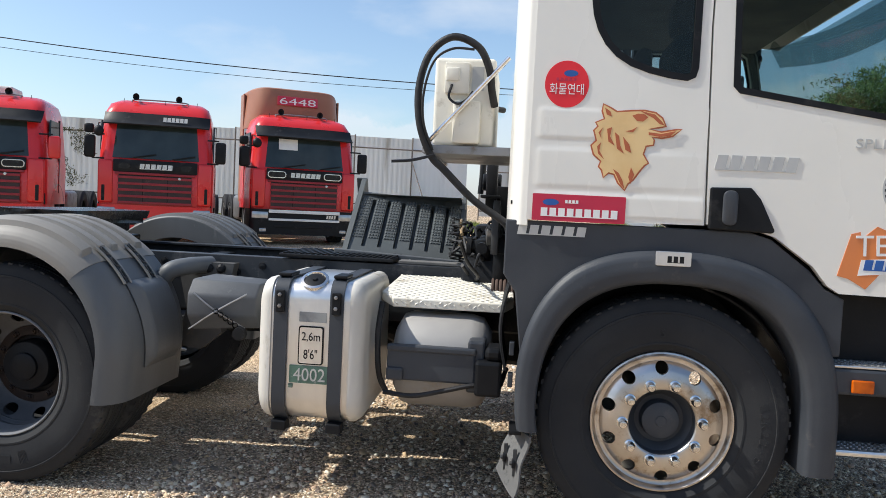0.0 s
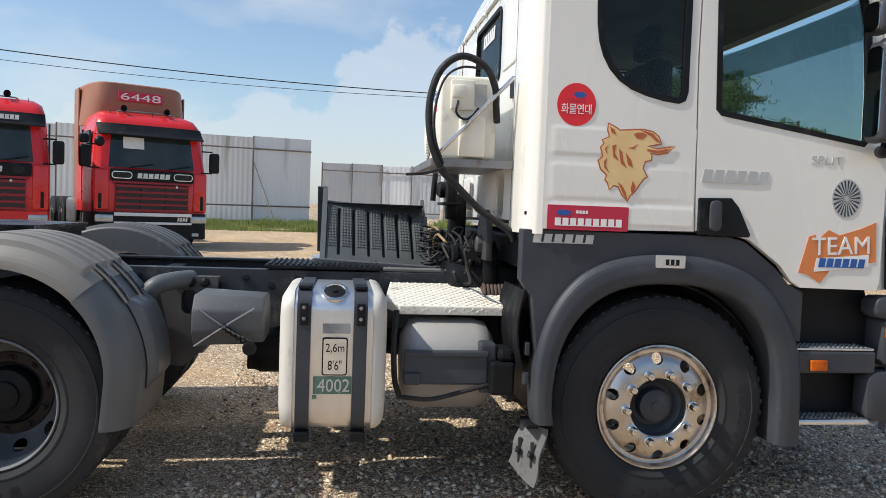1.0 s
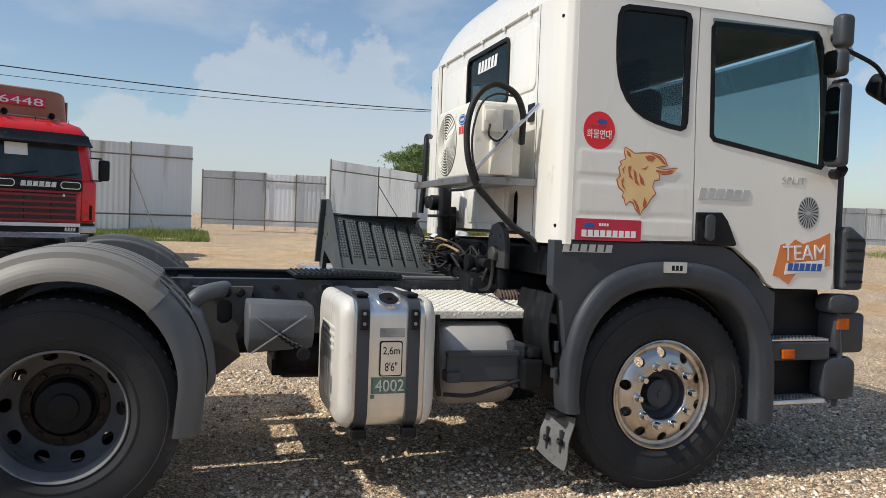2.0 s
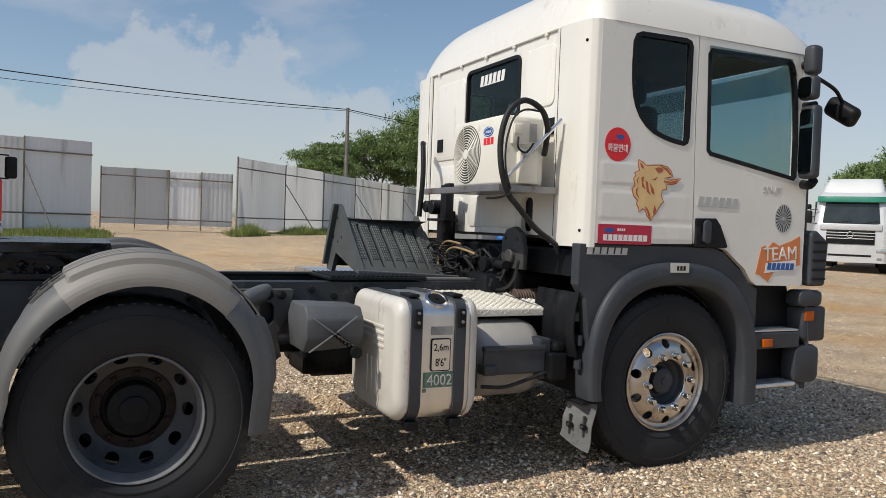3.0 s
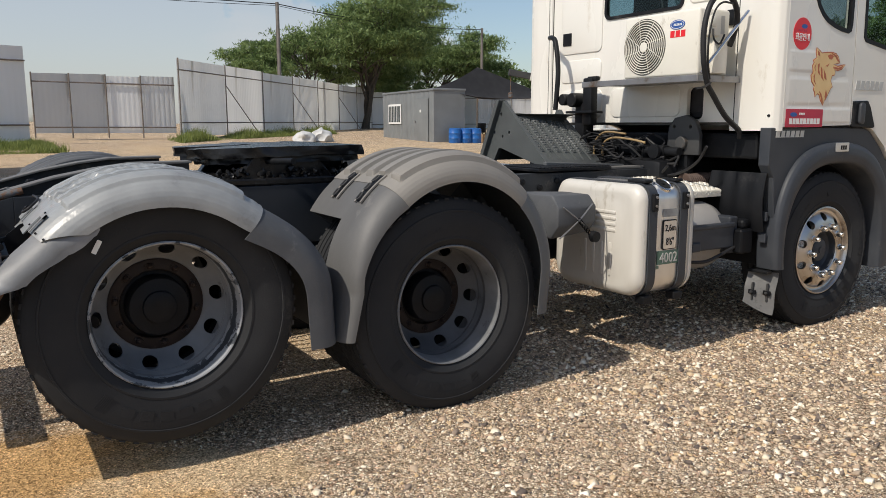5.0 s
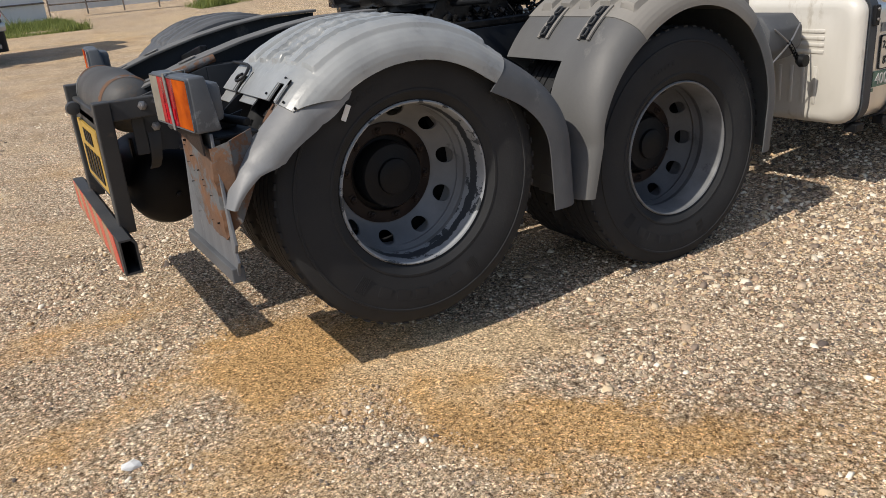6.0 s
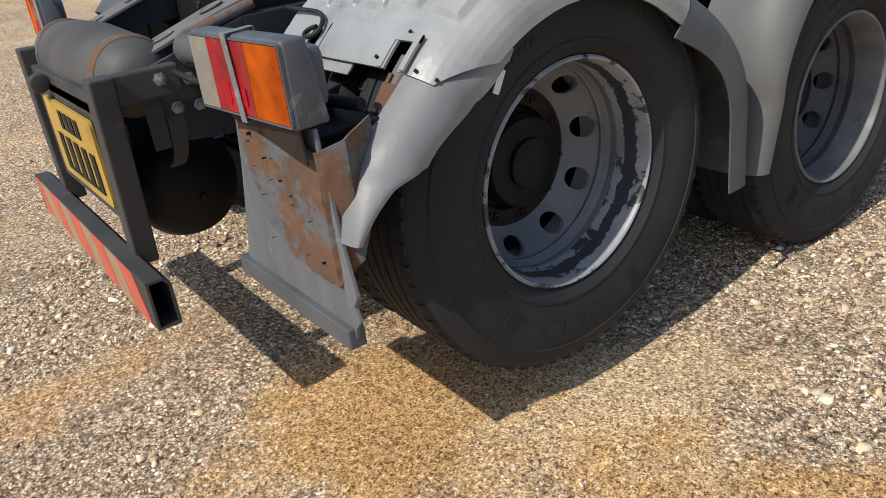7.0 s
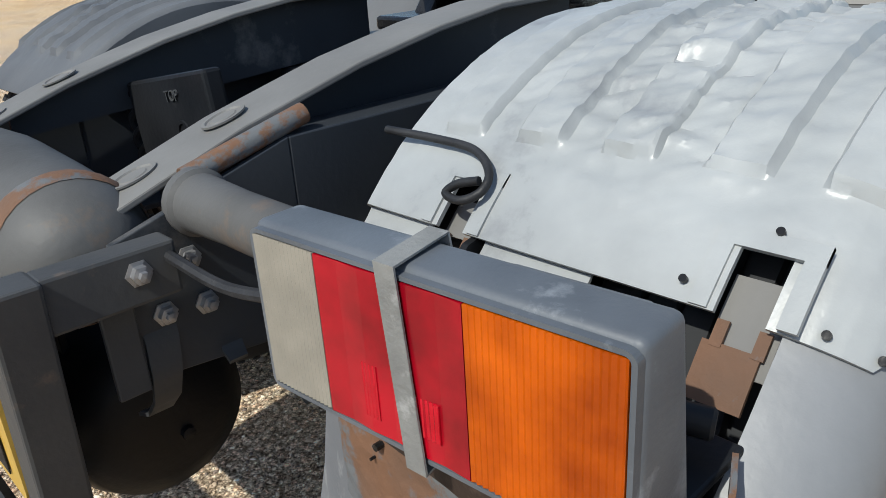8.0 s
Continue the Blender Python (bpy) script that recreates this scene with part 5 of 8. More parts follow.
STRAP = surf("grimy_grey_strap", (0.20, 0.20, 0.19), (0.13, 0.13, 0.125), 20, 0.7, bump=0.3, fine=150, dirt=(0.30, 0.30, 0.29), dirt_amount=0.35, dirt_scale=25)
tail_lamp(True)
tail_lamp(False)

# scraped flap, rusty plate and bent side bracket under the lamp
fl = part("mud_flap", pr([(-0.79, 0.93), (-0.76, 0.80), (-0.72, 0.68), (-0.655, 0.50), (-1.185, 0.47), (-1.20, 0.52), (-1.222, 0.545), (-1.208, 0.575), (-1.226, 0.605), (-1.214, 0.66), (-1.20, 0.72), (-1.17, 0.95)], "x", -5.055, -5.045, bev=0.002), SCRAPED, truck, "scraped grey flap with a rusty plate")


def plate(u, v):
    """The rear face and, round a soft fold, the outer side face of the plate."""
    top = along_line([0.945, 0.938, 0.93, 0.915, 0.905, 0.925, 0.945], u)
    low = along_line([0.80, 0.675, 0.63, 0.622, 0.615, 0.67, 0.80], u)
    x = along_line([-5.064, -5.067, -5.068, -5.068, -5.066, -5.01, -4.925], u)
    y = along_line([-0.815, -0.90, -0.99, -1.08, -1.178, -1.205, -1.165], u)
    z = low + (top - low) * v
    d = 0.006 * noise.noise(Vector((y * 14, z * 14, x * 9))) + 0.003 * noise.noise(Vector((y * 45, z * 45, x * 30)))
    return (x + d * (u < 0.7), y + 0.6 * d * (u >= 0.6), z)


pt = part("plate", sheet(plate, 66, 44, 0.005), RUST, fl, "dented rusty steel plate folded round the edge", smooth=50)
part("edge_bar", bx(-5.072, -5.03, -1.192, -0.635, 0.470, 0.520, bev=0.004), FLAPGREY, fl, "grey bar along the lower edge")
bm = bmesh.new()
rng = random.Random(12)
for k in range(15):
    y, z, r = -0.86 - 0.31 * rng.random(), 0.65 + 0.25 * rng.random(), 0.0012 + 0.0034 * rng.random() ** 3
    lathe(bm, [(0.0, 0.0), (r, 0.0), (r, 0.012)], 7, "x", at=(-5.0755, y, z))
tagged(part("hole", bm, GREASE, fl), kind="stuff")
part("bracket", pr([(-0.80, 0.958), (-1.168, 0.958), (-1.178, 0.888), (-1.11, 0.895), (-0.99, 0.915), (-0.86, 0.928)], "x", -5.084, -5.078, bev=0.001), SOOTY, truck, "brown lamp bracket")
part("bracket", bx(-5.05, -4.90, -1.16, -0.80, 0.925, 0.935, bev=0.003), BLACK, truck)
part("bracket", pr([(-5.05, 0.935), (-4.93, 0.935), (-4.90, 0.985), (-5.02, 0.958)], "y", -1.03, -1.02, bev=0.002), BLACK, truck)
bm = bmesh.new()
cyl(bm, (-4.985, -0.98, 0.972), (-4.925, -1.145, 0.962), 0.014, 12, bev=0.003)
part("rod", bm, BLACK, truck, "short black rod behind the lamp", smooth=40)
# fifth wheel: a rough, greased plate that leans on its pedestals
hull = [(-3.14, -0.42), (-3.14, 0.42), (-3.3, 0.455), (-3.6, 0.46), (-3.8, 0.42), (-3.98, 0.30), (-4.02, 0.16), (-3.85, 0.06), (-3.62, 0.035), (-3.62, -0.035), (-3.85, -0.06), (-4.02, -0.16), (-3.98, -0.30), (-3.8, -0.42), (-3.6, -0.46), (-3.3, -0.455)]
bm = pr(hull, "z", 1.222, 1.272)
prism(bm, [(x * 0.94 - 0.21, y * 0.93) for x, y in hull], "z", 1.19, 1.222)
bmesh.ops.triangulate(bm, faces=bm.faces[:])
bmesh.ops.subdivide_edges(bm, edges=bm.edges[:], cuts=3, use_grid_fill=True)
for v in bm.verts:
    q = Vector((v.co.x * 16, v.co.y * 16, v.co.z * 24))
    edge = 1.0 if v.co.z < 1.26 else 0.35
    v.co += Vector((0.014 * noise.noise(q), 0.014 * noise.noise(q + Vector((7, 3, 1))), 0.010 * edge * noise.noise(q * 1.3 + Vector((1, 9, 4)))))
    v.co.z += 0.035 * (v.co.x + 3.6) * (v.co.x < -3.6) + 0.008
fw = part("fifth_wheel", bm, GREASE, truck, "greased black fifth wheel plate with ragged edges", smooth=40)
part("base_plate", bx(-3.95, -3.2, -0.44, 0.44, 1.08, 1.12, bev=0.01), GREASE, fw)
for y in (-0.36, 0.36):
    part("pedestal", pr([(-3.85, 1.1), (-3.3, 1.1), (-3.42, 1.245), (-3.74, 1.245)], "y", y - 0.04, y + 0.04, bev=0.008), GREASE, fw)
part("jaw_housing", bx(-3.4, -3.2, -0.3, 0.3, 1.14, 1.22, bev=0.02), GREASE, fw)
bm = bmesh.new()
rng = random.Random(8)
for k in range(150):
    bmesh.ops.create_icosphere(bm, subdivisions=1, radius=0.006 + 0.018 * rng.random() ** 2, matrix=Matrix.Translation((-3.95 + 0.8 * rng.random(), -0.44 + 0.14 * rng.random(), 1.115 + 0.05 * rng.random())))
for v in bm.verts:
    v.co += 0.012 * noise.noise_vector(v.co * 40)
tagged(part("grease", bm, GREASE, fw, "lumps of black grease"), kind="stuff")
bm = bmesh.new()
cyl(bm, (-3.7, -0.3, 1.2), (-3.62, -0.62, 1.21), 0.016)
part("release_handle", bm, BLACK, fw)

# box with crossed straps in front of the rear wheels
bm = pr([(-1.0, 0.85), (-0.94, 0.775), (-0.66, 0.775), (-0.60, 0.85), (-0.60, 0.955), (-0.66, 1.025), (-0.94, 1.025), (-1.0, 0.955)], "x", -2.25, -1.92, bev=0.012, seg=2)
for v in bm.verts:
    k = min(1.0, max(0.0, (v.co.x + 2.10) / 0.18))
    v.co.y += 0.05 * k * (v.co.y < -0.8)
    v.co.z += (0.9 - v.co.z) * 0.12 * k
bmesh.ops.translate(bm, vec=(0.02, 0, -0.028), verts=bm.verts)
tb = part("chock_box", bm, FLAPGREY, truck, "dusty grey moulded box held by crossed straps", smooth=40)
bm = bmesh.new()
tube(bm, [(-2.215, -1.0, 0.757), (-2.08, -1.006, 0.852), (-1.945, -0.965, 0.937)], 0.0045, 6, 4)
tube(bm, [(-2.195, -1.0, 0.932), (-2.08, -1.006, 0.852), (-1.95, -0.965, 0.77)], 0.0045, 6, 4)
part("strap", bm, STEEL, tb)
bm = bmesh.new()
for k in range(6):
    lathe(bm, [(0.012, -0.006), (0.016, 0), (0.012, 0.006), (0.009, 0)], 8, at=(-2.08 + 0.022 * k, -1.006 + 0.006 * k, 0.852 - 0.017 * k))
part("chain", bm, BLACK, tb)
part("knob", la([(0.0, -0.05), (0.03, -0.048), (0.034, -0.02), (0.02, 0.0)], 16, at=(-1.96, -0.975, 0.75)), BLACK, tb, smooth=40)

# brackets and air pipes between the rear wheel and the box
bm = bmesh.new()
tube(bm, [(-2.33, -0.47, 1.025), (-2.40, -0.60, 1.022), (-2.47, -0.66, 1.0), (-2.515, -0.66, 0.94), (-2.52, -0.64, 0.86), (-2.50, -0.60, 0.76)], 0.046, 14)
part("pipe", bm, DUSTFLAP, truck, "thick dusty grey pipe", smooth=50)
bm = pr([(-2.50, 1.04), (-2.18, 1.04), (-2.2, 0.92), (-2.27, 0.78), (-2.24, 0.66), (-2.36, 0.56), (-2.5, 0.58), (-2.44, 0.78)], "y", -0.52, -0.44, holes=[rounded(-2.37, -2.29, 0.84, 0.97, 0.035)], bev=0)
part("spring_hanger", bm, TUBEGREY, truck, "cast dusty grey spring hanger")
for x in (-2.40, -2.32, -2.25):
    part("bolt", la([(0.026, 0.0), (0.026, -0.012), (0.012, -0.02), (0.0, -0.02)], 8, at=(x, -0.52, 1.01)), BLACK, truck)
for sg in (-1, 1):
    bm = bmesh.new()
    for k in range(4):
        tube(bm, [(-2.35, sg * 0.48, 0.74 - 0.02 * k), (-3.05, sg * 0.48, 0.62 - 0.02 * k), (-3.7, sg * 0.48, 0.74 - 0.02 * k), (-4.43, sg * 0.48, 0.64 - 0.02 * k), (-4.9, sg * 0.48, 0.76 - 0.02 * k)], 0.022, 6)
    part("leaf_spring", bm, BLACK, truck)
for y in (-0.25, 0.2):
    part("air_tank", la([(0.0, -2.05), (0.1, -2.03), (0.14, -1.98), (0.14, -1.45), (0.1, -1.40), (0.0, -1.38)], 24, "x", at=(0, y, 0.62)), BLACK, truck, smooth=40)
part("mesh_guard", bx(-2.05, -1.80, -0.30, 0.05, 0.50, 0.60, bev=0.01), BLACK, truck)
bm = bmesh.new()
cyl(bm, (-0.3, 0, 0.72), (-2.9, 0, 0.62), 0.06, 16)
part("drive_shaft", bm, BLACK, truck)

# fuel tank
def section(grow=0.0, n=7):
    return rounded(-1.195 - grow, -0.47 + grow, 0.400 - grow, 1.043 + grow, (0.12, 0.12, 0.085, 0.085), n)


def hull_along(stations):
    """Joins rounded tank sections (x, grow) into one skin."""
    bm = bmesh.new()
    rings = [[bm.verts.new((x, y, z)) for y, z in section(g)] for x, g in stations]
    for a, b in zip(rings, rings[1:]):
        for i in range(len(a)):
            bm.faces.new((a[i - 1], a[i], b[i], b[i - 1]))
    bm.faces.new(rings[0])
    bm.faces.new(rings[-1][::-1])
    return bm


tank = part("fuel_tank", hull_along([(-1.745, 0.0), (-1.74, 0.001), (-1.39, 0.001), (-1.385, 0.0)]), BRUSHED, truck, "rounded aluminium fuel tank held by two dark straps", smooth=40)
for s, x0 in ((-1, -1.745), (1, -1.385)):
    st = [(x0, 0.006), (x0 + s * 0.012, 0.006), (x0 + s * 0.03, 0.002), (x0 + s * 0.05, -0.012), (x0 + s * 0.06, -0.03), (x0 + s * 0.064, -0.05), (x0 + s * 0.06, -0.075), (x0 + s * 0.066, -0.10)]
    cap = part("end_cap", hull_along(st), TANKWHITE, tank, "dirty white tank end", smooth=45)
for k in range(5):
    z = 0.88 - 0.035 * k
    if k < 4:
        part("rib", bx(-1.8165, -1.806, -1.02, -0.66, z - 0.01, z + 0.01, bev=0.005), TANKWHITE, tank, smooth=40)
for k in range(4):
    y = -0.98 + 0.07 * k
    part("rib", bx(-1.8155, -1.806, y - 0.012, y + 0.012, 0.50, 0.70, bev=0.005), TANKWHITE, tank, smooth=40)
for x in (-1.70, -1.445):
    bm = bmesh.new()
    r0 = [bm.verts.new((x - 0.031, y, z)) for y, z in section(0.004)]
    r1 = [bm.verts.new((x - 0.031, y, z)) for y, z in section(0.012)]
    r2 = [bm.verts.new((x + 0.031, y, z)) for y, z in section(0.012)]
    r3 = [bm.verts.new((x + 0.031, y, z)) for y, z in section(0.004)]
    for a, b in ((r0, r1), (r1, r2), (r2, r3)):
        for i in range(len(a)):
            bm.faces.new((a[i - 1], a[i], b[i], b[i - 1]))
    st = part("tank_strap", bm, GREY, truck, "dark tank strap", smooth=40)
    part("buckle", bx(x - 0.02, x + 0.02, -1.225, -1.205, 0.90, 1.0, bev=0.005), BLACK, st)
    part("buckle", bx(x - 0.03, x + 0.03, -1.16, -1.02, 1.056, 1.072, bev=0.005), BLACK, st)
    part("foot", bx(x - 0.035, x + 0.035, -1.19, -1.12, 0.355, 0.40, bev=0.006), BLACK, st)
    for z in (0.93, 0.98):
        part("bolt", la([(0.009, 0), (0.009, -0.008), (0.0, -0.01)], 6, at=(x, -1.225, z)), STEEL, st)
part("filler_neck", la([(0.056, -0.02), (0.056, 0.03), (0.063, 0.032), (0.063, 0.05), (0.05, 0.053), (0.045, 0.045)], 28, "z", m=pose(-1.565, -1.115, 1.006, 34, 0, 0)), CHROME, tank, "chrome filler neck", smooth=40)
part("filler_cap", la([(0.046, 0.03), (0.046, 0.048), (0.04, 0.050), (0.012, 0.050), (0.010, 0.058), (0.0, 0.058)], 28, "z", m=pose(-1.565, -1.115, 1.006, 34, 0, 0)), BLACK, tank, "black filler cap", smooth=40)
pt = part("size_plate", pr(rounded(-1.615, -1.50, 0.668, 0.842, 0.012), "y", -1.203, -1.198), BLACK, truck, "framed size plate")
part("face", pr(rounded(-1.609, -1.506, 0.674, 0.836, 0.009), "y", -1.206, -1.202), BRUSHED, pt)
text("marking", "2,6m", BLACK, pt, pose(-1.557, -1.207, 0.793, 90, 0, 0), 0.084, 0.044)
text("marking", "8'6\"", BLACK, pt, pose(-1.557, -1.207, 0.716, 90, 0, 0), 0.062, 0.044)
gt = part("tag", pr(rounded(-1.652, -1.478, 0.582, 0.662, 0.002), "y", -1.202, -1.198), GREEN, truck, "faded green number tag")
text("marking", "4002", BADGEGREY, gt, pose(-1.560, -1.2035, 0.622, 90, 0, 0), 0.145, 0.058)
part("label", pr(rounded(-1.615, -1.49, 0.86, 0.905, 0.002), "y", -1.2005, -1.198), FENDER2, tank, "faded paper label")
part("label", pr(rounded(-1.655, -1.635, 0.558, 0.576, 0.001), "y", -1.2005, -1.198), GREEN, tank)

# tread plate step and the tank under it
def slope(bm):
    """Lets the step fall towards its outer edge."""
    for v in bm.verts:
        v.co.z -= 0.185 * max(0.0, -0.477 - v.co.y)
    return bm


STEP = [(-1.27, -0.477), (-0.672, -0.477), (-0.662, -0.80), (-0.705, -0.888), (-1.243, -0.888), (-1.315, -0.79)]
bm = slope(pr(STEP, "z", 0.985, 1.031, bev=0.006))
stp = part("step_plate", bm, TREADPLATE, truck, "cream tread plate step")
bm = bmesh.new()
for i in range(28):
    for j in range(18):
        x, y = -1.285 + i * 0.0225, -0.872 + j * 0.0225
        if x > -0.672 or x < -1.315 + 0.5 * max(0, -0.79 - y) + 0.01 or (x < -1.27 and y > -0.76) or (x > -0.715 and y < -0.83):
            continue
        a = radians(45 if (i + j) % 2 else -45)
        d = Vector((math.cos(a), math.sin(a), 0)) * 0.0115
        e = Vector((-math.sin(a), math.cos(a), 0)) * 0.0042
        c = Vector((x, y, 1.0312))
        v = [bm.verts.new(q) for q in (c - d, c + e, c + d, c - e)]
        t0, t1 = bm.verts.new(c - d * 0.5 + Vector((0, 0, 0.0035))), bm.verts.new(c + d * 0.5 + Vector((0, 0, 0.0035)))
        bm.faces.new((v[0], v[3], t0))
        bm.faces.new((v[3], v[2], t1, t0))
        bm.faces.new((v[2], v[1], t1))
        bm.faces.new((v[1], v[0], t0, t1))
slope(bm)
for i in range(22):
    x, z = -1.225 + i * 0.0235, 0.929 + 0.012 * (i % 2)
    a = radians(45 if (i // 3) % 2 else -45)
    d = Vector((math.cos(a), 0, math.sin(a))) * 0.013
    e = Vector((-math.sin(a), 0, math.cos(a))) * 0.0036
    c = Vector((x, -0.8883, z))
    top = bm.verts.new(c + Vector((0, -0.003, 0)))
    v = [bm.verts.new(q) for q in (c - d, c + e, c + d, c - e)]
    for k in range(4):
        bm.faces.new((v[k - 1], v[k], top))
tagged(part("tread", bm, TREADPLATE, stp), kind="stuff")
part("silencer", la([(0.0, -1.235), (0.15, -1.225), (0.215, -1.19), (0.23, -1.15), (0.23, -0.86), (0.215, -0.80), (0.15, -0.76), (0.0, -0.75)], 40, "x", at=(0, -0.80, 0.655)), DRUMGREY, truck, "stained pale grey drum under the step", smooth=50)
bm = bx(-1.23, -0.82, -1.085, -1.06, 0.60, 0.76, bev=0.01)
box(bm, -1.23, -0.82, -1.095, -1.05, 0.735, 0.765, 0.008)
box(bm, -1.23, -1.15, -1.10, -1.0, 0.60, 0.66, 0.01)
box(bm, -0.86, -0.78, -1.08, -0.8, 0.56, 0.80, 0.012)
part("bracket", bm, GREY, truck, "dark grey folded bracket")
bm = bx(-0.82, -0.70, -1.14, -1.0, 0.56, 0.72, bev=0.015)
box(bm, -0.78, -0.70, -1.12, -0.95, 0.72, 0.78, 0.02)
part("valve_block", bm, BLACK, truck)
bm = bmesh.new()
tube(bm, [(-1.24, -1.08, 0.54), (-1.1, -1.10, 0.535), (-0.95, -1.10, 0.57), (-0.82, -1.09, 0.60), (-0.72, -1.05, 0.58), (-0.68, -0.95, 0.66)], 0.011)
tube(bm, [(-1.27, -1.03, 0.95), (-1.28, -1.06, 0.80), (-1.27, -1.05, 0.62), (-1.24, -1.0, 0.52)], 0.014)
tagged(part("cable", bm, HOSE, truck), kind="stuff")

# ---- cab ----
SLEEPER_WIN = [(-0.345, 2.600), (-0.01, 2.606), (0.022, 2.598), (0.031, 2.575), (0.031, 2.03), (0.024, 2.0), (0.002, 1.990), (-0.07, 1.999), (-0.15, 2.017), (-0.225, 2.043), (-0.282, 2.078), (-0.328, 2.125), (-0.360, 2.18), (-0.380, 2.24), (-0.392, 2.32), (-0.396, 2.42), (-0.393, 2.55), (-0.378, 2.587)]
DOOR_WIN = [(0.185, 2.55), (0.20, 2.575), (0.87, 2.59), (0.905, 2.565), (0.945, 2.40), (0.968, 2.1), (0.97, 1.85), (0.955, 1.833), (0.225, 1.945), (0.205, 1.965)]
DOOR = [(0.118, 1.385), (0.30, 1.375), (0.40, 1.345), (0.56, 1.23), (0.62, 1.155), (0.67, 1.125), (1.075, 1.12), (1.088, 1.16), (1.09, 1.78), (1.06, 2.15), (0.985, 2.58), (0.95, 2.645), (0.10, 2.65), (0.096, 2.2)]


def swell(pts, d):
    """The outline moved outward by d."""
    n = len(pts)
    area = sum(pts[i - 1][0] * pts[i][1] - pts[i][0] * pts[i - 1][1] for i in range(n))
    s = 1 if area > 0 else -1
    out = []
    for i in range(n):
        a, b, c = Vector(pts[i - 1]), Vector(pts[i]), Vector(pts[(i + 1) % n])
        n0, n1 = (b - a).normalized(), (c - b).normalized()
        nn = (Vector((n0.y, -n0.x)) + Vector((n1.y, -n1.x))).normalized() * s
        out.append(tuple(b + nn * d))
    return out


def cab_side():
    return pr([(-0.63, 1.37), (0.11, 1.38), (0.088, 2.2), (0.092, 2.65), (-0.63, 2.65)], "y", S, S + 0.04, holes=[SLEEPER_WIN])


cab = both("cab_side", cab_side, WHITE, truck, "white sleeper side panel")
doors = both("door", lambda: pr(DOOR, "y", S, S + 0.04, holes=[DOOR_WIN]), WHITE, truck, "white cab door with a tall window")
both("lining", lambda: pr([(-0.63, 1.40), (0.10, 1.40), (0.09, 2.64), (-0.63, 2.64)], "y", S + 0.045, S + 0.05, holes=[swell(SLEEPER_WIN, 0.01)]), CABIN, truck)
both("lining", lambda: pr(swell(DOOR, -0.015), "y", S + 0.045, S + 0.05, holes=[swell(DOOR_WIN, 0.01)]), CABIN, truck)
for i, (side, door) in enumerate(zip(cab, doors)):
    sg = 1 if i == 0 else -1
    for par, win in ((side, SLEEPER_WIN), (door, DOOR_WIN)):
        bm = pr(swell(win, 0.016), "y", sg * (S - 0.005), sg * (S + 0.02), holes=[swell(win, -0.012)])
        part("window_seal", bm, BLACK, par, "black rubber window seal")
        p = part("window", pr(win, "y", sg * (S + 0.010), sg * (S + 0.014)), GLASS if win is DOOR_WIN else DARKGLASS, par, "tinted side window")
        p.visible_shadow = False
# soft pressed relief of the side panel
def relief(u, v):
    x, z = -0.615 + 0.715 * u, 1.387 + 0.475 * v
    step = lambda a, b, q: min(1.0, max(0.0, (q - a) / (b - a)))
    left = step(-0.61, -0.585, x)
    lower = step(1.39, 1.405, z) * (1 - step(1.475, 1.50, z))
    middle = step(1.50, 1.53, z) * (1 - step(1.66, 1.69, z))
    upper = step(1.71, 1.73, z) * (1 - step(1.83, 1.855, z)) * (1 - step(-0.36, -0.05, x))
    s = left * max(lower, middle * (1 - 0.7 * step(-0.2, 0.09, x)), upper)
    return (x, S - 0.0003 - 0.0031 * s * s * (3 - 2 * s), z)


part("panel", sheet(relief, 70, 90, 0.004), WHITE, cab[0], smooth=70)


def corner():
    plan = [(-0.625, S), (-0.655, S + 0.006), (-0.685, S + 0.03), (-0.702, S + 0.075), (-0.712, S + 0.14), (-0.716, S + 0.24), (-0.712, S + 0.33), (-0.70, S + 0.335)]
    def fn(u, v):
        q = v * (len(plan) - 1)
        k = min(int(q), len(plan) - 2)
        f = q - k
        return (plan[k][0] + f * (plan[k + 1][0] - plan[k][0]), plan[k][1] + f * (plan[k + 1][1] - plan[k][1]), 1.345 + 1.305 * u)
    return sheet(fn, 4, 28, 0.03)


both("corner_panel", corner, WHITE, truck, "rounded white rear corner of the cab", smooth=50)
REAR_WIN = rounded(-0.462, 0.285, 2.19, 2.572, 0.045)
rear = part("rear_wall", pr([(-0.905, 1.40), (0.905, 1.40), (0.905, 2.65), (-0.905, 2.65)], "x", -0.695, -0.66, holes=[REAR_WIN, rounded(-0.68, -0.54, 1.42, 1.64, 0.04)]), WHITE, truck, "white cab rear wall with a window")
part("window_seal", pr(swell(REAR_WIN, 0.014), "x", -0.705, -0.68, holes=[swell(REAR_WIN, -0.01)]), BLACK, rear)
p = part("window", pr(REAR_WIN, "x", -0.69, -0.685), DARKGLASS, rear, "dark rear window with white lettering bars")
p.visible_shadow = False
bm = bmesh.new()
bars(bm, -0.06, 2.485, 0.36, 0.075, 6, -0.691, -0.2, 0.7, 0.002, "x")
part("marking", bm, INK, rear, "white lettering bars")
for y0, y1, z0, z1 in ((0.32, 0.80, 1.95, 2.55), (0.32, 0.80, 1.72, 1.90), (0.30, 0.78, 1.44, 1.66), (-0.88, -0.52, 2.2, 2.58), (-0.48, 0.2, 1.44, 1.66)):
    part("panel", pr(rounded(y0, y1, z0, z1, 0.05), "x", -0.704, -0.69, bev=0.0065, seg=3), WHITE, rear, smooth=60)
for y in (0.72, -0.86):
    v = part("vent", bx(-0.712, -0.69, y - 0.05, y + 0.05, 2.02, 2.12, bev=0.004), BLACK, rear, "black slatted vent")

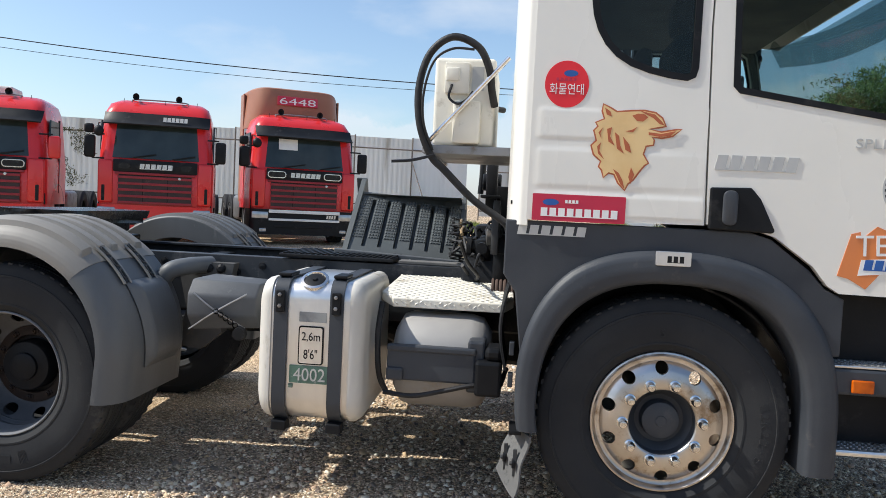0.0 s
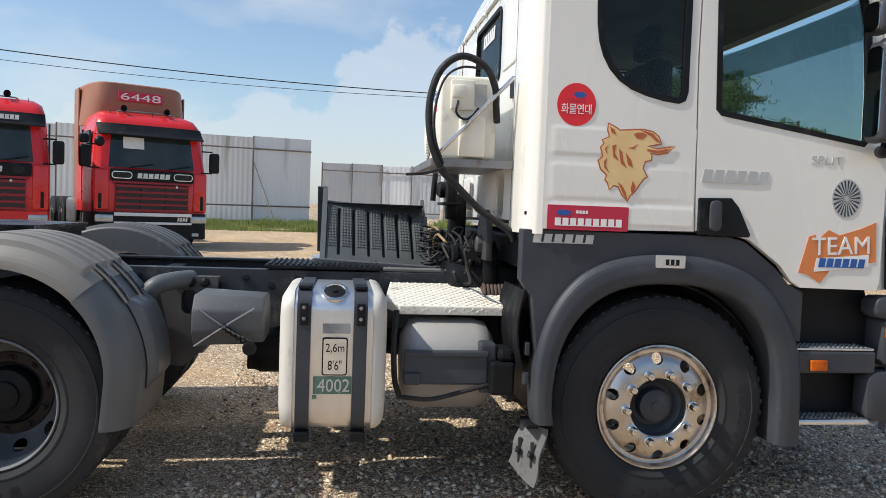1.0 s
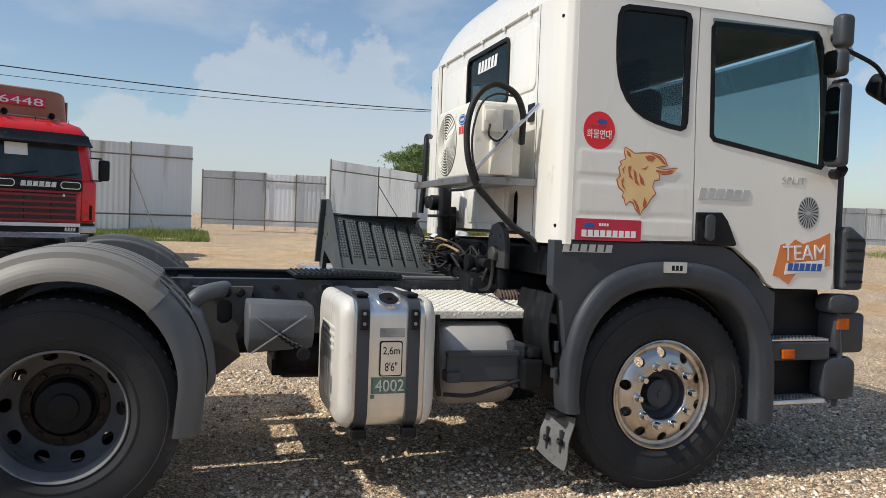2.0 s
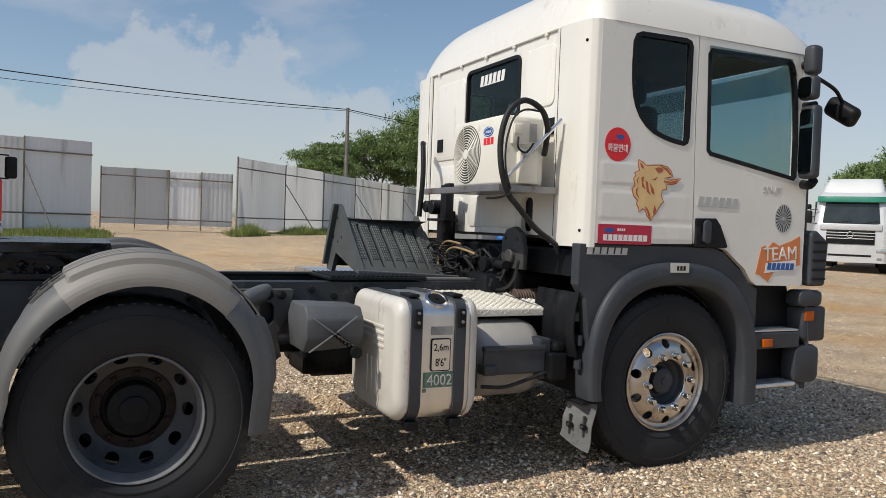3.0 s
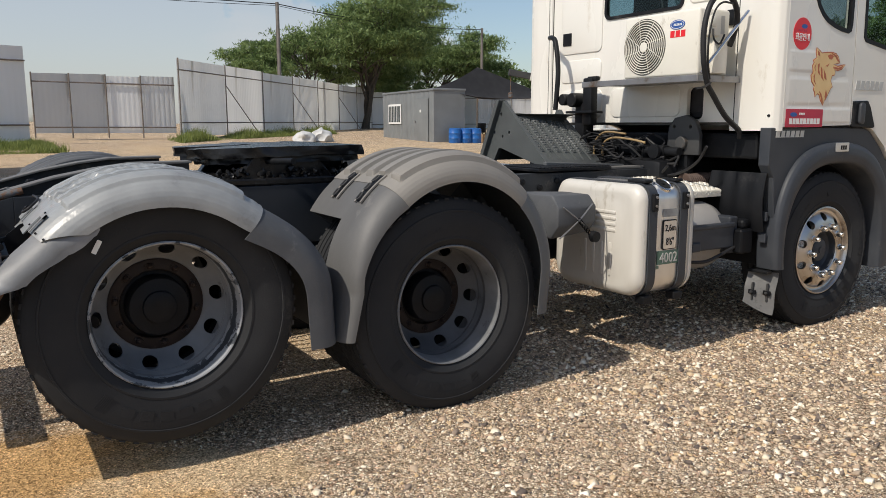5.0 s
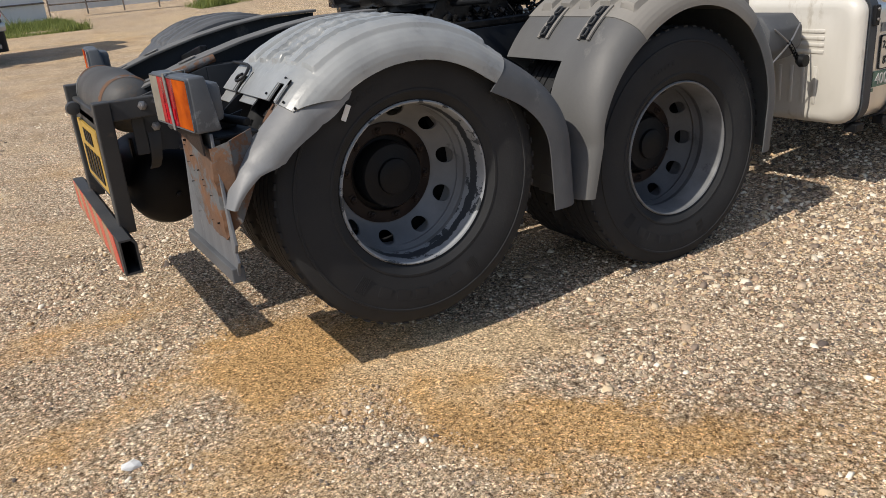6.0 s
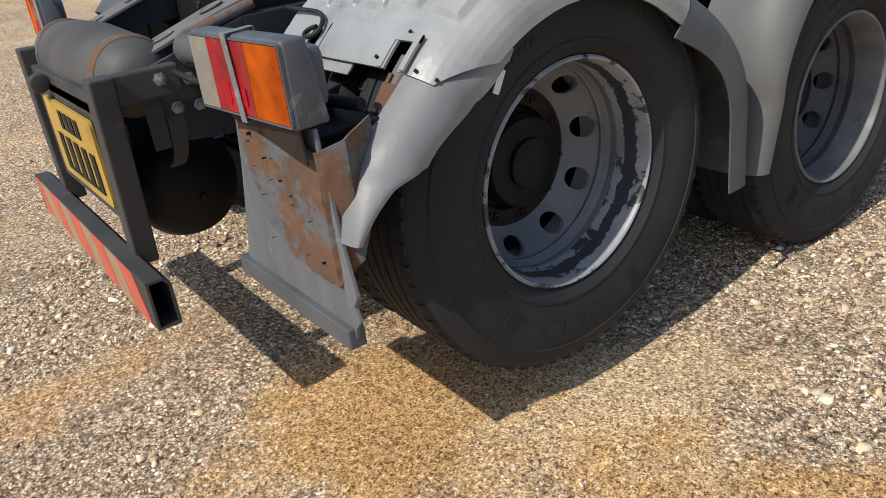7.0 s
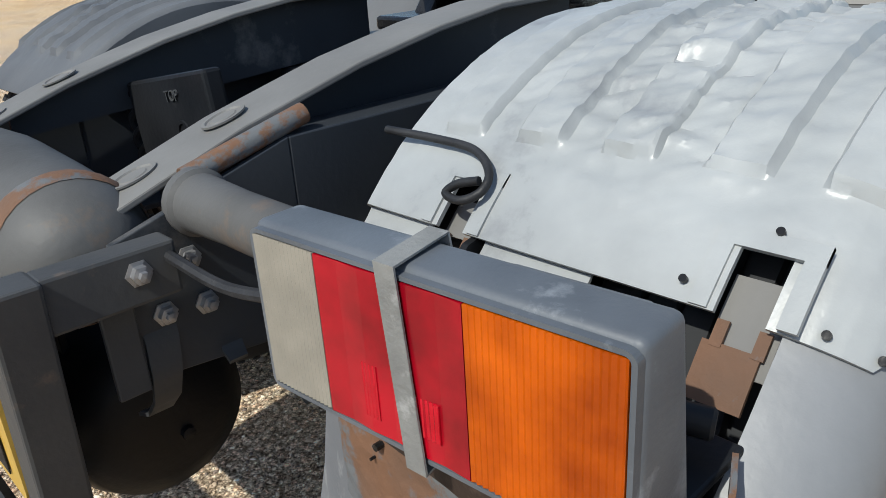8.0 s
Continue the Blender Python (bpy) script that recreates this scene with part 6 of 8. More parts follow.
def roof(u, v):
    x = -0.712 + 1.924 * u
    back = min(1.0, max(0.0, (-0.53 - x) / 0.19))
    y = (0.93 + 0.318 * math.sqrt(1 - back * back)) * (2 * v - 1)
    w = max(0.0, 1 - abs(2 * v - 1) ** 6) ** 0.5
    a = min(1.0, u * 1.93 / 0.30)
    b = max(0.0, (x - 0.45) / 0.762)
    s = (1 - (1 - a) ** 2.6) * max(0.0, 1 - b**4.2)
    return (x - 0.06 * (1 - s) * (x > 0.8), y, 2.652 + 0.375 * w * s)


part("roof", sheet(roof, 90, 60, 0.02), WHITE, truck, "domed white cab roof", smooth=50)
part("roof_hatch", bx(-0.35, 0.1, -0.2, 0.35, 3.02, 3.06, bev=0.02), BLACK, truck, smooth=40)
bm = pr(rounded(-0.695, 1.0, -1.236, 1.236, (0.22, 0.08, 0.08, 0.22)), "z", 2.644, 2.653)
part("roof_seam", bm, BLACK, truck)
for sg in (-1, 1):
    part("seam", bx(-0.714, -0.70, sg * 0.944 - 0.0035, sg * 0.944 + 0.0035, 1.40, 2.648), GREYSTEEL, truck, "narrow dark seam beside the corner panel")
    for x, y, z in ((-0.6965, 1.19, 2.53), (-0.6965, 1.19, 1.44)):
        part("plug", la([(0.0, -0.004), (0.008, -0.003), (0.010, 0.004)], 10, "x", at=(x, sg * y, z)), BLACK, truck)
for k in range(5):
    y = -0.78 + 0.39 * k
    part("gutter_clip", bx(-0.716, -0.70, y - 0.016, y + 0.016, 2.632, 2.650, bev=0.005), WHITE, truck, smooth=40)


def front_x(y):
    return 1.095 + 0.29 * (1 - min(1, abs(y) / 1.245) ** 6)


def front(z0, z1, lean, grow=0.0, n=40):
    def fn(u, v):
        y = -1.24 + 2.48 * v
        z = z0 + (z1 - z0) * u
        return (front_x(y) + grow - lean * u, y, z)
    return sheet(fn, 6, n, 0.02)


part("front_panel", front(1.12, 1.86, 0.05), WHITE, truck, "rounded white front panel", smooth=50)
w = part("windscreen", front(1.86, 2.62, 0.16, -0.05), DARKGLASS, truck, "curved windscreen", smooth=50)
w.visible_shadow = False
part("pillar", pr([(1.09, 1.78), (1.14, 1.80), (1.10, 2.2), (1.0, 2.66), (0.95, 2.645), (0.99, 2.58), (1.065, 2.15)], "y", S, S + 0.05, bev=0.008), WHITE, truck)
part("visor", front(2.52, 2.70, 0.10, 0.06), DARKGLASS, truck, smooth=50)
gr = part("corner_deflector", pr([(1.15, 1.12), (1.30, 1.12), (1.32, 1.42), (1.20, 1.50), (1.15, 1.48)], "y", -1.262, -1.14, holes=[], bev=0.02), GREY, truck, "dark slatted corner deflector")
for k in range(5):
    z = 1.17 + 0.062 * k
    part("slat", bx(1.165, 1.285, -1.275, -1.24, z - 0.008, z + 0.008, bev=0.004), BLACK, gr)
# interior
part("cab_floor", bx(-0.65, 1.2, -1.19, 1.19, 1.38, 1.42), CABIN, truck)
part("dashboard", bx(0.86, 1.26, -1.15, 1.15, 1.42, 1.86, bev=0.05), SEAT, truck, "dark dashboard")
part("headliner", bx(-0.65, 0.95, -1.18, 1.18, 2.60, 2.63), CABIN, truck)
for y in (-0.62, 0.62):
    bm = bx(0.12, 0.62, y - 0.25, y + 0.25, 1.56, 1.72, bev=0.05)
    box(bm, 0.02, 0.16, y - 0.24, y + 0.24, 1.66, 2.28, 0.06)
    box(bm, 0.04, 0.14, y - 0.13, y + 0.13, 2.30, 2.48, 0.04)
    box(bm, 0.2, 0.55, y - 0.18, y + 0.18, 1.42, 1.58, 0.02)
    part("seat", bm, SEAT, truck, "dark cloth cab seat", smooth=50)
bm = bmesh.new()
tube(bm, [(0.80 + 0.10 * math.cos(a), 0.62 + 0.22 * math.sin(a), 1.95 - 0.19 * math.cos(a)) for a in [2 * math.pi * k / 20 for k in range(21)]], 0.014, 8, 2)
part("steering_wheel", bm, BLACK, truck)
part("bunk", bx(-0.64, -0.12, -1.15, 1.15, 1.42, 1.74, bev=0.05), SEAT, truck)
part("door_visor", pr([(0.17, 2.60), (0.88, 2.605), (0.93, 2.50), (0.90, 2.505), (0.86, 2.555), (0.23, 2.545), (0.19, 2.50)], "y", S - 0.022, S - 0.006, bev=0.004), DARKGLASS, truck, "smoked wind deflector")

# door fittings and badges
h = part("handle_recess", pr([(0.125, 1.54), (0.29, 1.545), (0.33, 1.50), (0.395, 1.37), (0.385, 1.36), (0.125, 1.365)], "y", S - 0.014, S + 0.01, bev=0.008), BLACK, doors[0], "black door handle recess")
part("handle", pr(rounded(0.175, 0.235, 1.385, 1.53, 0.025), "y", S - 0.034, S - 0.012, bev=0.008), GREY, doors[0], "black door handle", smooth=40)
bm = bmesh.new()
bars(bm, 0.305, 1.645, 0.34, 0.062, 6, S - 0.0003, 0.2, 0.75, 0.004)
part("badge", bm, BADGEGREY, doors[0], "pale grey badge bars")
text("badge", "SPLIT", BADGEGREY, doors[0], pose(0.772, S - 0.002, 1.745, 90, 0, 0), 0.165, 0.04, "small pale grey badge")
part("disc_decal", pr(circle(0.885, 1.565, 0.078, 28, 0.095), "y", S - 0.002, S - 0.0002), BADGEGREY, doors[0], "silver-grey round decal")
bm = bmesh.new()
for k in range(22):
    a, b = 2 * math.pi * k / 22, 2 * math.pi * (k + 0.45) / 22
    prism(bm, [(0.885 + 0.012 * math.cos(a), 1.565 + 0.012 * math.sin(a)), (0.885 + 0.07 * math.cos(a), 1.565 + 0.088 * math.sin(a)), (0.885 + 0.07 * math.cos(b), 1.565 + 0.088 * math.sin(b))], "y", S - 0.0032, S - 0.002)
part("decal_rays", bm, GREY, doors[0])
bm = pr([(0.655, 1.20), (0.70, 1.375), (0.735, 1.385), (0.74, 1.355), (0.80, 1.41), (0.86, 1.385), (0.97, 1.42), (1.05, 1.455), (1.06, 1.26), (0.83, 1.225), (0.77, 1.15), (0.70, 1.19)], "y", S - 0.003, S + 0.002)
part("decal", bm, ORANGE, doors[0], "orange flash decal")
part("decal", pr([(0.735, 1.205), (1.02, 1.235), (1.02, 1.295), (0.745, 1.27)], "y", S - 0.0045, S - 0.003), INK, doors[0])
bm = bmesh.new()
bars(bm, 0.88, 1.25, 0.25, 0.044, 6, S - 0.0045, 0.15, 0.78, 0.0015)
part("decal", bm, BLUE, doors[0], "blue word bars")
text("decal", "TEAM", INK, doors[0], pose(0.87, S - 0.0045, 1.335, 90, -3, 0), 0.30, 0.085, "white word on the flash")
rs = part("round_sticker", pr(circle(-0.49, 1.945, 0.092, 36, 0.098), "y", S - 0.0025, S + 0.001), RED, truck, "round red sticker with white lettering")
text("marking", "화물연대", INK, rs, pose(-0.49, S - 0.003, 1.925, 90, 0, 0), 0.142, 0.046)
bm = bmesh.new()
bars(bm, -0.49, 1.965, 0.09, 0.012, 5, S - 0.0025, 0, 0.6, 0.001)
part("marking", bm, CRIMSON, rs)
part("marking", pr(circle(-0.475, 1.99, 0.03, 12, 0.014), "y", S - 0.0035, S - 0.0025), BLUE, rs)
bs = part("banner_sticker", pr(rounded(-0.607, -0.217, 1.368, 1.482, 0.004), "y", S - 0.0058, S - 0.0037), CRIMSON, truck, "crimson banner sticker with white word bars")
bm = bmesh.new()
bars(bm, -0.405, 1.405, 0.33, 0.036, 9, S - 0.0058, 0, 0.75, 0.0015)
bars(bm, -0.44, 1.452, 0.06, 0.014, 4, S - 0.0058, 0, 0.7, 0.0015)
part("marking", bm, INK, bs)
part("marking", pr(circle(-0.53, 1.447, 0.035, 12, 0.014), "y", S - 0.0072, S - 0.0058), BLUE, bs)
# beast-head decal in plain flat shapes
HEAD = [(-0.334, 1.868), (-0.300, 1.852), (-0.276, 1.838), (-0.216, 1.844), (-0.163, 1.847), (-0.117, 1.839), (-0.088, 1.818), (-0.071, 1.783), (-0.10, 1.777), (-0.140, 1.770), (-0.09, 1.760), (-0.030, 1.772), (-0.006, 1.774), (-0.043, 1.743), (-0.085, 1.734), (-0.125, 1.737),
        (-0.116, 1.725), (-0.118, 1.704), (-0.148, 1.698), (-0.157, 1.665), (-0.134, 1.628), (-0.150, 1.617), (-0.170, 1.590), (-0.192, 1.556), (-0.213, 1.538), (-0.226, 1.510), (-0.256, 1.540), (-0.274, 1.575), (-0.296, 1.580), (-0.317, 1.560), (-0.326, 1.590), (-0.340, 1.606), (-0.332, 1.628),
        (-0.364, 1.655), (-0.376, 1.694), (-0.355, 1.714), (-0.368, 1.756), (-0.352, 1.774), (-0.362, 1.790), (-0.327, 1.806), (-0.338, 1.838)]
hd = part("head_decal", pr(swell(HEAD, 0.003), "y", S - 0.0052, S - 0.0037), COPPER, truck, "gold and rust-red beast head decal")
part("head_shape", pr(swell(HEAD, -0.004), "y", S - 0.0064, S - 0.0052), GOLD, hd)
for a in (((-0.327, 1.852), (-0.304, 1.838), (-0.296, 1.816), (-0.318, 1.824)), ((-0.213, 1.823), (-0.190, 1.832), (-0.165, 1.831), (-0.147, 1.819), (-0.167, 1.800), (-0.193, 1.802)), ((-0.185, 1.845), (-0.120, 1.831), (-0.092, 1.804), (-0.076, 1.786), (-0.100, 1.793), (-0.126, 1.816)),
          ((-0.142, 1.757), (-0.089, 1.752), (-0.030, 1.766), (-0.050, 1.745), (-0.095, 1.739), (-0.141, 1.746)), ((-0.313, 1.764), (-0.293, 1.772), (-0.299, 1.734), (-0.278, 1.696), (-0.305, 1.712)), ((-0.280, 1.752), (-0.262, 1.737), (-0.255, 1.697), (-0.238, 1.664), (-0.268, 1.684)),
          ((-0.246, 1.735), (-0.218, 1.703), (-0.208, 1.668), (-0.233, 1.680)), ((-0.279, 1.598), (-0.262, 1.568), (-0.245, 1.535), (-0.227, 1.517), (-0.237, 1.552), (-0.255, 1.583)), ((-0.205, 1.608), (-0.190, 1.578), (-0.204, 1.538), (-0.214, 1.567)), ((-0.236, 1.757), (-0.211, 1.764), (-0.189, 1.777), (-0.206, 1.754)),
          ((-0.350, 1.690), (-0.335, 1.708), (-0.340, 1.672), (-0.318, 1.636), (-0.345, 1.660)), ((-0.330, 1.770), (-0.340, 1.745), (-0.334, 1.722), (-0.348, 1.748))):
    part("head_line", pr(a, "y", S - 0.0076, S - 0.0064), COPPER, hd)

# lower body: arch, side panel, steps, bumper
ang = [radians(168 - 138 * k / 18) for k in range(19)]
LOW = [(-0.715, 1.365), (-0.715, 1.13), (-0.66, 1.05)] + [(0.66 * math.cos(a), 0.525 + 0.66 * math.sin(a)) for a in ang if math.sin(a) > 0.3] + [(0.70, 0.86), (0.70, 1.10), (0.62, 1.14), (0.55, 1.215), (0.39, 1.335), (0.30, 1.362)]
low = part("side_panel", pr(LOW, "y", -1.228, -1.15, bev=0.006), GREY, truck, "dark grey plastic side panel")
bm = bmesh.new()
bars(bm, -0.515, 1.325, 0.30, 0.042, 6, -1.2285, 0.15, 0.74, 0.003)
part("badge", bm, BADGEGREY, low, "silver badge bars")
ARCH = [(0.60, -1.0), (0.60, -1.25), (0.612, -1.268), (0.66, -1.276), (0.715, -1.27), (0.738, -1.25), (0.742, -1.20), (0.735, -1.12)]


def arch(u, v):
    q = v * (len(ARCH) - 1)
    k = min(int(q), len(ARCH) - 2)
    f = q - k
    r, y = (ARCH[k][i] + f * (ARCH[k + 1][i] - ARCH[k][i]) for i in (0, 1))
    leg, arc = 0.17, math.pi
    s = -leg + u * (arc + leg + 0.07)
    a = min(arc, max(0.0, s))
    c, w = math.cos(a), math.sin(a)
    slim = 0.30 * min(1.0, max(0.0, (s - 2.2) / 0.9))
    r = r - slim * max(0.0, r - 0.60)
    q = r / (abs(c) ** 2.5 + abs(w) ** 2.5) ** 0.4
    x = q * c * (0.91 if c < 0 else 0.955)
    z = 0.525 + q * w
    if s < 0:
        z += s
    elif s > arc:
        z -= s - arc
        x += 0.012 * (s - arc) / 0.07
    return (x, y, z)


both("wheel_arch", lambda: sheet(arch, 64, 21, 0.008), GREY, truck, "dark grey rounded wheel arch", smooth=50)
both("arch_liner", lambda: sheet(lambda u, v: (0.605 * math.cos(math.pi * (1.06 * u - 0.03)), -1.1 + 0.5 * v, 0.525 + 0.605 * math.sin(math.pi * (1.06 * u - 0.03))), 40, 6, 0.01), BLACK, truck, smooth=50)
both("mudguard", lambda: sheet(lambda u, v: (-0.69 - 0.03 * math.sin(math.pi * u) + 0.004 * math.cos(22 * v), -1.20 + 0.42 * v, 0.70 + 0.38 * u), 14, 40, 0.008), BLACK, truck, "ridged dark mudguard behind the front wheel", smooth=60)
tag = part("arch_tag", pr(rounded(-0.085, 0.06, 1.205, 1.265, 0.006), "y", -1.284, -1.274, bev=0.002), BRUSHED, truck, "small metal badge on the arch")
bm = bmesh.new()
bars(bm, 0.0, 1.232, 0.075, 0.028, 3, -1.2845, 0, 0.7, 0.001)
part("marking", bm, BLACK, tag)
mf = part("front_mud_flap", sheet(lambda u, v: (-0.565 - 0.085 * v - 0.055 * (1 - u) + 0.006 * math.sin(9 * u), -1.248 + 0.168 * v - 0.012 * (1 - u), 0.155 + 0.075 * v ** 1.5 * (1 - u) + 0.275 * u), 10, 12, 0.008), CHALK, truck, "worn chalky grey front mud flap with hinges", smooth=50)
for v in (0.22, 0.70):
    y = -1.252 + 0.168 * v
    x = -0.604 - 0.085 * v
    hg = part("hinge", bx(x - 0.012, x + 0.004, y - 0.026, y + 0.026, 0.282, 0.312, bev=0.004), BLACK, mf)
    part("hinge_bolt", la([(0.0, -0.011), (0.009, -0.010), (0.011, 0.0)], 8, "x", at=(x - 0.011, y, 0.297)), GREYSTEEL, hg)
    part("hinge_leaf", bx(x - 0.008, x + 0.010, y - 0.006, y + 0.006, 0.24, 0.36, bev=0.002), GREYSTEEL, mf)
part("flap_bar", bx(-0.655, -0.60, -1.225, -1.07, 0.425, 0.445, bev=0.004), BLACK, mf)
for z in (0.66, 0.80):
    part("latch", bx(-0.672, -0.650, -1.205, -1.155, z - 0.03, z + 0.03, bev=0.004), GREY, truck, "square clip behind the wheel arch")
st = part("step_well", pr([(0.66, 0.42), (0.66, 1.12), (1.12, 1.12), (1.16, 1.0), (1.16, 0.5), (1.08, 0.42)], "y", -1.10, -1.0, bev=0.01), BLACK, truck, "black step well under the door")
bm = bx(0.665, 1.10, -1.245, -1.0, 0.705, 0.815, bev=0.012)
us = part("upper_step", bm, GREY, truck, "grey upper step with metal tread")
part("tread", bx(0.67, 1.09, -1.24, -1.02, 0.818, 0.83, bev=0.004), BRUSHED, us)
part("marker_lamp", bx(0.745, 0.835, -1.26, -1.243, 0.718, 0.772, bev=0.006), LENSORANGE, us, "orange side marker")
ls = part("lower_step", bx(0.66, 1.09, -1.24, -1.04, 0.445, 0.475, bev=0.012), BRUSHED, truck, "metal lower step")
bm = bmesh.new()
for i in range(16):
    for j in range(6):
        cx, cy = 0.69 + i * 0.025, -1.21 + j * 0.03
        for z in (0.8305, 0.4755):
            cyl(bm, (cx, cy, z - 0.002), (cx, cy, z + 0.0035), 0.0065, 6)
tagged(part("studs", bm, STEEL, ls), kind="stuff")


def bumper(u, v):
    y = -1.24 + 2.48 * v
    b = 1 - min(1, abs(y) / 1.24) ** 5
    z = 0.42 + 0.58 * u
    return (1.17 + 0.30 * b + 0.025 * math.sin(math.pi * min(1, u * 1.2)), y, z)


part("bumper", sheet(bumper, 10, 40, 0.03), GREY, truck, "dark grey bumper", smooth=50)
both("bumper_end", lambda: pr(rounded(1.06, 1.30, 0.46, 0.72, 0.06), "y", -1.25, -1.12, bev=0.03), GREY, truck, smooth=40)
both("bumper_end", lambda: pr(rounded(1.08, 1.30, 0.98, 1.09, 0.04), "y", -1.25, -1.12, bev=0.02), GREY, truck, smooth=40)
for hl in both("head_lamp", lambda: pr(rounded(1.14, 1.36, 0.74, 0.98, 0.03), "y", -1.235, -1.0, bev=0.02), GREY, truck, "corner head lamp", smooth=40):
    sg = 1 if hl.data.vertices[0].co.y > 0 else -1
    part("indicator", bx(1.15, 1.24, sg * 1.22, sg * 1.239, 0.88, 0.95, bev=0.006), LENSORANGE, hl, "orange indicator")

# mirrors
def mirror(name, x, y, z, w, d, hgt, par, lab):
    m = part(name, bx(x - d, x + d, y - w, y + w, z - hgt, z + hgt, bev=min(d, w) * 0.7, seg=4), GREY, par, lab, smooth=50)
    if name != "kerb_mirror":
        part("mirror_glass", pr(rounded(y - w * 0.8, y + w * 0.8, z - hgt * 0.88, z + hgt * 0.88, 0.03), "x", x - d - 0.003, x - d + 0.004), MIRROR, m)
    return m


for sg in (-1, 1):
    mirror("main_mirror", 0.93, sg * 1.385, 2.06, 0.062, 0.042, 0.235, truck, "tall black door mirror")
    mirror("wide_mirror", 0.90, sg * 1.385, 2.40, 0.062, 0.042, 0.075, truck, "small black wide-angle mirror")
    mirror("kerb_mirror", 0.99, sg * 1.33, 2.60, 0.045, 0.05, 0.095, truck, "black kerb mirror")
    for pts, r in (([(1.05, sg * 1.24, 1.80), (1.0, sg * 1.34, 1.79), (0.98, sg * 1.385, 1.82)], 0.03), ([(1.03, sg * 1.24, 2.32), (0.99, sg * 1.36, 2.31)], 0.022), ([(1.0, sg * 1.24, 2.58), (1.02, sg * 1.30, 2.58)], 0.026)):
        bm = bmesh.new()
        tube(bm, pts, r, 10)
        part("mirror_arm", bm, BLACK, truck, smooth=50)
bm = bmesh.new()
tube(bm, [(1.05, -1.28, 2.52), (1.30, -1.25, 2.46), (1.42, -1.22, 2.40)], 0.013, 8)
part("mirror_arm", bm, BLACK, truck)
part("front_mirror", bx(1.40, 1.50, -1.34, -1.08, 2.26, 2.40, bev=0.045, seg=4, m=Matrix.Translation((1.45, -1.2, 2.33)) @ Matrix.Rotation(radians(32), 4, "X") @ Matrix.Translation((-1.45, 1.2, -2.33))), BLACK, truck, "black front view mirror", smooth=50)

# behind the cab: brackets, hoses and the air intake
bm = bx(-0.78, -0.70, -0.64, -0.54, 1.03, 1.20, bev=0.025)
prism(bm, [(-0.68, 1.18), (-0.52, 1.18), (-0.53, 1.25), (-0.56, 1.28), (-0.62, 1.28), (-0.66, 1.25)], "x", -0.78, -0.715, bev=0.01)
cyl(bm, (-0.81, -0.59, 1.22), (-0.70, -0.59, 1.22), 0.030, 14, bev=0.005)
part("cab_mount", bm, BLACK, truck, smooth=40)
bm = bx(-0.83, -0.72, 0.36, 0.47, 1.05, 1.55, bev=0.012)
box(bm, -0.87, -0.80, 0.24, 0.34, 1.38, 1.74, 0.012)
box(bm, -0.90, -0.78, 0.20, 0.50, 1.47, 1.49, 0.004)
cyl(bm, (-0.90, 0.44, 1.575), (-0.78, 0.44, 1.575), 0.055, 20, bev=0.006)
cyl(bm, (-0.90, 0.55, 1.58), (-0.80, 0.55, 1.58), 0.045, 20, bev=0.006)
box(bm, -0.86, -0.82, 0.20, 0.30, 1.72, 1.75, 0.006)
part("cab_mount", bm, BLACK, truck, "black cab suspension tower", smooth=40)
bm = pr([(-0.74, 1.18), (-0.46, 1.18), (-0.47, 1.36), (-0.52, 1.43), (-0.62, 1.45), (-0.70, 1.41), (-0.74, 1.32)], "x", -0.79, -0.755, holes=[circle(-0.52, 1.37, 0.012, 8), circle(-0.66, 1.37, 0.012, 8)], bev=0.004)
cyl(bm, (-0.82, -0.60, 1.26), (-0.74, -0.60, 1.26), 0.045, 16, bev=0.006)
part("mount_plate", bm, GREYSTEEL, truck, "rounded dark grey mounting plate", smooth=40)
bm = bmesh.new()
cyl(bm, (-0.84, -0.62, 1.20), (-0.84, 0.36, 1.20), 0.030, 16)
for y, r in ((-0.46, 0.05), (-0.28, 0.034), (-0.05, 0.04), (0.16, 0.034)):
    box(bm, -0.88, -0.80, y - 0.045, y + 0.045, 1.13, 1.24, 0.012)
    lathe(bm, [(0.0, -0.93), (r, -0.925), (r, -0.90), (r * 0.7, -0.895), (r * 0.7, -0.86)], 16, "x", at=(0, y, 1.20))
part("cab_latch_bar", bm, BLACK, truck, "greasy lock bar behind the cab", smooth=40)
part("cab_floor", bx(-0.66, 1.10, -1.10, 1.10, 1.16, 1.33, bev=0.02), BLACK, truck, "black underside of the cab")
for y0, y1 in ((-0.36, -0.12), (0.02, 0.20)):
    part("valve", bx(-0.89, -0.78, y0, y1, 1.06, 1.12, bev=0.012), GREYSTEEL, truck, "dark valve body", smooth=40)
part("engine_cover", bx(-0.95, 0.95, -0.55, 0.55, 0.75, 1.15, bev=0.06), BLACK, truck, smooth=40)
part("gearbox", la([(0.0, -1.5), (0.12, -1.48), (0.2, -1.3), (0.24, -0.9), (0.28, -0.4), (0.0, -0.4)], 20, "x", at=(0, 0, 0.75)), BLACK, truck)
rng = random.Random(5)
bm = bmesh.new()
for k in range(30):
    y = -0.62 + 1.05 * rng.random()
    p = Vector((-0.98 + 0.2 * rng.random(), y, 1.04 + 0.24 * rng.random()))
    pts = [p]
    for _ in range(4):
        p = p + Vector((0.12 * (rng.random() - 0.5), 0.36 * (rng.random() - 0.5), 0.22 * (rng.random() - 0.5)))
        p.z = max(1.0, min(1.32, p.z))
        p.x = max(-1.05, min(-0.76, p.x))
        pts.append(p)
    tube(bm, pts, 0.0045 + 0.006 * rng.random(), 7, 5)
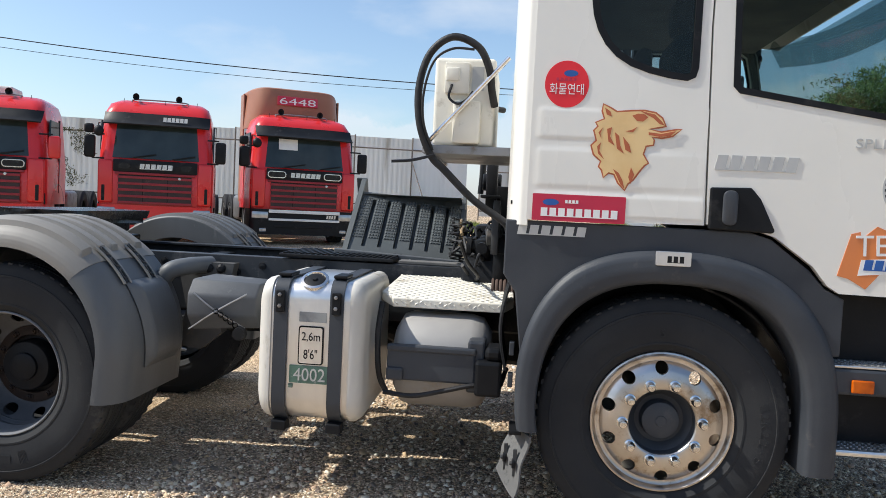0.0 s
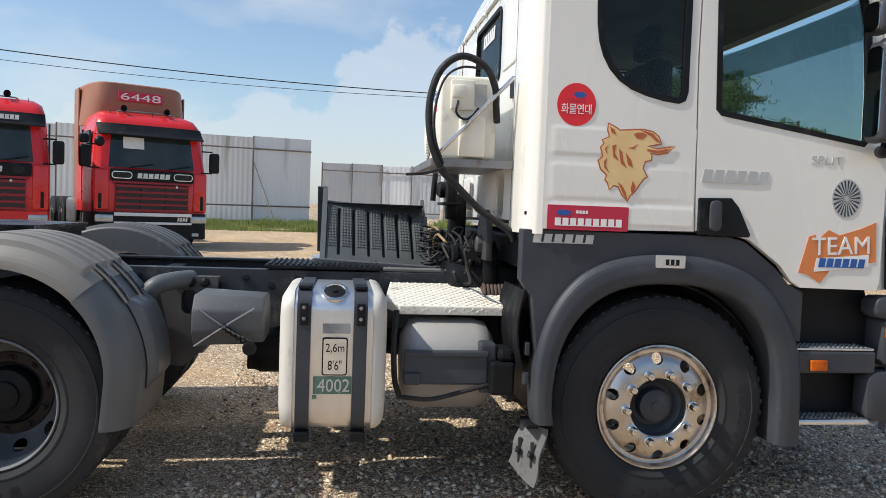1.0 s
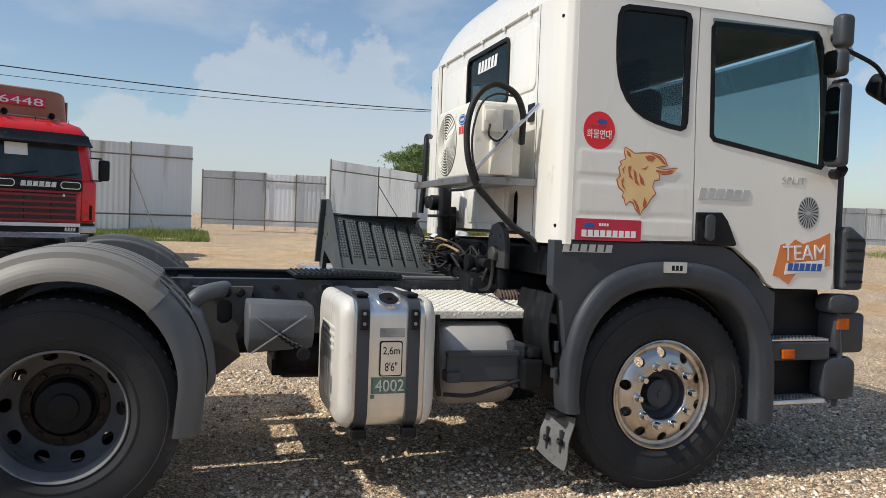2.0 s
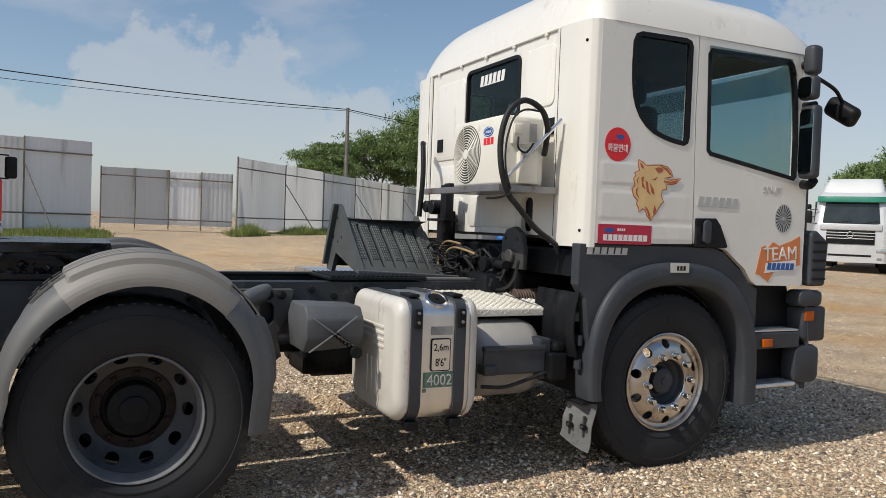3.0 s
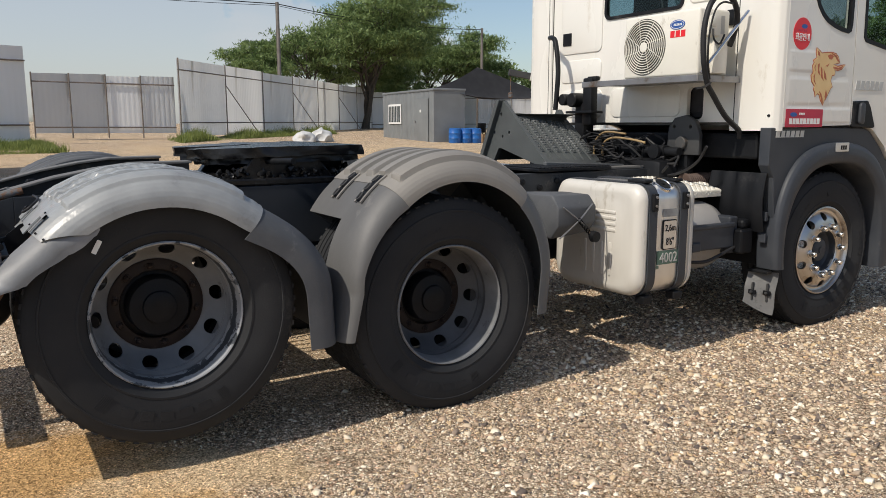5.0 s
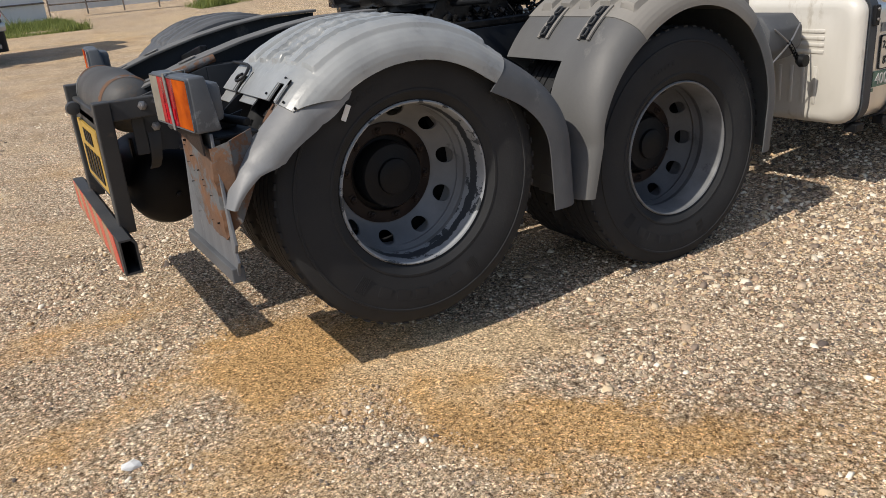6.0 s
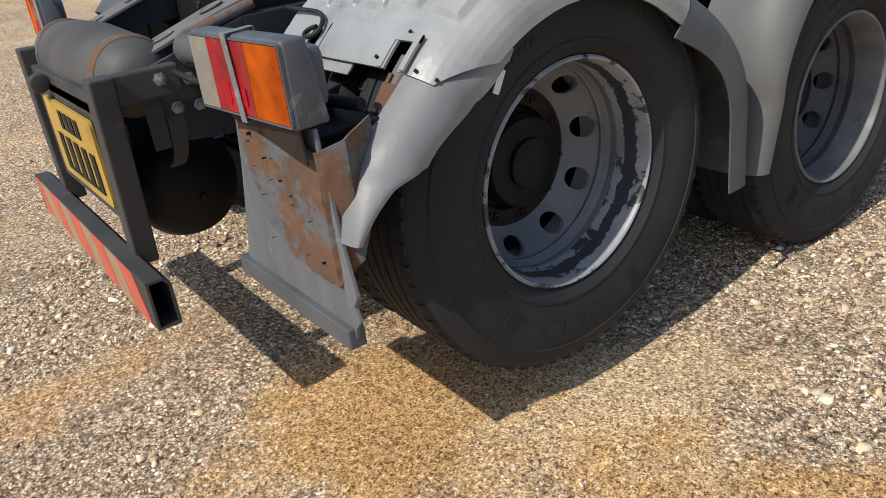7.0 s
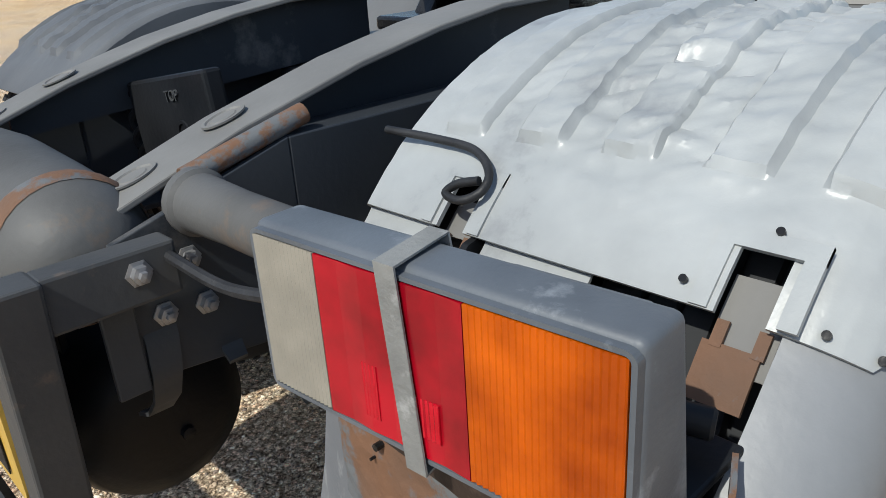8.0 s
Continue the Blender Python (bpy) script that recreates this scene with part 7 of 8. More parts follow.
tagged(part("hose_tangle", bm, HOSE, truck, "tangle of black hoses and wires"), kind="stuff")
for pts, r in (([(-0.98, -0.02, 1.16), (-0.98, -0.03, 1.25), (-0.97, -0.12, 1.29), (-0.97, -0.3, 1.28), (-0.96, -0.42, 1.26)], 0.008), ([(-1.0, 0.05, 1.12), (-1.0, 0.04, 1.26), (-0.99, -0.05, 1.33), (-0.98, -0.25, 1.32)], 0.007)):
    bm = bmesh.new()
    tube(bm, pts, r, 10)
    part("hose", bm, BRASS, truck, "tan air hose")
bm = bmesh.new()
for c, y0 in ((0, -0.06), (1, 0.06)):
    pts = []
    for k in range(60):
        a = k * 0.62
        pts.append((-0.99 - 0.05 * math.cos(a) - 0.02 * c, y0 - 0.0015 * k + 0.05 * math.sin(a), 1.34 - 0.0045 * k))
    tube(bm, pts, 0.0045, 6, 2)
part("coiled_hose", bm, HOSE, truck, "coiled black air lines")
bm = bmesh.new()
prof = []
for k in range(15):
    prof += [(0.062, -0.78 + 0.02 * k), (0.068, -0.775 + 0.02 * k), (0.068, -0.768 + 0.02 * k), (0.060, -0.763 + 0.02 * k)]
lathe(bm, [(0.0, -0.782)] + prof + [(0.0, -0.48)], 24, "x", at=(0, -0.62, 0.985))
part("intake_pipe", bm, BELLOWS, truck, "brown rubber bellows pipe", smooth=30)
bm = bmesh.new()
tube(bm, [(-0.80, 0.83, 2.09), (-0.85, 0.74, 2.08), (-0.88, 0.66, 2.03), (-0.90, 0.60, 1.80), (-0.92, 0.60, 1.50)], 0.02, 10)
part("grab_pipe", bm, BLACK, truck, "bent black pipe behind the cab", smooth=50)
part("air_intake", bx(-0.95, -0.74, 0.58, 0.85, 1.06, 1.30, bev=0.04), BLACK, truck, smooth=40)

# ribbed deck panel folded up on the frame
A0, A1, B0, B1 = Vector((-1.635, -0.20, 1.115)), Vector((-1.0, -0.055, 1.085)), Vector((-1.64, 0.345, 1.553)), Vector((-1.0, 0.47, 1.51))


def facet(u, v):
    v = 0.82 * v
    p = (A0 * (1 - u) + A1 * u) * (1 - v) + (B0 * (1 - u) + B1 * u) * v
    n = (A1 - A0).cross(B0 - A0).normalized()
    if n.y > 0:
        n = -n
    w = (u * 7) % 1.0
    h = 0.0
    if 0.10 < v < 0.72 and w > 0.76:
        h = -0.045
    elif 0.20 < v < 0.74 and 0.06 < w < 0.70:
        h = 0.007 if int(w * 16) % 3 != 0 and int(v * 52) % 2 == 0 else 0.002
    return p + n * h


deck = part("deck_panel", sheet(facet, 140, 104, 0.012), DECK, truck, "dark slotted plastic deck panel standing on edge")
part("edge_strip", pr([(-1.70, 1.078), (-0.98, 1.048), (-0.98, 1.105), (-1.70, 1.138)], "y", -0.245, -0.21, bev=0.006), DUSTFLAP, deck, "dusty lower flange of the panel")
for k in range(7):
    part("rivet", la([(0.008, 0.0), (0.006, -0.004), (0.0, -0.005)], 8, at=(-1.66 + 0.1 * k, -0.245, 1.108 - 0.004 * k)), STEEL, deck)
gable = [(-0.22, 1.11), (0.295, 1.555), (0.335, 1.56), (0.545, 1.13), (0.53, 1.095), (0.43, 1.085), (0.345, 1.215), (0.31, 1.215), (-0.15, 1.10)]
gb = part("gable", pr(gable, "x", -1.665, -1.635, holes=[circle(0.22, 1.33, 0.012, 8), circle(0.30, 1.30, 0.012, 8), circle(0.32, 1.46, 0.014, 8), circle(0.40, 1.33, 0.014, 8)]), DECK, deck, "triangular end plate with holes")
part("gable_rim", pr([(0.30, 1.56), (0.345, 1.565), (0.555, 1.13), (0.515, 1.13)], "x", -1.70, -1.64, bev=0.004), DECK, deck, "folded rear edge of the end plate")
part("gable", pr([(-0.05, 1.09), (0.36, 1.42), (0.43, 1.50), (0.47, 1.50), (0.66, 1.10)], "x", -1.02, -1.0), DECK, deck, "triangular end plate")
part("top_plate", pr([(0.22, 1.462), (0.36, 1.462), (0.55, 1.12), (0.50, 1.12), (0.34, 1.44)], "x", -1.635, -1.02, bev=0.003), DECK, deck)
mat = part("deck_mat", bx(-1.95, -1.32, -0.47, 0.0, 1.09, 1.11, bev=0.005), BLACK, truck, "flat ribbed black mat on the frame")
for k in range(20):
    x = -1.93 + k * 0.031
    part("rib", bx(x, x + 0.014, -0.46, -0.01, 1.110, 1.118, bev=0.002), BLACK, mat)
part("deck_mat", bx(-1.3, -0.75, -0.40, -0.30, 1.082, 1.10, bev=0.004), DUSTY, truck, "dusty strip with rust on the frame")
part("far_tank", hull_along([(-1.74, 0.0), (-1.30, 0.0)]), BRUSHED, truck, "fuel tank on the far side").matrix_basis = Matrix.Scale(-1, 4, (0, 1, 0)) @ Matrix.Translation((0, 0, 0.03))

# ---- air conditioner outdoor unit on its shelf ----
sh = part("shelf", bx(-1.12, -0.70, -0.97, 0.06, 1.665, 1.68, bev=0.004), STEEL, truck, "steel shelf behind the cab")
bm = bmesh.new()
box(bm, -1.125, -1.10, -0.975, 0.065, 1.65, 1.69, 0.003)
box(bm, -1.12, -0.70, -0.98, -0.955, 1.65, 1.69, 0.003)
part("rail", bm, STEEL, sh)
for p, q in (((-1.10, -0.985, 1.70), (-0.74, -1.03, 2.09)),):
    bm = bmesh.new()
    cyl(bm, p, q, 0.011, 10)
    part("stay_rod", bm, CHROME, sh, "bright stay rod")
ac = thing("air_conditioner", "cream air conditioner outdoor unit on a shelf behind the cab", "air conditioner")
part("casing", bx(-1.085, -0.80, -0.945, -0.31, 1.692, 2.10, bev=0.018, seg=3), CREAM, ac, smooth=40)
# flat disc on the casing's face, its dark colour painting the opening's shade
part("fan_shade_disc", la([(0.184, -1.084), (0.182, -1.0885), (0.176, -1.0865), (0.0, -1.0862)], 48, "x", at=(0, -0.495, 1.893)), SHADE, ac)
bm = bmesh.new()
for r in (0.030, 0.046, 0.062, 0.078, 0.094, 0.110, 0.126, 0.142, 0.158, 0.174):
    tube(bm, [(-1.094 + 0.02 * (r / 0.174) ** 4 * 0.3, -0.495 + r * math.cos(a), 1.893 + r * math.sin(a)) for a in [2 * math.pi * k / 28 for k in range(29)]], 0.0032, 6, 2)
for k in range(8):
    a = 2 * math.pi * k / 8
    cyl(bm, (-1.095, -0.495 + 0.028 * math.cos(a), 1.893 + 0.028 * math.sin(a)), (-1.090, -0.495 + 0.18 * math.cos(a + 0.5), 1.893 + 0.18 * math.sin(a + 0.5)), 0.0018, 6)
lathe(bm, [(0.0, -1.098), (0.028, -1.097), (0.03, -1.092)], 20, "x", at=(0, -0.495, 1.893))
part("fan_grille", bm, CREAM, ac, "round wire fan grille")
bd = part("badge", pr(circle(-0.771, 2.012, 0.060, 28, 0.030), "x", -1.088, -1.084), BLUE, ac, "blue oval badge")
part("badge_rim", pr(circle(-0.771, 2.012, 0.054, 28, 0.025), "x", -1.0886, -1.088, holes=[circle(-0.771, 2.012, 0.051, 28, 0.022)]), INK, bd)
bm = bmesh.new()
bars(bm, -0.771, 2.012, 0.07, 0.014, 6, -1.088, -0.2, 0.6, 0.001, "x")
part("marking", bm, INK, bd)
bm = bmesh.new()
bars(bm, -0.771, 1.955, 0.13, 0.042, 3, -1.0855, 0, 0.8, 0.001, "x")
part("marking", bm, RED, ac)
part("service_cover", bx(-1.035, -0.92, -0.975, -0.94, 1.93, 2.075, bev=0.008), CREAM, ac, smooth=40)
part("service_cover", bx(-1.03, -0.965, -0.985, -0.94, 1.985, 2.05, bev=0.01), CREAM, ac, smooth=40)
part("valve_cover", bx(-0.99, -0.86, -0.985, -0.94, 1.70, 1.90, bev=0.015), CREAM, ac, smooth=40)
part("label", pr(rounded(-0.91, -0.855, 1.95, 2.06, 0.004), "y", -0.9485, -0.944), BADGEGREY, ac, "grey data label")
bm = bmesh.new()
tube(bm, [(-1.0, -0.98, 1.97), (-1.01, -0.995, 1.91), (-0.97, -1.0, 1.88), (-0.93, -0.99, 1.90), (-0.90, -0.985, 1.94)], 0.006)
part("cable", bm, HOSE, ac)
hose = thing("hose_loop", "thick taped black hose looping over the outdoor unit", "hose")
bm = bmesh.new()
tube(bm, [(-0.70, -0.99, 1.30), (-0.73, -1.0, 1.35), (-0.87, -1.0, 1.44), (-1.01, -1.01, 1.57), (-1.08, -1.02, 1.64), (-1.135, -1.03, 1.78), (-1.145, -1.03, 1.95), (-1.10, -1.03, 2.10), (-1.0, -1.03, 2.175), (-0.885, -1.03, 2.135), (-0.83, -1.02, 2.04), (-0.815, -0.99, 1.95), (-0.80, -0.95, 1.88)], 0.0175, 12, 8)
part("hose", bm, HOSE, hose, smooth=60)
bm = bmesh.new()
tube(bm, [(-1.07, -1.03, 1.66), (-1.115, -1.045, 1.78), (-1.12, -1.05, 1.92), (-1.08, -1.05, 2.06), (-1.0, -1.04, 2.12), (-0.9, -1.04, 2.12)], 0.006, 8, 6)
tube(bm, [(-1.06, -1.03, 1.64), (-1.16, -1.06, 1.61), (-1.25, -1.08, 1.60)], 0.007, 6, 4)
part("cable", bm, HOSE, hose)

# ---- parked trucks behind ----
REDPAINT = surf("red_truck_paint", (0.68, 0.022, 0.022), (0.62, 0.02, 0.022), 1.5, 0.3, bump=0.02, dirt=(0.4, 0.06, 0.05), dirt_amount=0.2, dirt_scale=2, coat=0.3)
COPPERPAINT = surf("faded_copper_paint", (0.36, 0.155, 0.09), (0.30, 0.13, 0.075), 1.2, 0.45, bump=0.03)
SILVERPAINT = surf("silver_white_paint", (0.62, 0.63, 0.64), (0.55, 0.56, 0.57), 1.5, 0.3, metal=0.2, bump=0.02)
GREENPAINT = surf("green_visor", (0.03, 0.2, 0.13), (0.03, 0.16, 0.11), 3, 0.3, bump=0)
LAMPGLASS = surf("lamp_glass", (0.5, 0.52, 0.53), (0.4, 0.42, 0.43), 9, 0.1, 0.04, metal=0.5, bump=0.05)
SHIELD = surf("windscreen_glass", (0.030, 0.042, 0.042), (0.018, 0.026, 0.027), 2, 0.04, 0.02, bump=0)
SLATRED = surf("dusty_crimson_paint", (0.30, 0.014, 0.024), (0.22, 0.012, 0.02), 4, 0.45, bump=0.05, dirt=(0.16, 0.05, 0.05), dirt_amount=0.35, dirt_scale=5)
GRILLEDARK = surf("dusty_dark_mesh", (0.040, 0.018, 0.018), (0.026, 0.015, 0.015), 6, 0.6, bump=0.2, dirt=(0.10, 0.045, 0.04), dirt_amount=0.3, dirt_scale=6)


def cab_ring(z, x, y0, y1, r=0.22):
    return [(a, b, z) for a, b in rounded(-x, x, y0, y1, (r, r, 0.06, 0.06), 5)]


def loft(rings):
    bm = bmesh.new()
    rs = [[bm.verts.new(p) for p in ring] for ring in rings]
    for a, b in zip(rs, rs[1:]):
        for i in range(len(a)):
            bm.faces.new((a[i - 1], a[i], b[i], b[i - 1]))
    bm.faces.new(rs[0][::-1])
    bm.faces.new(rs[-1])
    return bm


def parked_truck(at, yaw, label, paint=REDPAINT, star=False, fairing=None, visor=BLACK, lamps="low", sun_bars=True, tilt_mirror=BLACK, stripe=None):
    """A cab-over truck that faces -y, its front at the origin."""
    t = thing("parked_truck", label, "truck", "parked trucks", (at[0], at[1], ground_z(at[0], at[1]), yaw))
    t.scale = (1.05, 1.05, 1.10)
    W = 1.24
    part("cab", loft([cab_ring(0.95 if star else 0.77, W, 0.03, 1.9), cab_ring(1.62, W, 0.0, 1.9), cab_ring(1.66, W - 0.01, 0.02, 1.9), cab_ring(2.48, W - 0.08, 0.16, 1.9), cab_ring(2.62, W - 0.10, 0.2, 1.9),
                       cab_ring(2.80, W - 0.16, 0.42, 1.85, 0.25), cab_ring(2.90, W - 0.3, 0.7, 1.75, 0.3), cab_ring(2.93, W - 0.6, 1.0, 1.6, 0.3)]), paint, t, smooth=35)
    ws = part("windscreen", sheet(lambda u, v: ((W - 0.10 - 0.06 * u) * (2 * v - 1), -0.015 + 0.145 * u + 0.14 * abs(2 * v - 1) ** 6, 1.70 + 0.80 * u), 6, 24, 0.01), SHIELD, t, "dark glossy windscreen", smooth=40)
    for x in (-0.5, 0.35):
        bm = bmesh.new()
        cyl(bm, (x, -0.05, 1.71), (x + 0.5, -0.03, 1.80), 0.012, 6)
        part("wiper", bm, BLACK, ws)
    for sx in (-1, 1):
        part("side_window", pr([(0.35, 1.72), (1.15, 1.72), (1.15, 2.45), (0.45, 2.45)], "x", sx * (W - 0.035), sx * (W + 0.003)), SHIELD, t)
        part("door_line", bx(sx * (W - 0.01) - 0.02, sx * (W - 0.01) + 0.02, 1.2, 1.215, 1.0, 2.5), BLACK, t)
    v = part("visor", sheet(lambda u, w: ((W - 0.10) * (2 * w - 1), (-0.06 if star else -0.14) + (0.16 if star else 0.28) * u ** 0.7 + 0.16 * abs(2 * w - 1) ** 6, (2.44 if star else 2.375) + (0.19 if star else 0.235) * u), 6, 24, 0.025), visor, t, "sun visor over the windscreen", smooth=40)
    lo = 0.0 if star else -0.18
    g = part("grille", bx(-0.78, 0.78, -0.03, 0.02, 0.98 + lo, 1.62, bev=0.02), BLACK, t, "black grille", smooth=40)
    if star:
        for k in range(3):
            part("slat", bx(-0.80 + 0.03 * k, 0.80 - 0.03 * k, -0.05, -0.03, 1.36 - 0.10 * k, 1.385 - 0.10 * k, bev=0.006), SILVERPAINT, g)
        part("bonnet", bx(-1.0, 1.0, -0.045, 0.0, 1.46, 1.68, bev=0.03), paint, t, smooth=40)
        part("emblem", la([(0.085, -0.07), (0.10, -0.075), (0.115, -0.07), (0.115, -0.04)], 28, at=(0, 0, 1.30)), CHROME, t, "round chrome emblem")
    else:
        for k in range(5):
            z = 0.80 + 0.125 * k
            part("slat", bx(-0.80, 0.80, -0.05, -0.03, z, z + 0.048, bev=0.008), SLATRED, g)
        for x in (-0.53, 0.0, 0.53):
            part("grille_mesh", bx(x - 0.255, x + 0.255, -0.036, -0.03, 0.81, 1.36), GRILLEDARK, g)
        part("slat", bx(-0.86, 0.86, -0.05, -0.0, 1.375, 1.425, bev=0.012), SLATRED, g)
        part("top_panel", bx(-0.90, 0.90, -0.045, 0.0, 1.43, 1.67, bev=0.02), BLACK, t, smooth=40)
        part("maker_mark", la([(0.0, -0.058), (0.026, -0.056), (0.034, -0.045)], 16, at=(0.52, 0, 1.335)), SILVER, g)
        bm = bmesh.new()
        bars(bm, 0.02, 1.545, 0.72, 0.105, 6, -0.046, 0.1, 0.80, 0.006)
        part("badge", bm, SILVER, t, "silver badge bars")
        for sx in (-0.66, 0.66):
            if lamps == "low":
                part("vent_rim", pr(rounded(sx - 0.215, sx + 0.215, 1.468, 1.622, 0.07), "y", -0.055, -0.04, bev=0.004), CHROME, t)
            k = 0.195 if lamps == "low" else 0.125
            part("vent", pr(rounded(sx - k, sx + k, 1.487, 1.603, 0.055), "y", -0.06, -0.04), GREASE, t)
        for sx in (-1, 1):
            part("air_slot", bx(sx * 1.10 - 0.04, sx * 1.10 + 0.04, -0.025, 0.06, 0.84, 1.16, bev=0.02), BLACK, t)
            part("cheek", bx(sx * 1.06 - 0.16, sx * 1.06 + 0.16, -0.018, 0.10, 0.80, 1.66, bev=0.05, seg=3), paint, t, smooth=50)
    bp = part("bumper", loft([[(a, b, z) for a, b in rounded(-W, W, -0.06, 0.9, (0.2, 0.2, 0.05, 0.05), 5)] for z in ((0.36, 0.95) if star else (0.22, 0.775))]), paint if star else (BLACK if stripe else paint), t, "truck bumper", smooth=40)
    if stripe:
        for z, h in ((0.735, 0.035), (0.555, 0.025)):
            part("trim", bx(-0.82, 0.86, -0.085, -0.055, z - h, z + h, bev=0.006), stripe, bp)
        bm = bmesh.new()
        bars(bm, 0.66, 0.645, 0.24, 0.075, 4, -0.064, 0.1, 0.7, 0.006)
        part("badge", bm, SILVER, bp)
    part("air_intake", bx(-0.7, 0.7, -0.075, -0.055, 0.56 + lo, 0.63 + lo, bev=0.01), BLACK, bp)
    for sx in (-1, 1):
        part("head_lamp", bx(sx * 1.02 - 0.19, sx * 1.02 + 0.19, -0.075, -0.0, 0.70 + 0.75 * lo, 0.86 + 0.75 * lo, bev=0.03), LAMPGLASS, bp, "head lamp", smooth=40)
        part("fog_lamp", bx(sx * 0.95 - 0.08, sx * 0.95 + 0.08, -0.07, -0.05, 0.46 + lo, 0.54 + lo, bev=0.02), LAMPGLASS, bp)
        part("mirror_arm", bx(min(sx * 1.1, sx * 1.36), max(sx * 1.1, sx * 1.36), 0.04, 0.08, 2.13, 2.16, bev=0.008), BLACK, t)
        part("mirror_arm", bx(min(sx * 1.1, sx * 1.36), max(sx * 1.1, sx * 1.36), 0.04, 0.08, 1.66, 1.69, bev=0.008), BLACK, t)
        part("mirror", bx(sx * 1.40 - 0.115, sx * 1.40 + 0.115, -0.02, 0.12, 1.68, 2.12, bev=0.05, seg=3), tilt_mirror, t, "door mirror", smooth=50)
        if sx < 0 or star:
            part("mirror", bx(sx * 1.42 - 0.10, sx * 1.42 + 0.10, -0.02, 0.12, 2.16, 2.34, bev=0.05, seg=3), tilt_mirror, t, smooth=50)
        part("step_panel", bx(sx * 1.12 - 0.1, sx * 1.12 + 0.1, 0.12, 0.75, 0.4, 1.0, bev=0.02), BLACK, t)
        for y in (1.15, 4.3, 5.65):
            w = shown("wheel", WHEELS["wheel"], t)
            w.matrix_basis = pose(sx * 1.05, y, 0.53, 0, 0, 90)
            shown("rim", WHEELS["rear_rim"], w)
        part("arch", sheet(lambda u, q, sx=sx: (sx * (0.85 + 0.39 * q), 1.15 + 0.66 * math.cos(math.pi * u), 0.53 + 0.66 * math.sin(math.pi * u)), 20, 2, 0.02), BLACK, t)
    part("chassis", bx(-0.42, 0.42, 0.6, 6.4, 0.75, 1.05, bev=0.01), BLACK, t)
    part("tank", bx(-1.2, -0.6, 2.3, 3.4, 0.45, 1.05, bev=0.08, seg=3), STEEL, t, smooth=40)
    part("tank", bx(0.6, 1.2, 2.3, 3.4, 0.45, 1.05, bev=0.08, seg=3), STEEL, t, smooth=40)
    if not star:
        bm = bmesh.new()
        tube(bm, [(-1.2, 0.1, 2.36), (-1.2, -0.14, 2.34), (-1.17, -0.26, 2.26)], 0.012, 8, 3)
        part("mirror_arm", bm, BLACK, t)
        part("mirror", la([(0.0, -0.07), (0.06, -0.06), (0.10, -0.02), (0.105, 0.01), (0.09, 0.03), (0.0, 0.03)], 20, at=(-1.17, -0.27, 2.19)), BLACK, t, "round front mirror", smooth=50)
        for sx in (-1, 1):
            part("pillar_trim", sheet(lambda u, v, sx=sx: (sx * (W - 0.125 + 0.05 * v - 0.06 * u), -0.012 + 0.145 * u + 0.12 * (0.72 + 0.28 * v), 1.69 + 0.74 * u), 6, 3, 0.02), BLACK, t, smooth=40)
    if sun_bars:
        for y, z in ((0.60, 2.915), (0.72, 2.925)):
            bm = bmesh.new()
            tube(bm, [(-0.62, y, z - 0.05), (-0.56, y, z), (0.0, y, z + 0.012), (0.56, y, z), (0.62, y, z - 0.05)], 0.014, 8, 3)
            part("roof_bar", bm, STEEL, t, "dull steel roof bar")
        for x in (-0.52, 0.42):
            part("horn", la([(0.0, 0.12), (0.022, 0.11), (0.028, -0.02), (0.045, -0.08), (0.072, -0.12), (0.06, -0.122), (0.0, -0.06)], 16, at=(x, 0.60, 2.965)), BLACK, t)
        for x, y in ((-0.80, 0.52), (0.80, 0.55), (0.1, 0.5)):
            bm = bmesh.new()
            cyl(bm, (x, y, 2.72), (x + 0.02, y + 0.05, 2.93), 0.006, 6)
            part("aerial", bm, BLACK, t)
    if fairing:
        def fair(u, q):
            x = (W - 0.02 - 0.05 * u) * (2 * q - 1)
            k = 1 - abs(2 * q - 1) ** 7
            return (x, 1.85 - (0.62 + 0.12 * math.sin(2.2 * u)) * k + 0.10 * u, 2.62 + 0.90 * u * (0.93 + 0.07 * k) + 0.05 * k)
        f = part("roof_fairing", sheet(fair, 14, 40, 0.03), fairing, t, "copper roof fairing", smooth=50)
        part("top_edge", sheet(lambda u, q: Vector(fair(1.0, q)) + Vector((0, 0.16 * u, 0.03 * math.sin(math.pi * u))), 5, 40, 0.02), fairing, f, smooth=60)
        for sx in (-1, 1):
            part("side_fairing", bx(sx * 1.2 - 0.02, sx * 1.2 + 0.02, 1.82, 2.30, 0.9, 3.46, bev=0.012), fairing, t)
        sg = part("number_board", bx(-0.50, 0.50, -0.012, 0.012, -0.105, 0.105, bev=0.01, m=pose(0, 1.13, 3.30, -4, 0, 0)), CRIMSON, t, "dark red board with white numerals")
        text("marking", "6448", INK, sg, pose(0, 1.116, 3.295, 86, 0, 0), 0.90, 0.155)
    return t


t3 = parked_truck((-5.95, 14.1), 28, "red cab-over truck with a copper roof fairing", fairing=COPPERPAINT, stripe=INK)
t2 = parked_truck((-8.87, 12.2), 20, "red cab-over truck with a black visor and roof horns", lamps="high", stripe=None)
bm = bmesh.new()
bars(bm, 0.40, 2.50, 0.54, 0.085, 6, -0.055, 0.1, 0.80, 0.01)
t3.scale = (1.05, 1.05, 1.11)
t2.scale = (1.0, 1.0, 1.133)
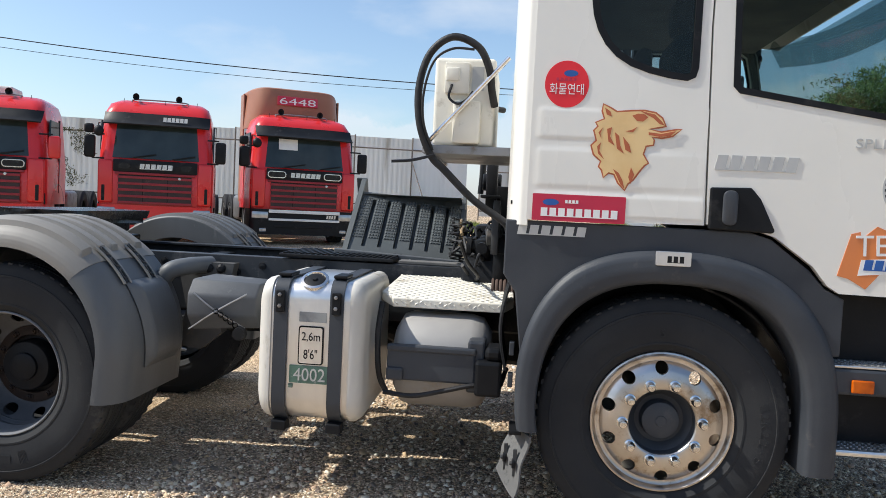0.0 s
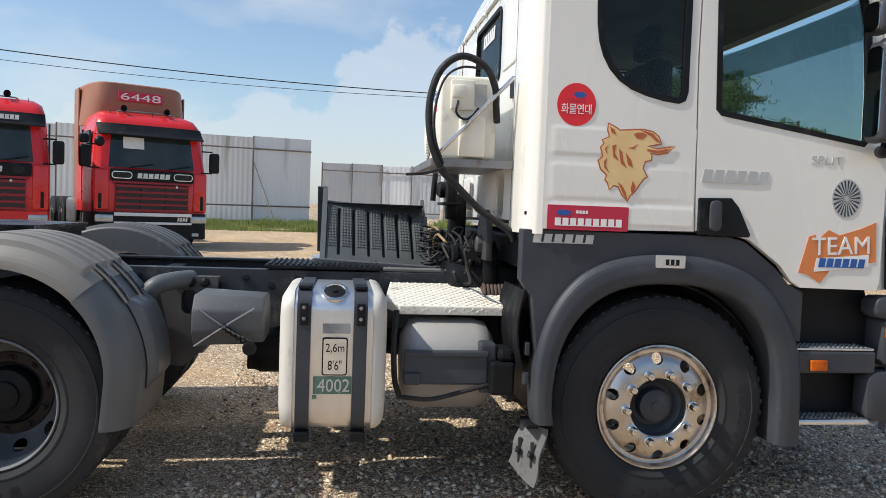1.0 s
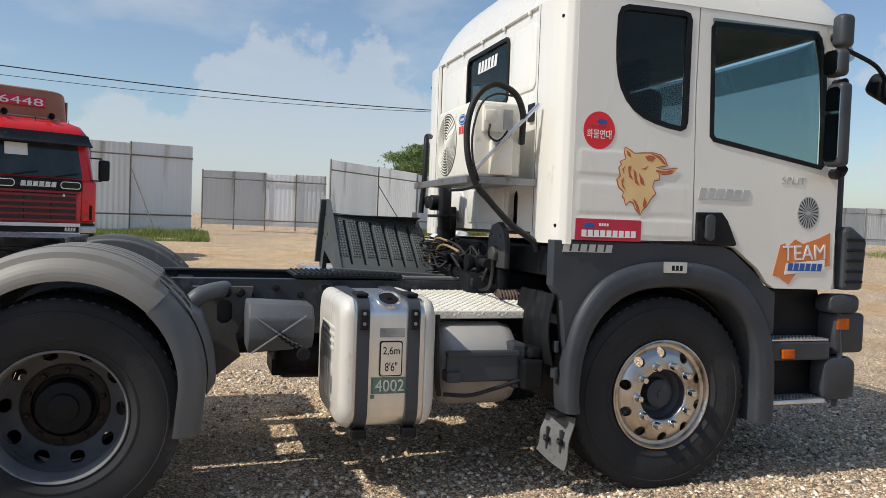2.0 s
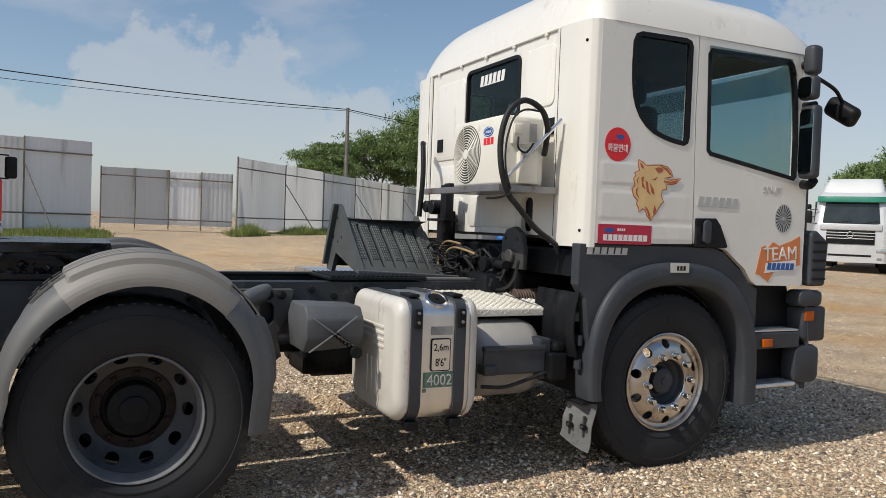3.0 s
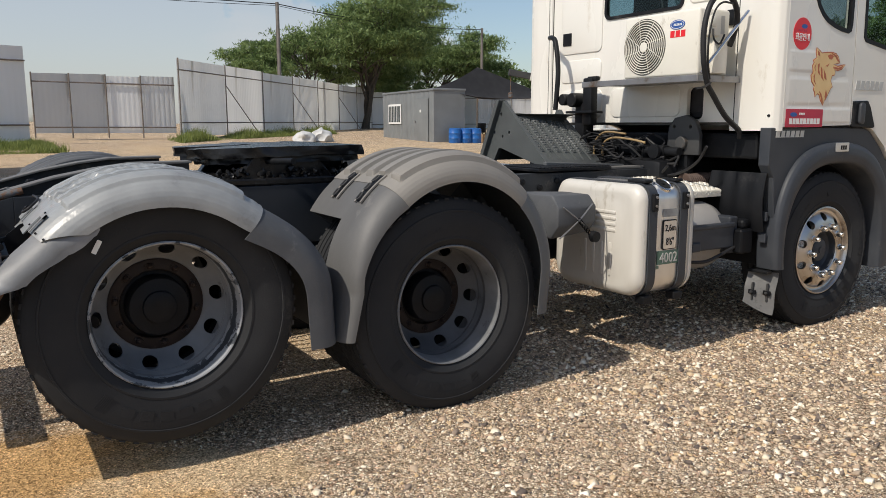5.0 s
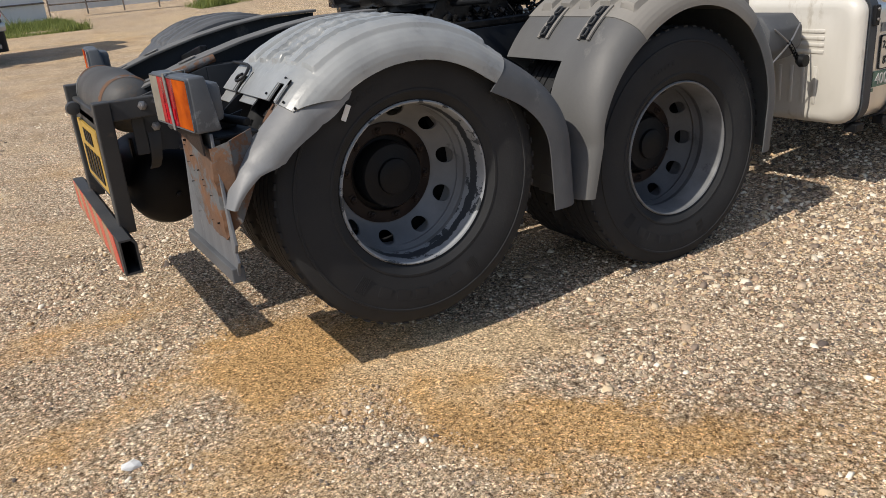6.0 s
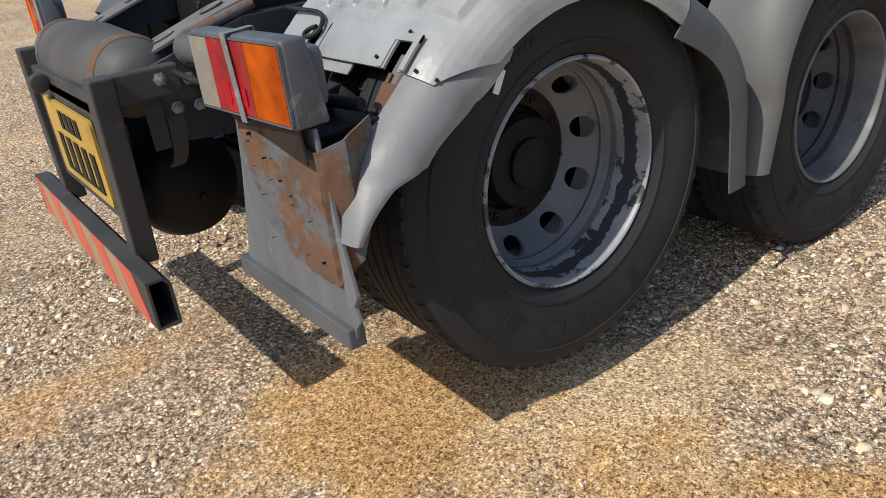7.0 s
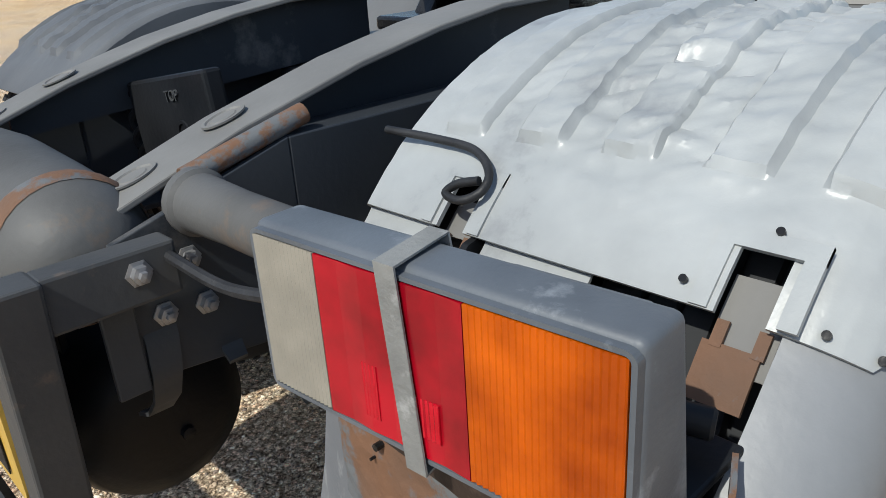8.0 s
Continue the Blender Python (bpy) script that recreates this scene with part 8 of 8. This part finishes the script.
part("paper", sheet(lambda u, v: (-0.62 + 0.44 * v, -0.03 + 0.145 * (0.40 + 0.24 * u) / 0.8, 2.10 + 0.24 * u), 2, 2, 0.003), INK, t3, "white paper behind the windscreen")
part("badge", bm, INK, t2, "white lettering bars on the visor").matrix_basis = Matrix.Translation((0, 0.035, 0))
t1 = parked_truck((-12.0, 10.6), 20, "red cab-over truck with red door mirrors", tilt_mirror=REDPAINT)
part("roof_box", bx(-0.5, 0.35, 1.0, 1.8, 2.92, 3.12, bev=0.04), CREAM, t1, "cream roof cooler")
parked_truck((23.15, 14.75), -58, "white truck with a green visor and star grille", paint=SILVERPAINT, star=True, visor=GREENPAINT, sun_bars=False)
parked_truck((22.8, 10.45), -60, "white truck with a green visor and star grille", paint=SILVERPAINT, star=True, visor=GREENPAINT, sun_bars=False)
parked_truck((28.5, 16.0), -60, "red cab-over truck between white ones", sun_bars=False)
WB = surf("white_box_panel", (0.72, 0.73, 0.72), (0.65, 0.66, 0.65), 1, 0.4, bump=0.02)
for n, (x, y, a) in enumerate(((23.15, 14.75, -58), (22.8, 10.45, -60))):
    c = thing("cargo_box", "white box body behind the cab", "cargo box", at=(x, y, ground_z(x, y), a))
    part("body", bx(-1.2, 1.2, 2.2, 8.2, 1.05, 3.30, bev=0.03), WB, c)
    part("roof_spoiler", loft([cab_ring(2.86, 1.1, 0.32, 1.9), cab_ring(3.25, 1.02, 0.5, 1.9), cab_ring(3.62 - 0.25 * n, 0.9, 1.1, 1.9)]), WB, c, "high white cab roof", smooth=35)

# ---- yard office, shade and clutter ----
CONT = surf("grey_container_paint", (0.20, 0.215, 0.22), (0.165, 0.175, 0.18), 1, 0.5, bump=0.05, dirt=(0.3, 0.3, 0.29), dirt_amount=0.15, dirt_scale=1.5)
NET = surf("black_shade_net", (0.018, 0.018, 0.02), (0.03, 0.03, 0.032), 3, 0.9, bump=0.4, fine=300)
BARREL = surf("blue_plastic", (0.015, 0.13, 0.42), (0.015, 0.10, 0.36), 3, 0.4, bump=0.02)
ca = (13.7, 26.6)
cb = (14.45, 33.1)
yaw = math.degrees(math.atan2(cb[1] - ca[1], cb[0] - ca[0]))
cn = thing("office_container", "grey steel office container with a barred window and a door", "container", at=(ca[0], ca[1], 0.42, yaw))
L, D, Hh = math.hypot(cb[0] - ca[0], cb[1] - ca[1]), 1.62, 2.48
bm = bmesh.new()
n = 48
pr1 = []
for i in range(n + 1):
    y = 0.025 if (i // 2) % 2 else 0.0
    pr1.append((L * i / n, y))
prism(bm, pr1 + [(L, -D), (0, -D)], "z", 0.06, Hh)
part("wall", bm, CONT, cn, "ribbed grey wall")
part("roof", bx(-0.04, L + 0.04, -D - 0.04, 0.06, Hh, Hh + 0.10, bev=0.02), CONT, cn)
part("base", bx(0, L, -D, 0.03, -0.08, 0.08), BLACK, cn)
wf = part("window", bx(3.9, 5.6, 0.02, 0.07, 0.95, 1.95, bev=0.01), INK, cn, "white framed window with bars")
part("pane", bx(4.0, 5.5, 0.06, 0.08, 1.05, 1.85), SHIELD, wf)
for k in range(6):
    x = 4.2 + 0.22 * k
    part("bar", bx(x - 0.012, x + 0.012, 0.08, 0.10, 1.05, 1.85), INK, wf)
dr = part("door", bx(0.55, 2.1, 0.02, 0.06, 0.1, 2.15, bev=0.01), CONT, cn, "grey steel door")
part("handle", bx(1.95, 2.02, 0.06, 0.10, 1.0, 1.1, bev=0.01), STEEL, dr)
part("notice", bx(1.35, 1.5, 0.06, 0.065, 1.5, 1.62), INK, dr)
tent = thing("shade_net", "black shade net stretched on poles beside the container", "shade")
P = [Vector((13.98, 27.0, 3.02)), Vector((17.1, 28.0, 4.15)), Vector((21.2, 27.3, 2.75)), Vector((15.7, 26.1, 2.62))]


def net(u, v):
    a = P[0].lerp(P[3], v).lerp(P[1].lerp(P[2], v), u)
    a.z -= 0.35 * math.sin(math.pi * u) * math.sin(math.pi * v) + 0.1 * math.sin(math.pi * u)
    return a


part("net", sheet(net, 16, 12, 0.01), NET, tent, smooth=60)
for p in P[1:3]:
    bm = bmesh.new()
    cyl(bm, (p.x, p.y, ground_z(p.x, p.y)), p, 0.04, 8)
    part("pole", bm, PIPE, tent)
for k, (x, y) in enumerate(((14.45, 25.95), (14.98, 25.85), (15.45, 25.75), (15.75, 26.5))):
    b = thing("barrel", "blue plastic barrel standing on the ground", "barrel", "blue barrels", (x, y, ground_z(x, y) - 0.02, 0))
    part("drum", la([(0.0, 0.0), (0.27, 0.0), (0.29, 0.04), (0.29, 0.22), (0.30, 0.235), (0.29, 0.25), (0.29, 0.45), (0.30, 0.465), (0.29, 0.48), (0.28, 0.67), (0.2, 0.70), (0.0, 0.70)], 24, "z"), BARREL, b, smooth=40)
for x, y in ((17.5, 28.3), (17.8, 27.5), (18.5, 28.0)):
    c = thing("garden_chair", "dark plastic garden chair under the shade", "chair", "chairs under the shade", (x, y, ground_z(x, y) - 0.02, 30 * x))
    part("seat", bx(-0.22, 0.22, -0.22, 0.22, 0.42, 0.45, bev=0.01), BLACK, c)
    part("backrest", bx(-0.22, 0.22, 0.2, 0.24, 0.45, 0.9, bev=0.01), BLACK, c)
    for a in (-0.2, 0.2):
        for q in (-0.2, 0.2):
            part("leg", bx(a - 0.02, a + 0.02, q - 0.02, q + 0.02, 0, 0.42), BLACK, c)
bxn = thing("carton", "brown cardboard box on the ground", "box", at=(16.3, 26.4, ground_z(16.3, 26.4) - 0.02, 20))
part("body", bx(-0.25, 0.25, -0.2, 0.2, 0, 0.42, bev=0.01), surf("cardboard", (0.38, 0.24, 0.12), (0.33, 0.2, 0.1), 4, 0.8), bxn)
SACK = surf("white_sack", (0.6, 0.6, 0.58), (0.48, 0.48, 0.47), 4, 0.7, bump=0.4, fine=30)
for x, y, s in ((7.6, 27.3, 0.44), (8.5, 27.6, 0.52)):
    k = thing("sack", "white woven bulk sack on the grass", "sack", "sacks", (x, y, ground_z(x, y) - 0.03, 15))
    bm = bmesh.new()
    bmesh.ops.create_icosphere(bm, subdivisions=3, radius=s)
    for v in bm.verts:
        v.co *= 1 + 0.45 * noise.noise(v.co * 4 + Vector((x, 0, 0)))
        v.co.z = max(0, v.co.z * 0.75 + s * 0.35)
    part("body", bm, SACK, k, smooth=60)
# crane boom of a lorry beyond the cab
cr = thing("crane", "folded telescopic lorry crane behind the shade", "crane", at=(20.2, 22.4, ground_z(20.2, 22.4), 0))
CRW = surf("cream_crane_paint", (0.6, 0.6, 0.56), (0.5, 0.5, 0.47), 2, 0.4, bump=0.05)
bm = bmesh.new()
cyl(bm, (0, 0, 0), (0, 0, 2.2), 0.25, 16)
box(bm, -0.6, 0.6, -0.6, 0.6, 0, 0.8, 0.05)
part("mast", bm, CRW, cr)
bm = bx(-3.4, 0.3, -0.16, 0.16, -0.2, 0.2, bev=0.03)
bmesh.ops.transform(bm, matrix=Matrix.Translation((0, 0, 2.55)) @ Matrix.Rotation(radians(-28), 4, "Z") @ Matrix.Rotation(radians(10), 4, "Y"), verts=bm.verts)
bo = part("boom", bm, CRW, cr)
bm = bx(-4.4, -3.2, -0.12, 0.12, -0.14, 0.14, bev=0.02)
bmesh.ops.transform(bm, matrix=Matrix.Translation((0, 0, 2.55)) @ Matrix.Rotation(radians(-28), 4, "Z") @ Matrix.Rotation(radians(10), 4, "Y"), verts=bm.verts)
part("boom_tip", bm, GREYSTEEL, cr)
hk = Matrix.Translation((0, 0, 2.55)) @ Matrix.Rotation(radians(-28), 4, "Z") @ Matrix.Rotation(radians(10), 4, "Y") @ Vector((-4.3, 0, 0))
bm = bmesh.new()
cyl(bm, hk, hk - Vector((0, 0, 0.9)), 0.02, 6)
lathe(bm, [(0.0, -0.15), (0.10, -0.1), (0.10, 0.1), (0.0, 0.15)], 12, "z", at=hk - Vector((0, 0, 1.0)))
part("hook_block", bm, RUST, cr)

# ---- pole and wires ----
CONC = surf("weathered_pole", (0.22, 0.2, 0.18), (0.17, 0.155, 0.14), 3, 0.8, bump=0.2)
up = thing("utility_pole", "slim weathered utility pole behind the fence", "pole", at=(12.75, 44.2, 0, 0))
bm = bmesh.new()
cyl(bm, (0, 0, 0.4), (0, 0, 9.0), 0.15, 12, 0.11)
part("pole", bm, CONC, up)
up2 = thing("utility_pole", "slim weathered utility pole behind the fence", "pole", at=(34.0, 52.0, 0, 0))
bm = bmesh.new()
cyl(bm, (0, 0, 0.4), (0, 0, 9.5), 0.15, 12, 0.11)
part("pole", bm, CONC, up2)
up3 = thing("utility_pole", "slim weathered utility pole behind the fence", "pole", at=(-46.0, 34.0, 0, 0))
bm = bmesh.new()
cyl(bm, (0, 0, 0.4), (0, 0, 11.6), 0.15, 12, 0.11)
part("pole", bm, CONC, up3)
wr = thing("power_line", "two dark overhead wires between poles", "wire")
for z0, z1, z2, r, sag in ((11.4, 8.9, 9.4, 0.030, 1.3), (10.9, 8.8, 9.0, 0.016, 1.5)):
    bm = bmesh.new()
    a, b, c = Vector((-46, 34, z0)), Vector((12.75, 44.2, z1)), Vector((34, 52, z2))
    tube(bm, [a.lerp(b, f) - Vector((0, 0, sag * 4 * f * (1 - f))) for f in [k / 14 for k in range(15)]], r, 5, 2)
    tube(bm, [b.lerp(c, f) - Vector((0, 0, 0.4 * 4 * f * (1 - f))) for f in [k / 8 for k in range(9)]], r, 5, 2)
    part("wire", bm, HOSE, wr)


# ---- trees and weeds ----
def leaf_material(name, c1, c2):
    m = bpy.data.materials.new(name)
    m.use_nodes = True
    n, l = m.node_tree.nodes, m.node_tree.links
    b = n["Principled BSDF"]
    g = n.new("ShaderNodeNewGeometry")
    r = n.new("ShaderNodeValToRGB")
    r.color_ramp.elements[0].color, r.color_ramp.elements[1].color = (*c1, 1), (*c2, 1)
    l.new(g.outputs["Random Per Island"], r.inputs["Fac"])
    l.new(r.outputs["Color"], b.inputs["Base Color"])
    b.inputs["Roughness"].default_value = 0.6
    b.inputs["Transmission Weight"].default_value = 0.0
    tl = n.new("ShaderNodeBsdfTranslucent")
    l.new(r.outputs["Color"], tl.inputs["Color"])
    mx = n.new("ShaderNodeMixShader")
    mx.inputs["Fac"].default_value = 0.3
    l.new(b.outputs["BSDF"], mx.inputs[1])
    l.new(tl.outputs["BSDF"], mx.inputs[2])
    l.new(mx.outputs["Shader"], n["Material Output"].inputs["Surface"])
    return m


LEAF = leaf_material("acacia_leaf", (0.075, 0.135, 0.04), (0.27, 0.36, 0.13))
GRASS = leaf_material("weed_leaf", (0.10, 0.15, 0.035), (0.32, 0.36, 0.10))
BARK = surf("grey_bark", (0.09, 0.075, 0.06), (0.06, 0.05, 0.04), 6, 0.9, bump=0.5, fine=30)


def leaves_mesh(name, centres, size, seed, mat, per=1.0):
    """Small folded leaf blades at the given centres."""
    rg = np.random.RandomState(seed)
    c = np.array(centres)
    k = len(c)
    d = rg.normal(0, 1, (k, 3))
    d /= np.linalg.norm(d, axis=1)[:, None]
    e = np.cross(d, rg.normal(0, 1, (k, 3)))
    e /= np.linalg.norm(e, axis=1)[:, None]
    s = size * rg.uniform(0.6, 1.3, (k, 1))
    d[:, 2] -= 0.35
    v = np.stack([c - d * s, c + e * s * 0.26, c + d * s, c - e * s * 0.26], 1).reshape(-1, 3)
    me = bpy.data.meshes.new(name)
    idx = np.arange(4 * k, dtype=np.int32)
    me.vertices.add(4 * k)
    me.vertices.foreach_set("co", v.reshape(-1))
    me.loops.add(4 * k)
    me.loops.foreach_set("vertex_index", idx)
    me.polygons.add(k)
    me.polygons.foreach_set("loop_start", np.arange(0, 4 * k, 4, dtype=np.int32))
    me.update(calc_edges=True)
    me.materials.append(mat)
    return me


def tree(x, y, h, spread, seed, label, trunks=1, n=9000, size=0.20):
    rg = random.Random(seed)
    t = thing("tree", label, "tree", at=(x, y, ground_z(x, min(y, 60)) - 0.1, 0))
    bm = bmesh.new()
    tips = []

    def grow(p, d, r, ln, level):
        q = p + d * ln
        m = p.lerp(q, 0.5) + Vector((rg.uniform(-1, 1), rg.uniform(-1, 1), 0)) * ln * 0.06
        tube_taper(bm, p, m, q, r, r * 0.62)
        if level >= 2:
            tips.extend([p.lerp(q, 0.45), p.lerp(q, 0.75), q])
        if level < 5:
            for _ in range(3 if level < 3 else 2):
                nd = (d + Vector((rg.uniform(-1, 1), rg.uniform(-1, 1), rg.uniform(-0.25, 0.6))) * (0.75 + 0.12 * level)).normalized()
                nd.x *= spread
                nd.y *= spread
                grow(q if rg.random() < 0.6 else p.lerp(q, rg.uniform(0.55, 0.95)), nd.normalized(), r * 0.58, ln * rg.uniform(0.62, 0.82), level + 1)

    for k in range(trunks):
        b = Vector((rg.uniform(-0.8, 0.8) * (trunks > 1), rg.uniform(-0.4, 0.4) * (trunks > 1), 0))
        grow(b, Vector((rg.uniform(-0.2, 0.2), rg.uniform(-0.2, 0.2), 1)).normalized(), 0.105 * h / 8, h * 0.27, 0)
    part("trunk", bm, BARK, t, "grey branching trunk")
    clumps = rg.sample(tips, max(8, int(len(tips) * 0.30)))
    cen = []
    while len(cen) < n:
        p = rg.choice(clumps)
        s = 0.225 * h / 8
        a, r = rg.uniform(0, 6.28), abs(rg.gauss(0, 1.5 * s))
        cen.append((p.x + 1.25 * r * math.cos(a), p.y + 1.25 * r * math.sin(a), p.z + rg.gauss(0, s * 0.28) - 0.22 * r))
    shown("crown", leaves_mesh("crown", cen, size, seed, LEAF), t, "open crown of small green leaves")
    return t


def tube_taper(bm, p, m, q, r0, r1):
    ring = []
    for a, r in ((p, r0), (m, (r0 + r1) / 2), (q, r1)):
        d = (q - p).normalized()
        s = d.orthogonal().normalized()
        w = d.cross(s)
        ring.append([bm.verts.new(a + r * (s * math.cos(k * math.pi / 3) + w * math.sin(k * math.pi / 3))) for k in range(6)])
    for a, b in zip(ring, ring[1:]):
        for k in range(6):
            bm.faces.new((a[k - 1], a[k], b[k], b[k - 1]))


tree(22.4, 51.0, 14.6, 1.35, 11, "tall leafy acacia behind the fence", 4, 70000, 0.145)
tree(32.0, 57.0, 13.0, 1.25, 12, "tall leafy acacia behind the fence", 3, 44000, 0.145)
tree(12.2, 47.0, 7.4, 1.1, 13, "smaller leafy acacia behind the fence", 2, 18000, 0.125)
tree(17.6, 49.5, 10.0, 1.2, 31, "leafy acacia behind the fence", 3, 26000, 0.14)
tree(26.0, 56.0, 8.6, 1.3, 32, "bushy acacia behind the fence", 3, 20000, 0.14)
tree(29.0, 60.0, 7.2, 1.4, 33, "bushy acacia behind the fence", 3, 14000, 0.14)
tree(38.4, 56.0, 9.4, 1.2, 14, "leafy acacia behind the office container", 2, 9000, 0.22)
tree(54.0, 31.0, 12.0, 1.3, 15, "broad leafy tree behind the white trucks", 3, 34000, 0.19)
tree(48.0, 23.0, 12.0, 1.3, 16, "broad leafy tree behind the white trucks", 3, 34000, 0.19)
tree(60.0, 22.0, 12.5, 1.3, 17, "broad leafy tree behind the white trucks", 3, 30000, 0.19)
tree(40.0, -24.0, 8.0, 1.2, 18, "leafy tree across the yard", 2, 12000, 0.15)
tree(14.0, -34.0, 8.5, 1.2, 19, "leafy tree across the yard", 2, 12000, 0.15)
tree(-6.0, -40.0, 9.0, 1.2, 20, "leafy tree across the yard", 2, 12000, 0.15)


def weeds(name, line, n, wide, tall, seed, label):
    rg = np.random.RandomState(seed)
    (x0, y0), (x1, y1) = line
    f = rg.uniform(0, 1, n)
    off = rg.uniform(0, wide, n)
    x, y = x0 + (x1 - x0) * f, y0 + (y1 - y0) * f - off
    clump = np.array([max(0.05, 0.5 + 1.1 * noise.noise(Vector((a * 0.7, b * 0.7, seed)))) for a, b in zip(x, y)])
    h = tall * clump * rg.uniform(0.4, 1.0, n)
    z = np.array([ground_z(a, b) for a, b in zip(x, y)])
    lean = rg.normal(0, 0.35, (n, 2)) * h[:, None]
    w = 0.014
    ang = rg.uniform(0, 6.28, n)
    dx, dy = np.cos(ang) * w, np.sin(ang) * w
    v = np.stack([np.stack([x - dx, y - dy, z - 0.03], 1), np.stack([x + dx, y + dy, z - 0.03], 1), np.stack([x + lean[:, 0], y + lean[:, 1], z + h], 1)], 1).reshape(-1, 3)
    me = bpy.data.meshes.new(name)
    me.vertices.add(3 * n)
    me.vertices.foreach_set("co", v.reshape(-1))
    me.loops.add(3 * n)
    me.loops.foreach_set("vertex_index", np.arange(3 * n, dtype=np.int32))
    me.polygons.add(n)
    me.polygons.foreach_set("loop_start", np.arange(0, 3 * n, 3, dtype=np.int32))
    me.update(calc_edges=True)
    me.materials.append(GRASS)
    return tagged(new(name, me), label, "grass", kind="stuff")


weeds("grass", ((-7.0, 27.8), (-2.2, 28.4)), 16000, 6.0, 0.4, 5, "weeds and grass along the fence foot")
weeds("grass", ((-40.0, 22.6), (-7.0, 27.6)), 12000, 2.5, 0.6, 6, "weeds and grass along the fence foot")
weeds("grass", ((2.4, 29.8), (14.0, 40.2)), 16000, 2.6, 0.6, 7, "weeds and grass along the fence foot")
weeds("grass", ((19.5, 34.0), (27.0, 33.0)), 7000, 5.0, 0.5, 8, "grass behind the shade")
weeds("grass", ((30.0, 30.0), (60.0, 20.0)), 9000, 6.0, 0.6, 9, "grass behind the white trucks")

part("sticker", pr(rounded(-0.009, 0.009, -0.027, 0.027, 0.003), "y", -1.206, -1.2035, m=pose(-4.619, 0, 0.945, 0, 28, 0)), INK, truck, "worn white sticker on the tyre")
bm = bmesh.new()
bmesh.ops.create_icosphere(bm, subdivisions=1, radius=0.03)
for v in bm.verts:
    v.co = Vector((v.co.x * 1.2, v.co.y * 0.8, v.co.z * 0.45)) * (1 + 0.3 * noise.noise(v.co * 40))
pale = part("stone", bm, INK)
pale.location = (-5.499, -1.250, 0.008)
tagged(pale, "pale stone lying on the sandy gravel", "stone")

# climbing plant on the fence between the parked trucks
vp, vd = Vector((-19.0, 23.33, 0)), Vector((0.9637, 0.267, 0))
rng = random.Random(21)
cen = []
for k in range(60):
    a, z = rng.uniform(-1.0, 1.6), 0.4
    for _ in range(60):
        z += 0.055
        a += rng.uniform(-0.06, 0.06)
        if noise.noise(Vector((a * 1.3, z * 1.1, 2))) > -0.05 and z < 3.9:
            q = vp + vd * (a + rng.uniform(-0.12, 0.12))
            cen.append((q.x + 0.05, q.y - 0.10 - 0.06 * rng.random(), z))
tagged(shown("vine", leaves_mesh("vine", cen, 0.075, 4, leaf_material("vine_leaf", (0.05, 0.05, 0.02), (0.13, 0.13, 0.05)))), "dry climbing plant on the pale fence", "plant", kind="stuff")

# plain walls that close the yard behind the camera
fence("fence", (-46.0, 16.0), (-46.0, -30.0), 0.0, 0.0, 3.3, 3.3, "tall fence of pale corrugated steel sheets", width=6.5, braces=False)
fence("fence", (-46.0, -30.0), (50.0, -30.0), 0.0, 0.0, 3.3, 3.3, "tall fence of pale corrugated steel sheets", width=6.0, braces=False)
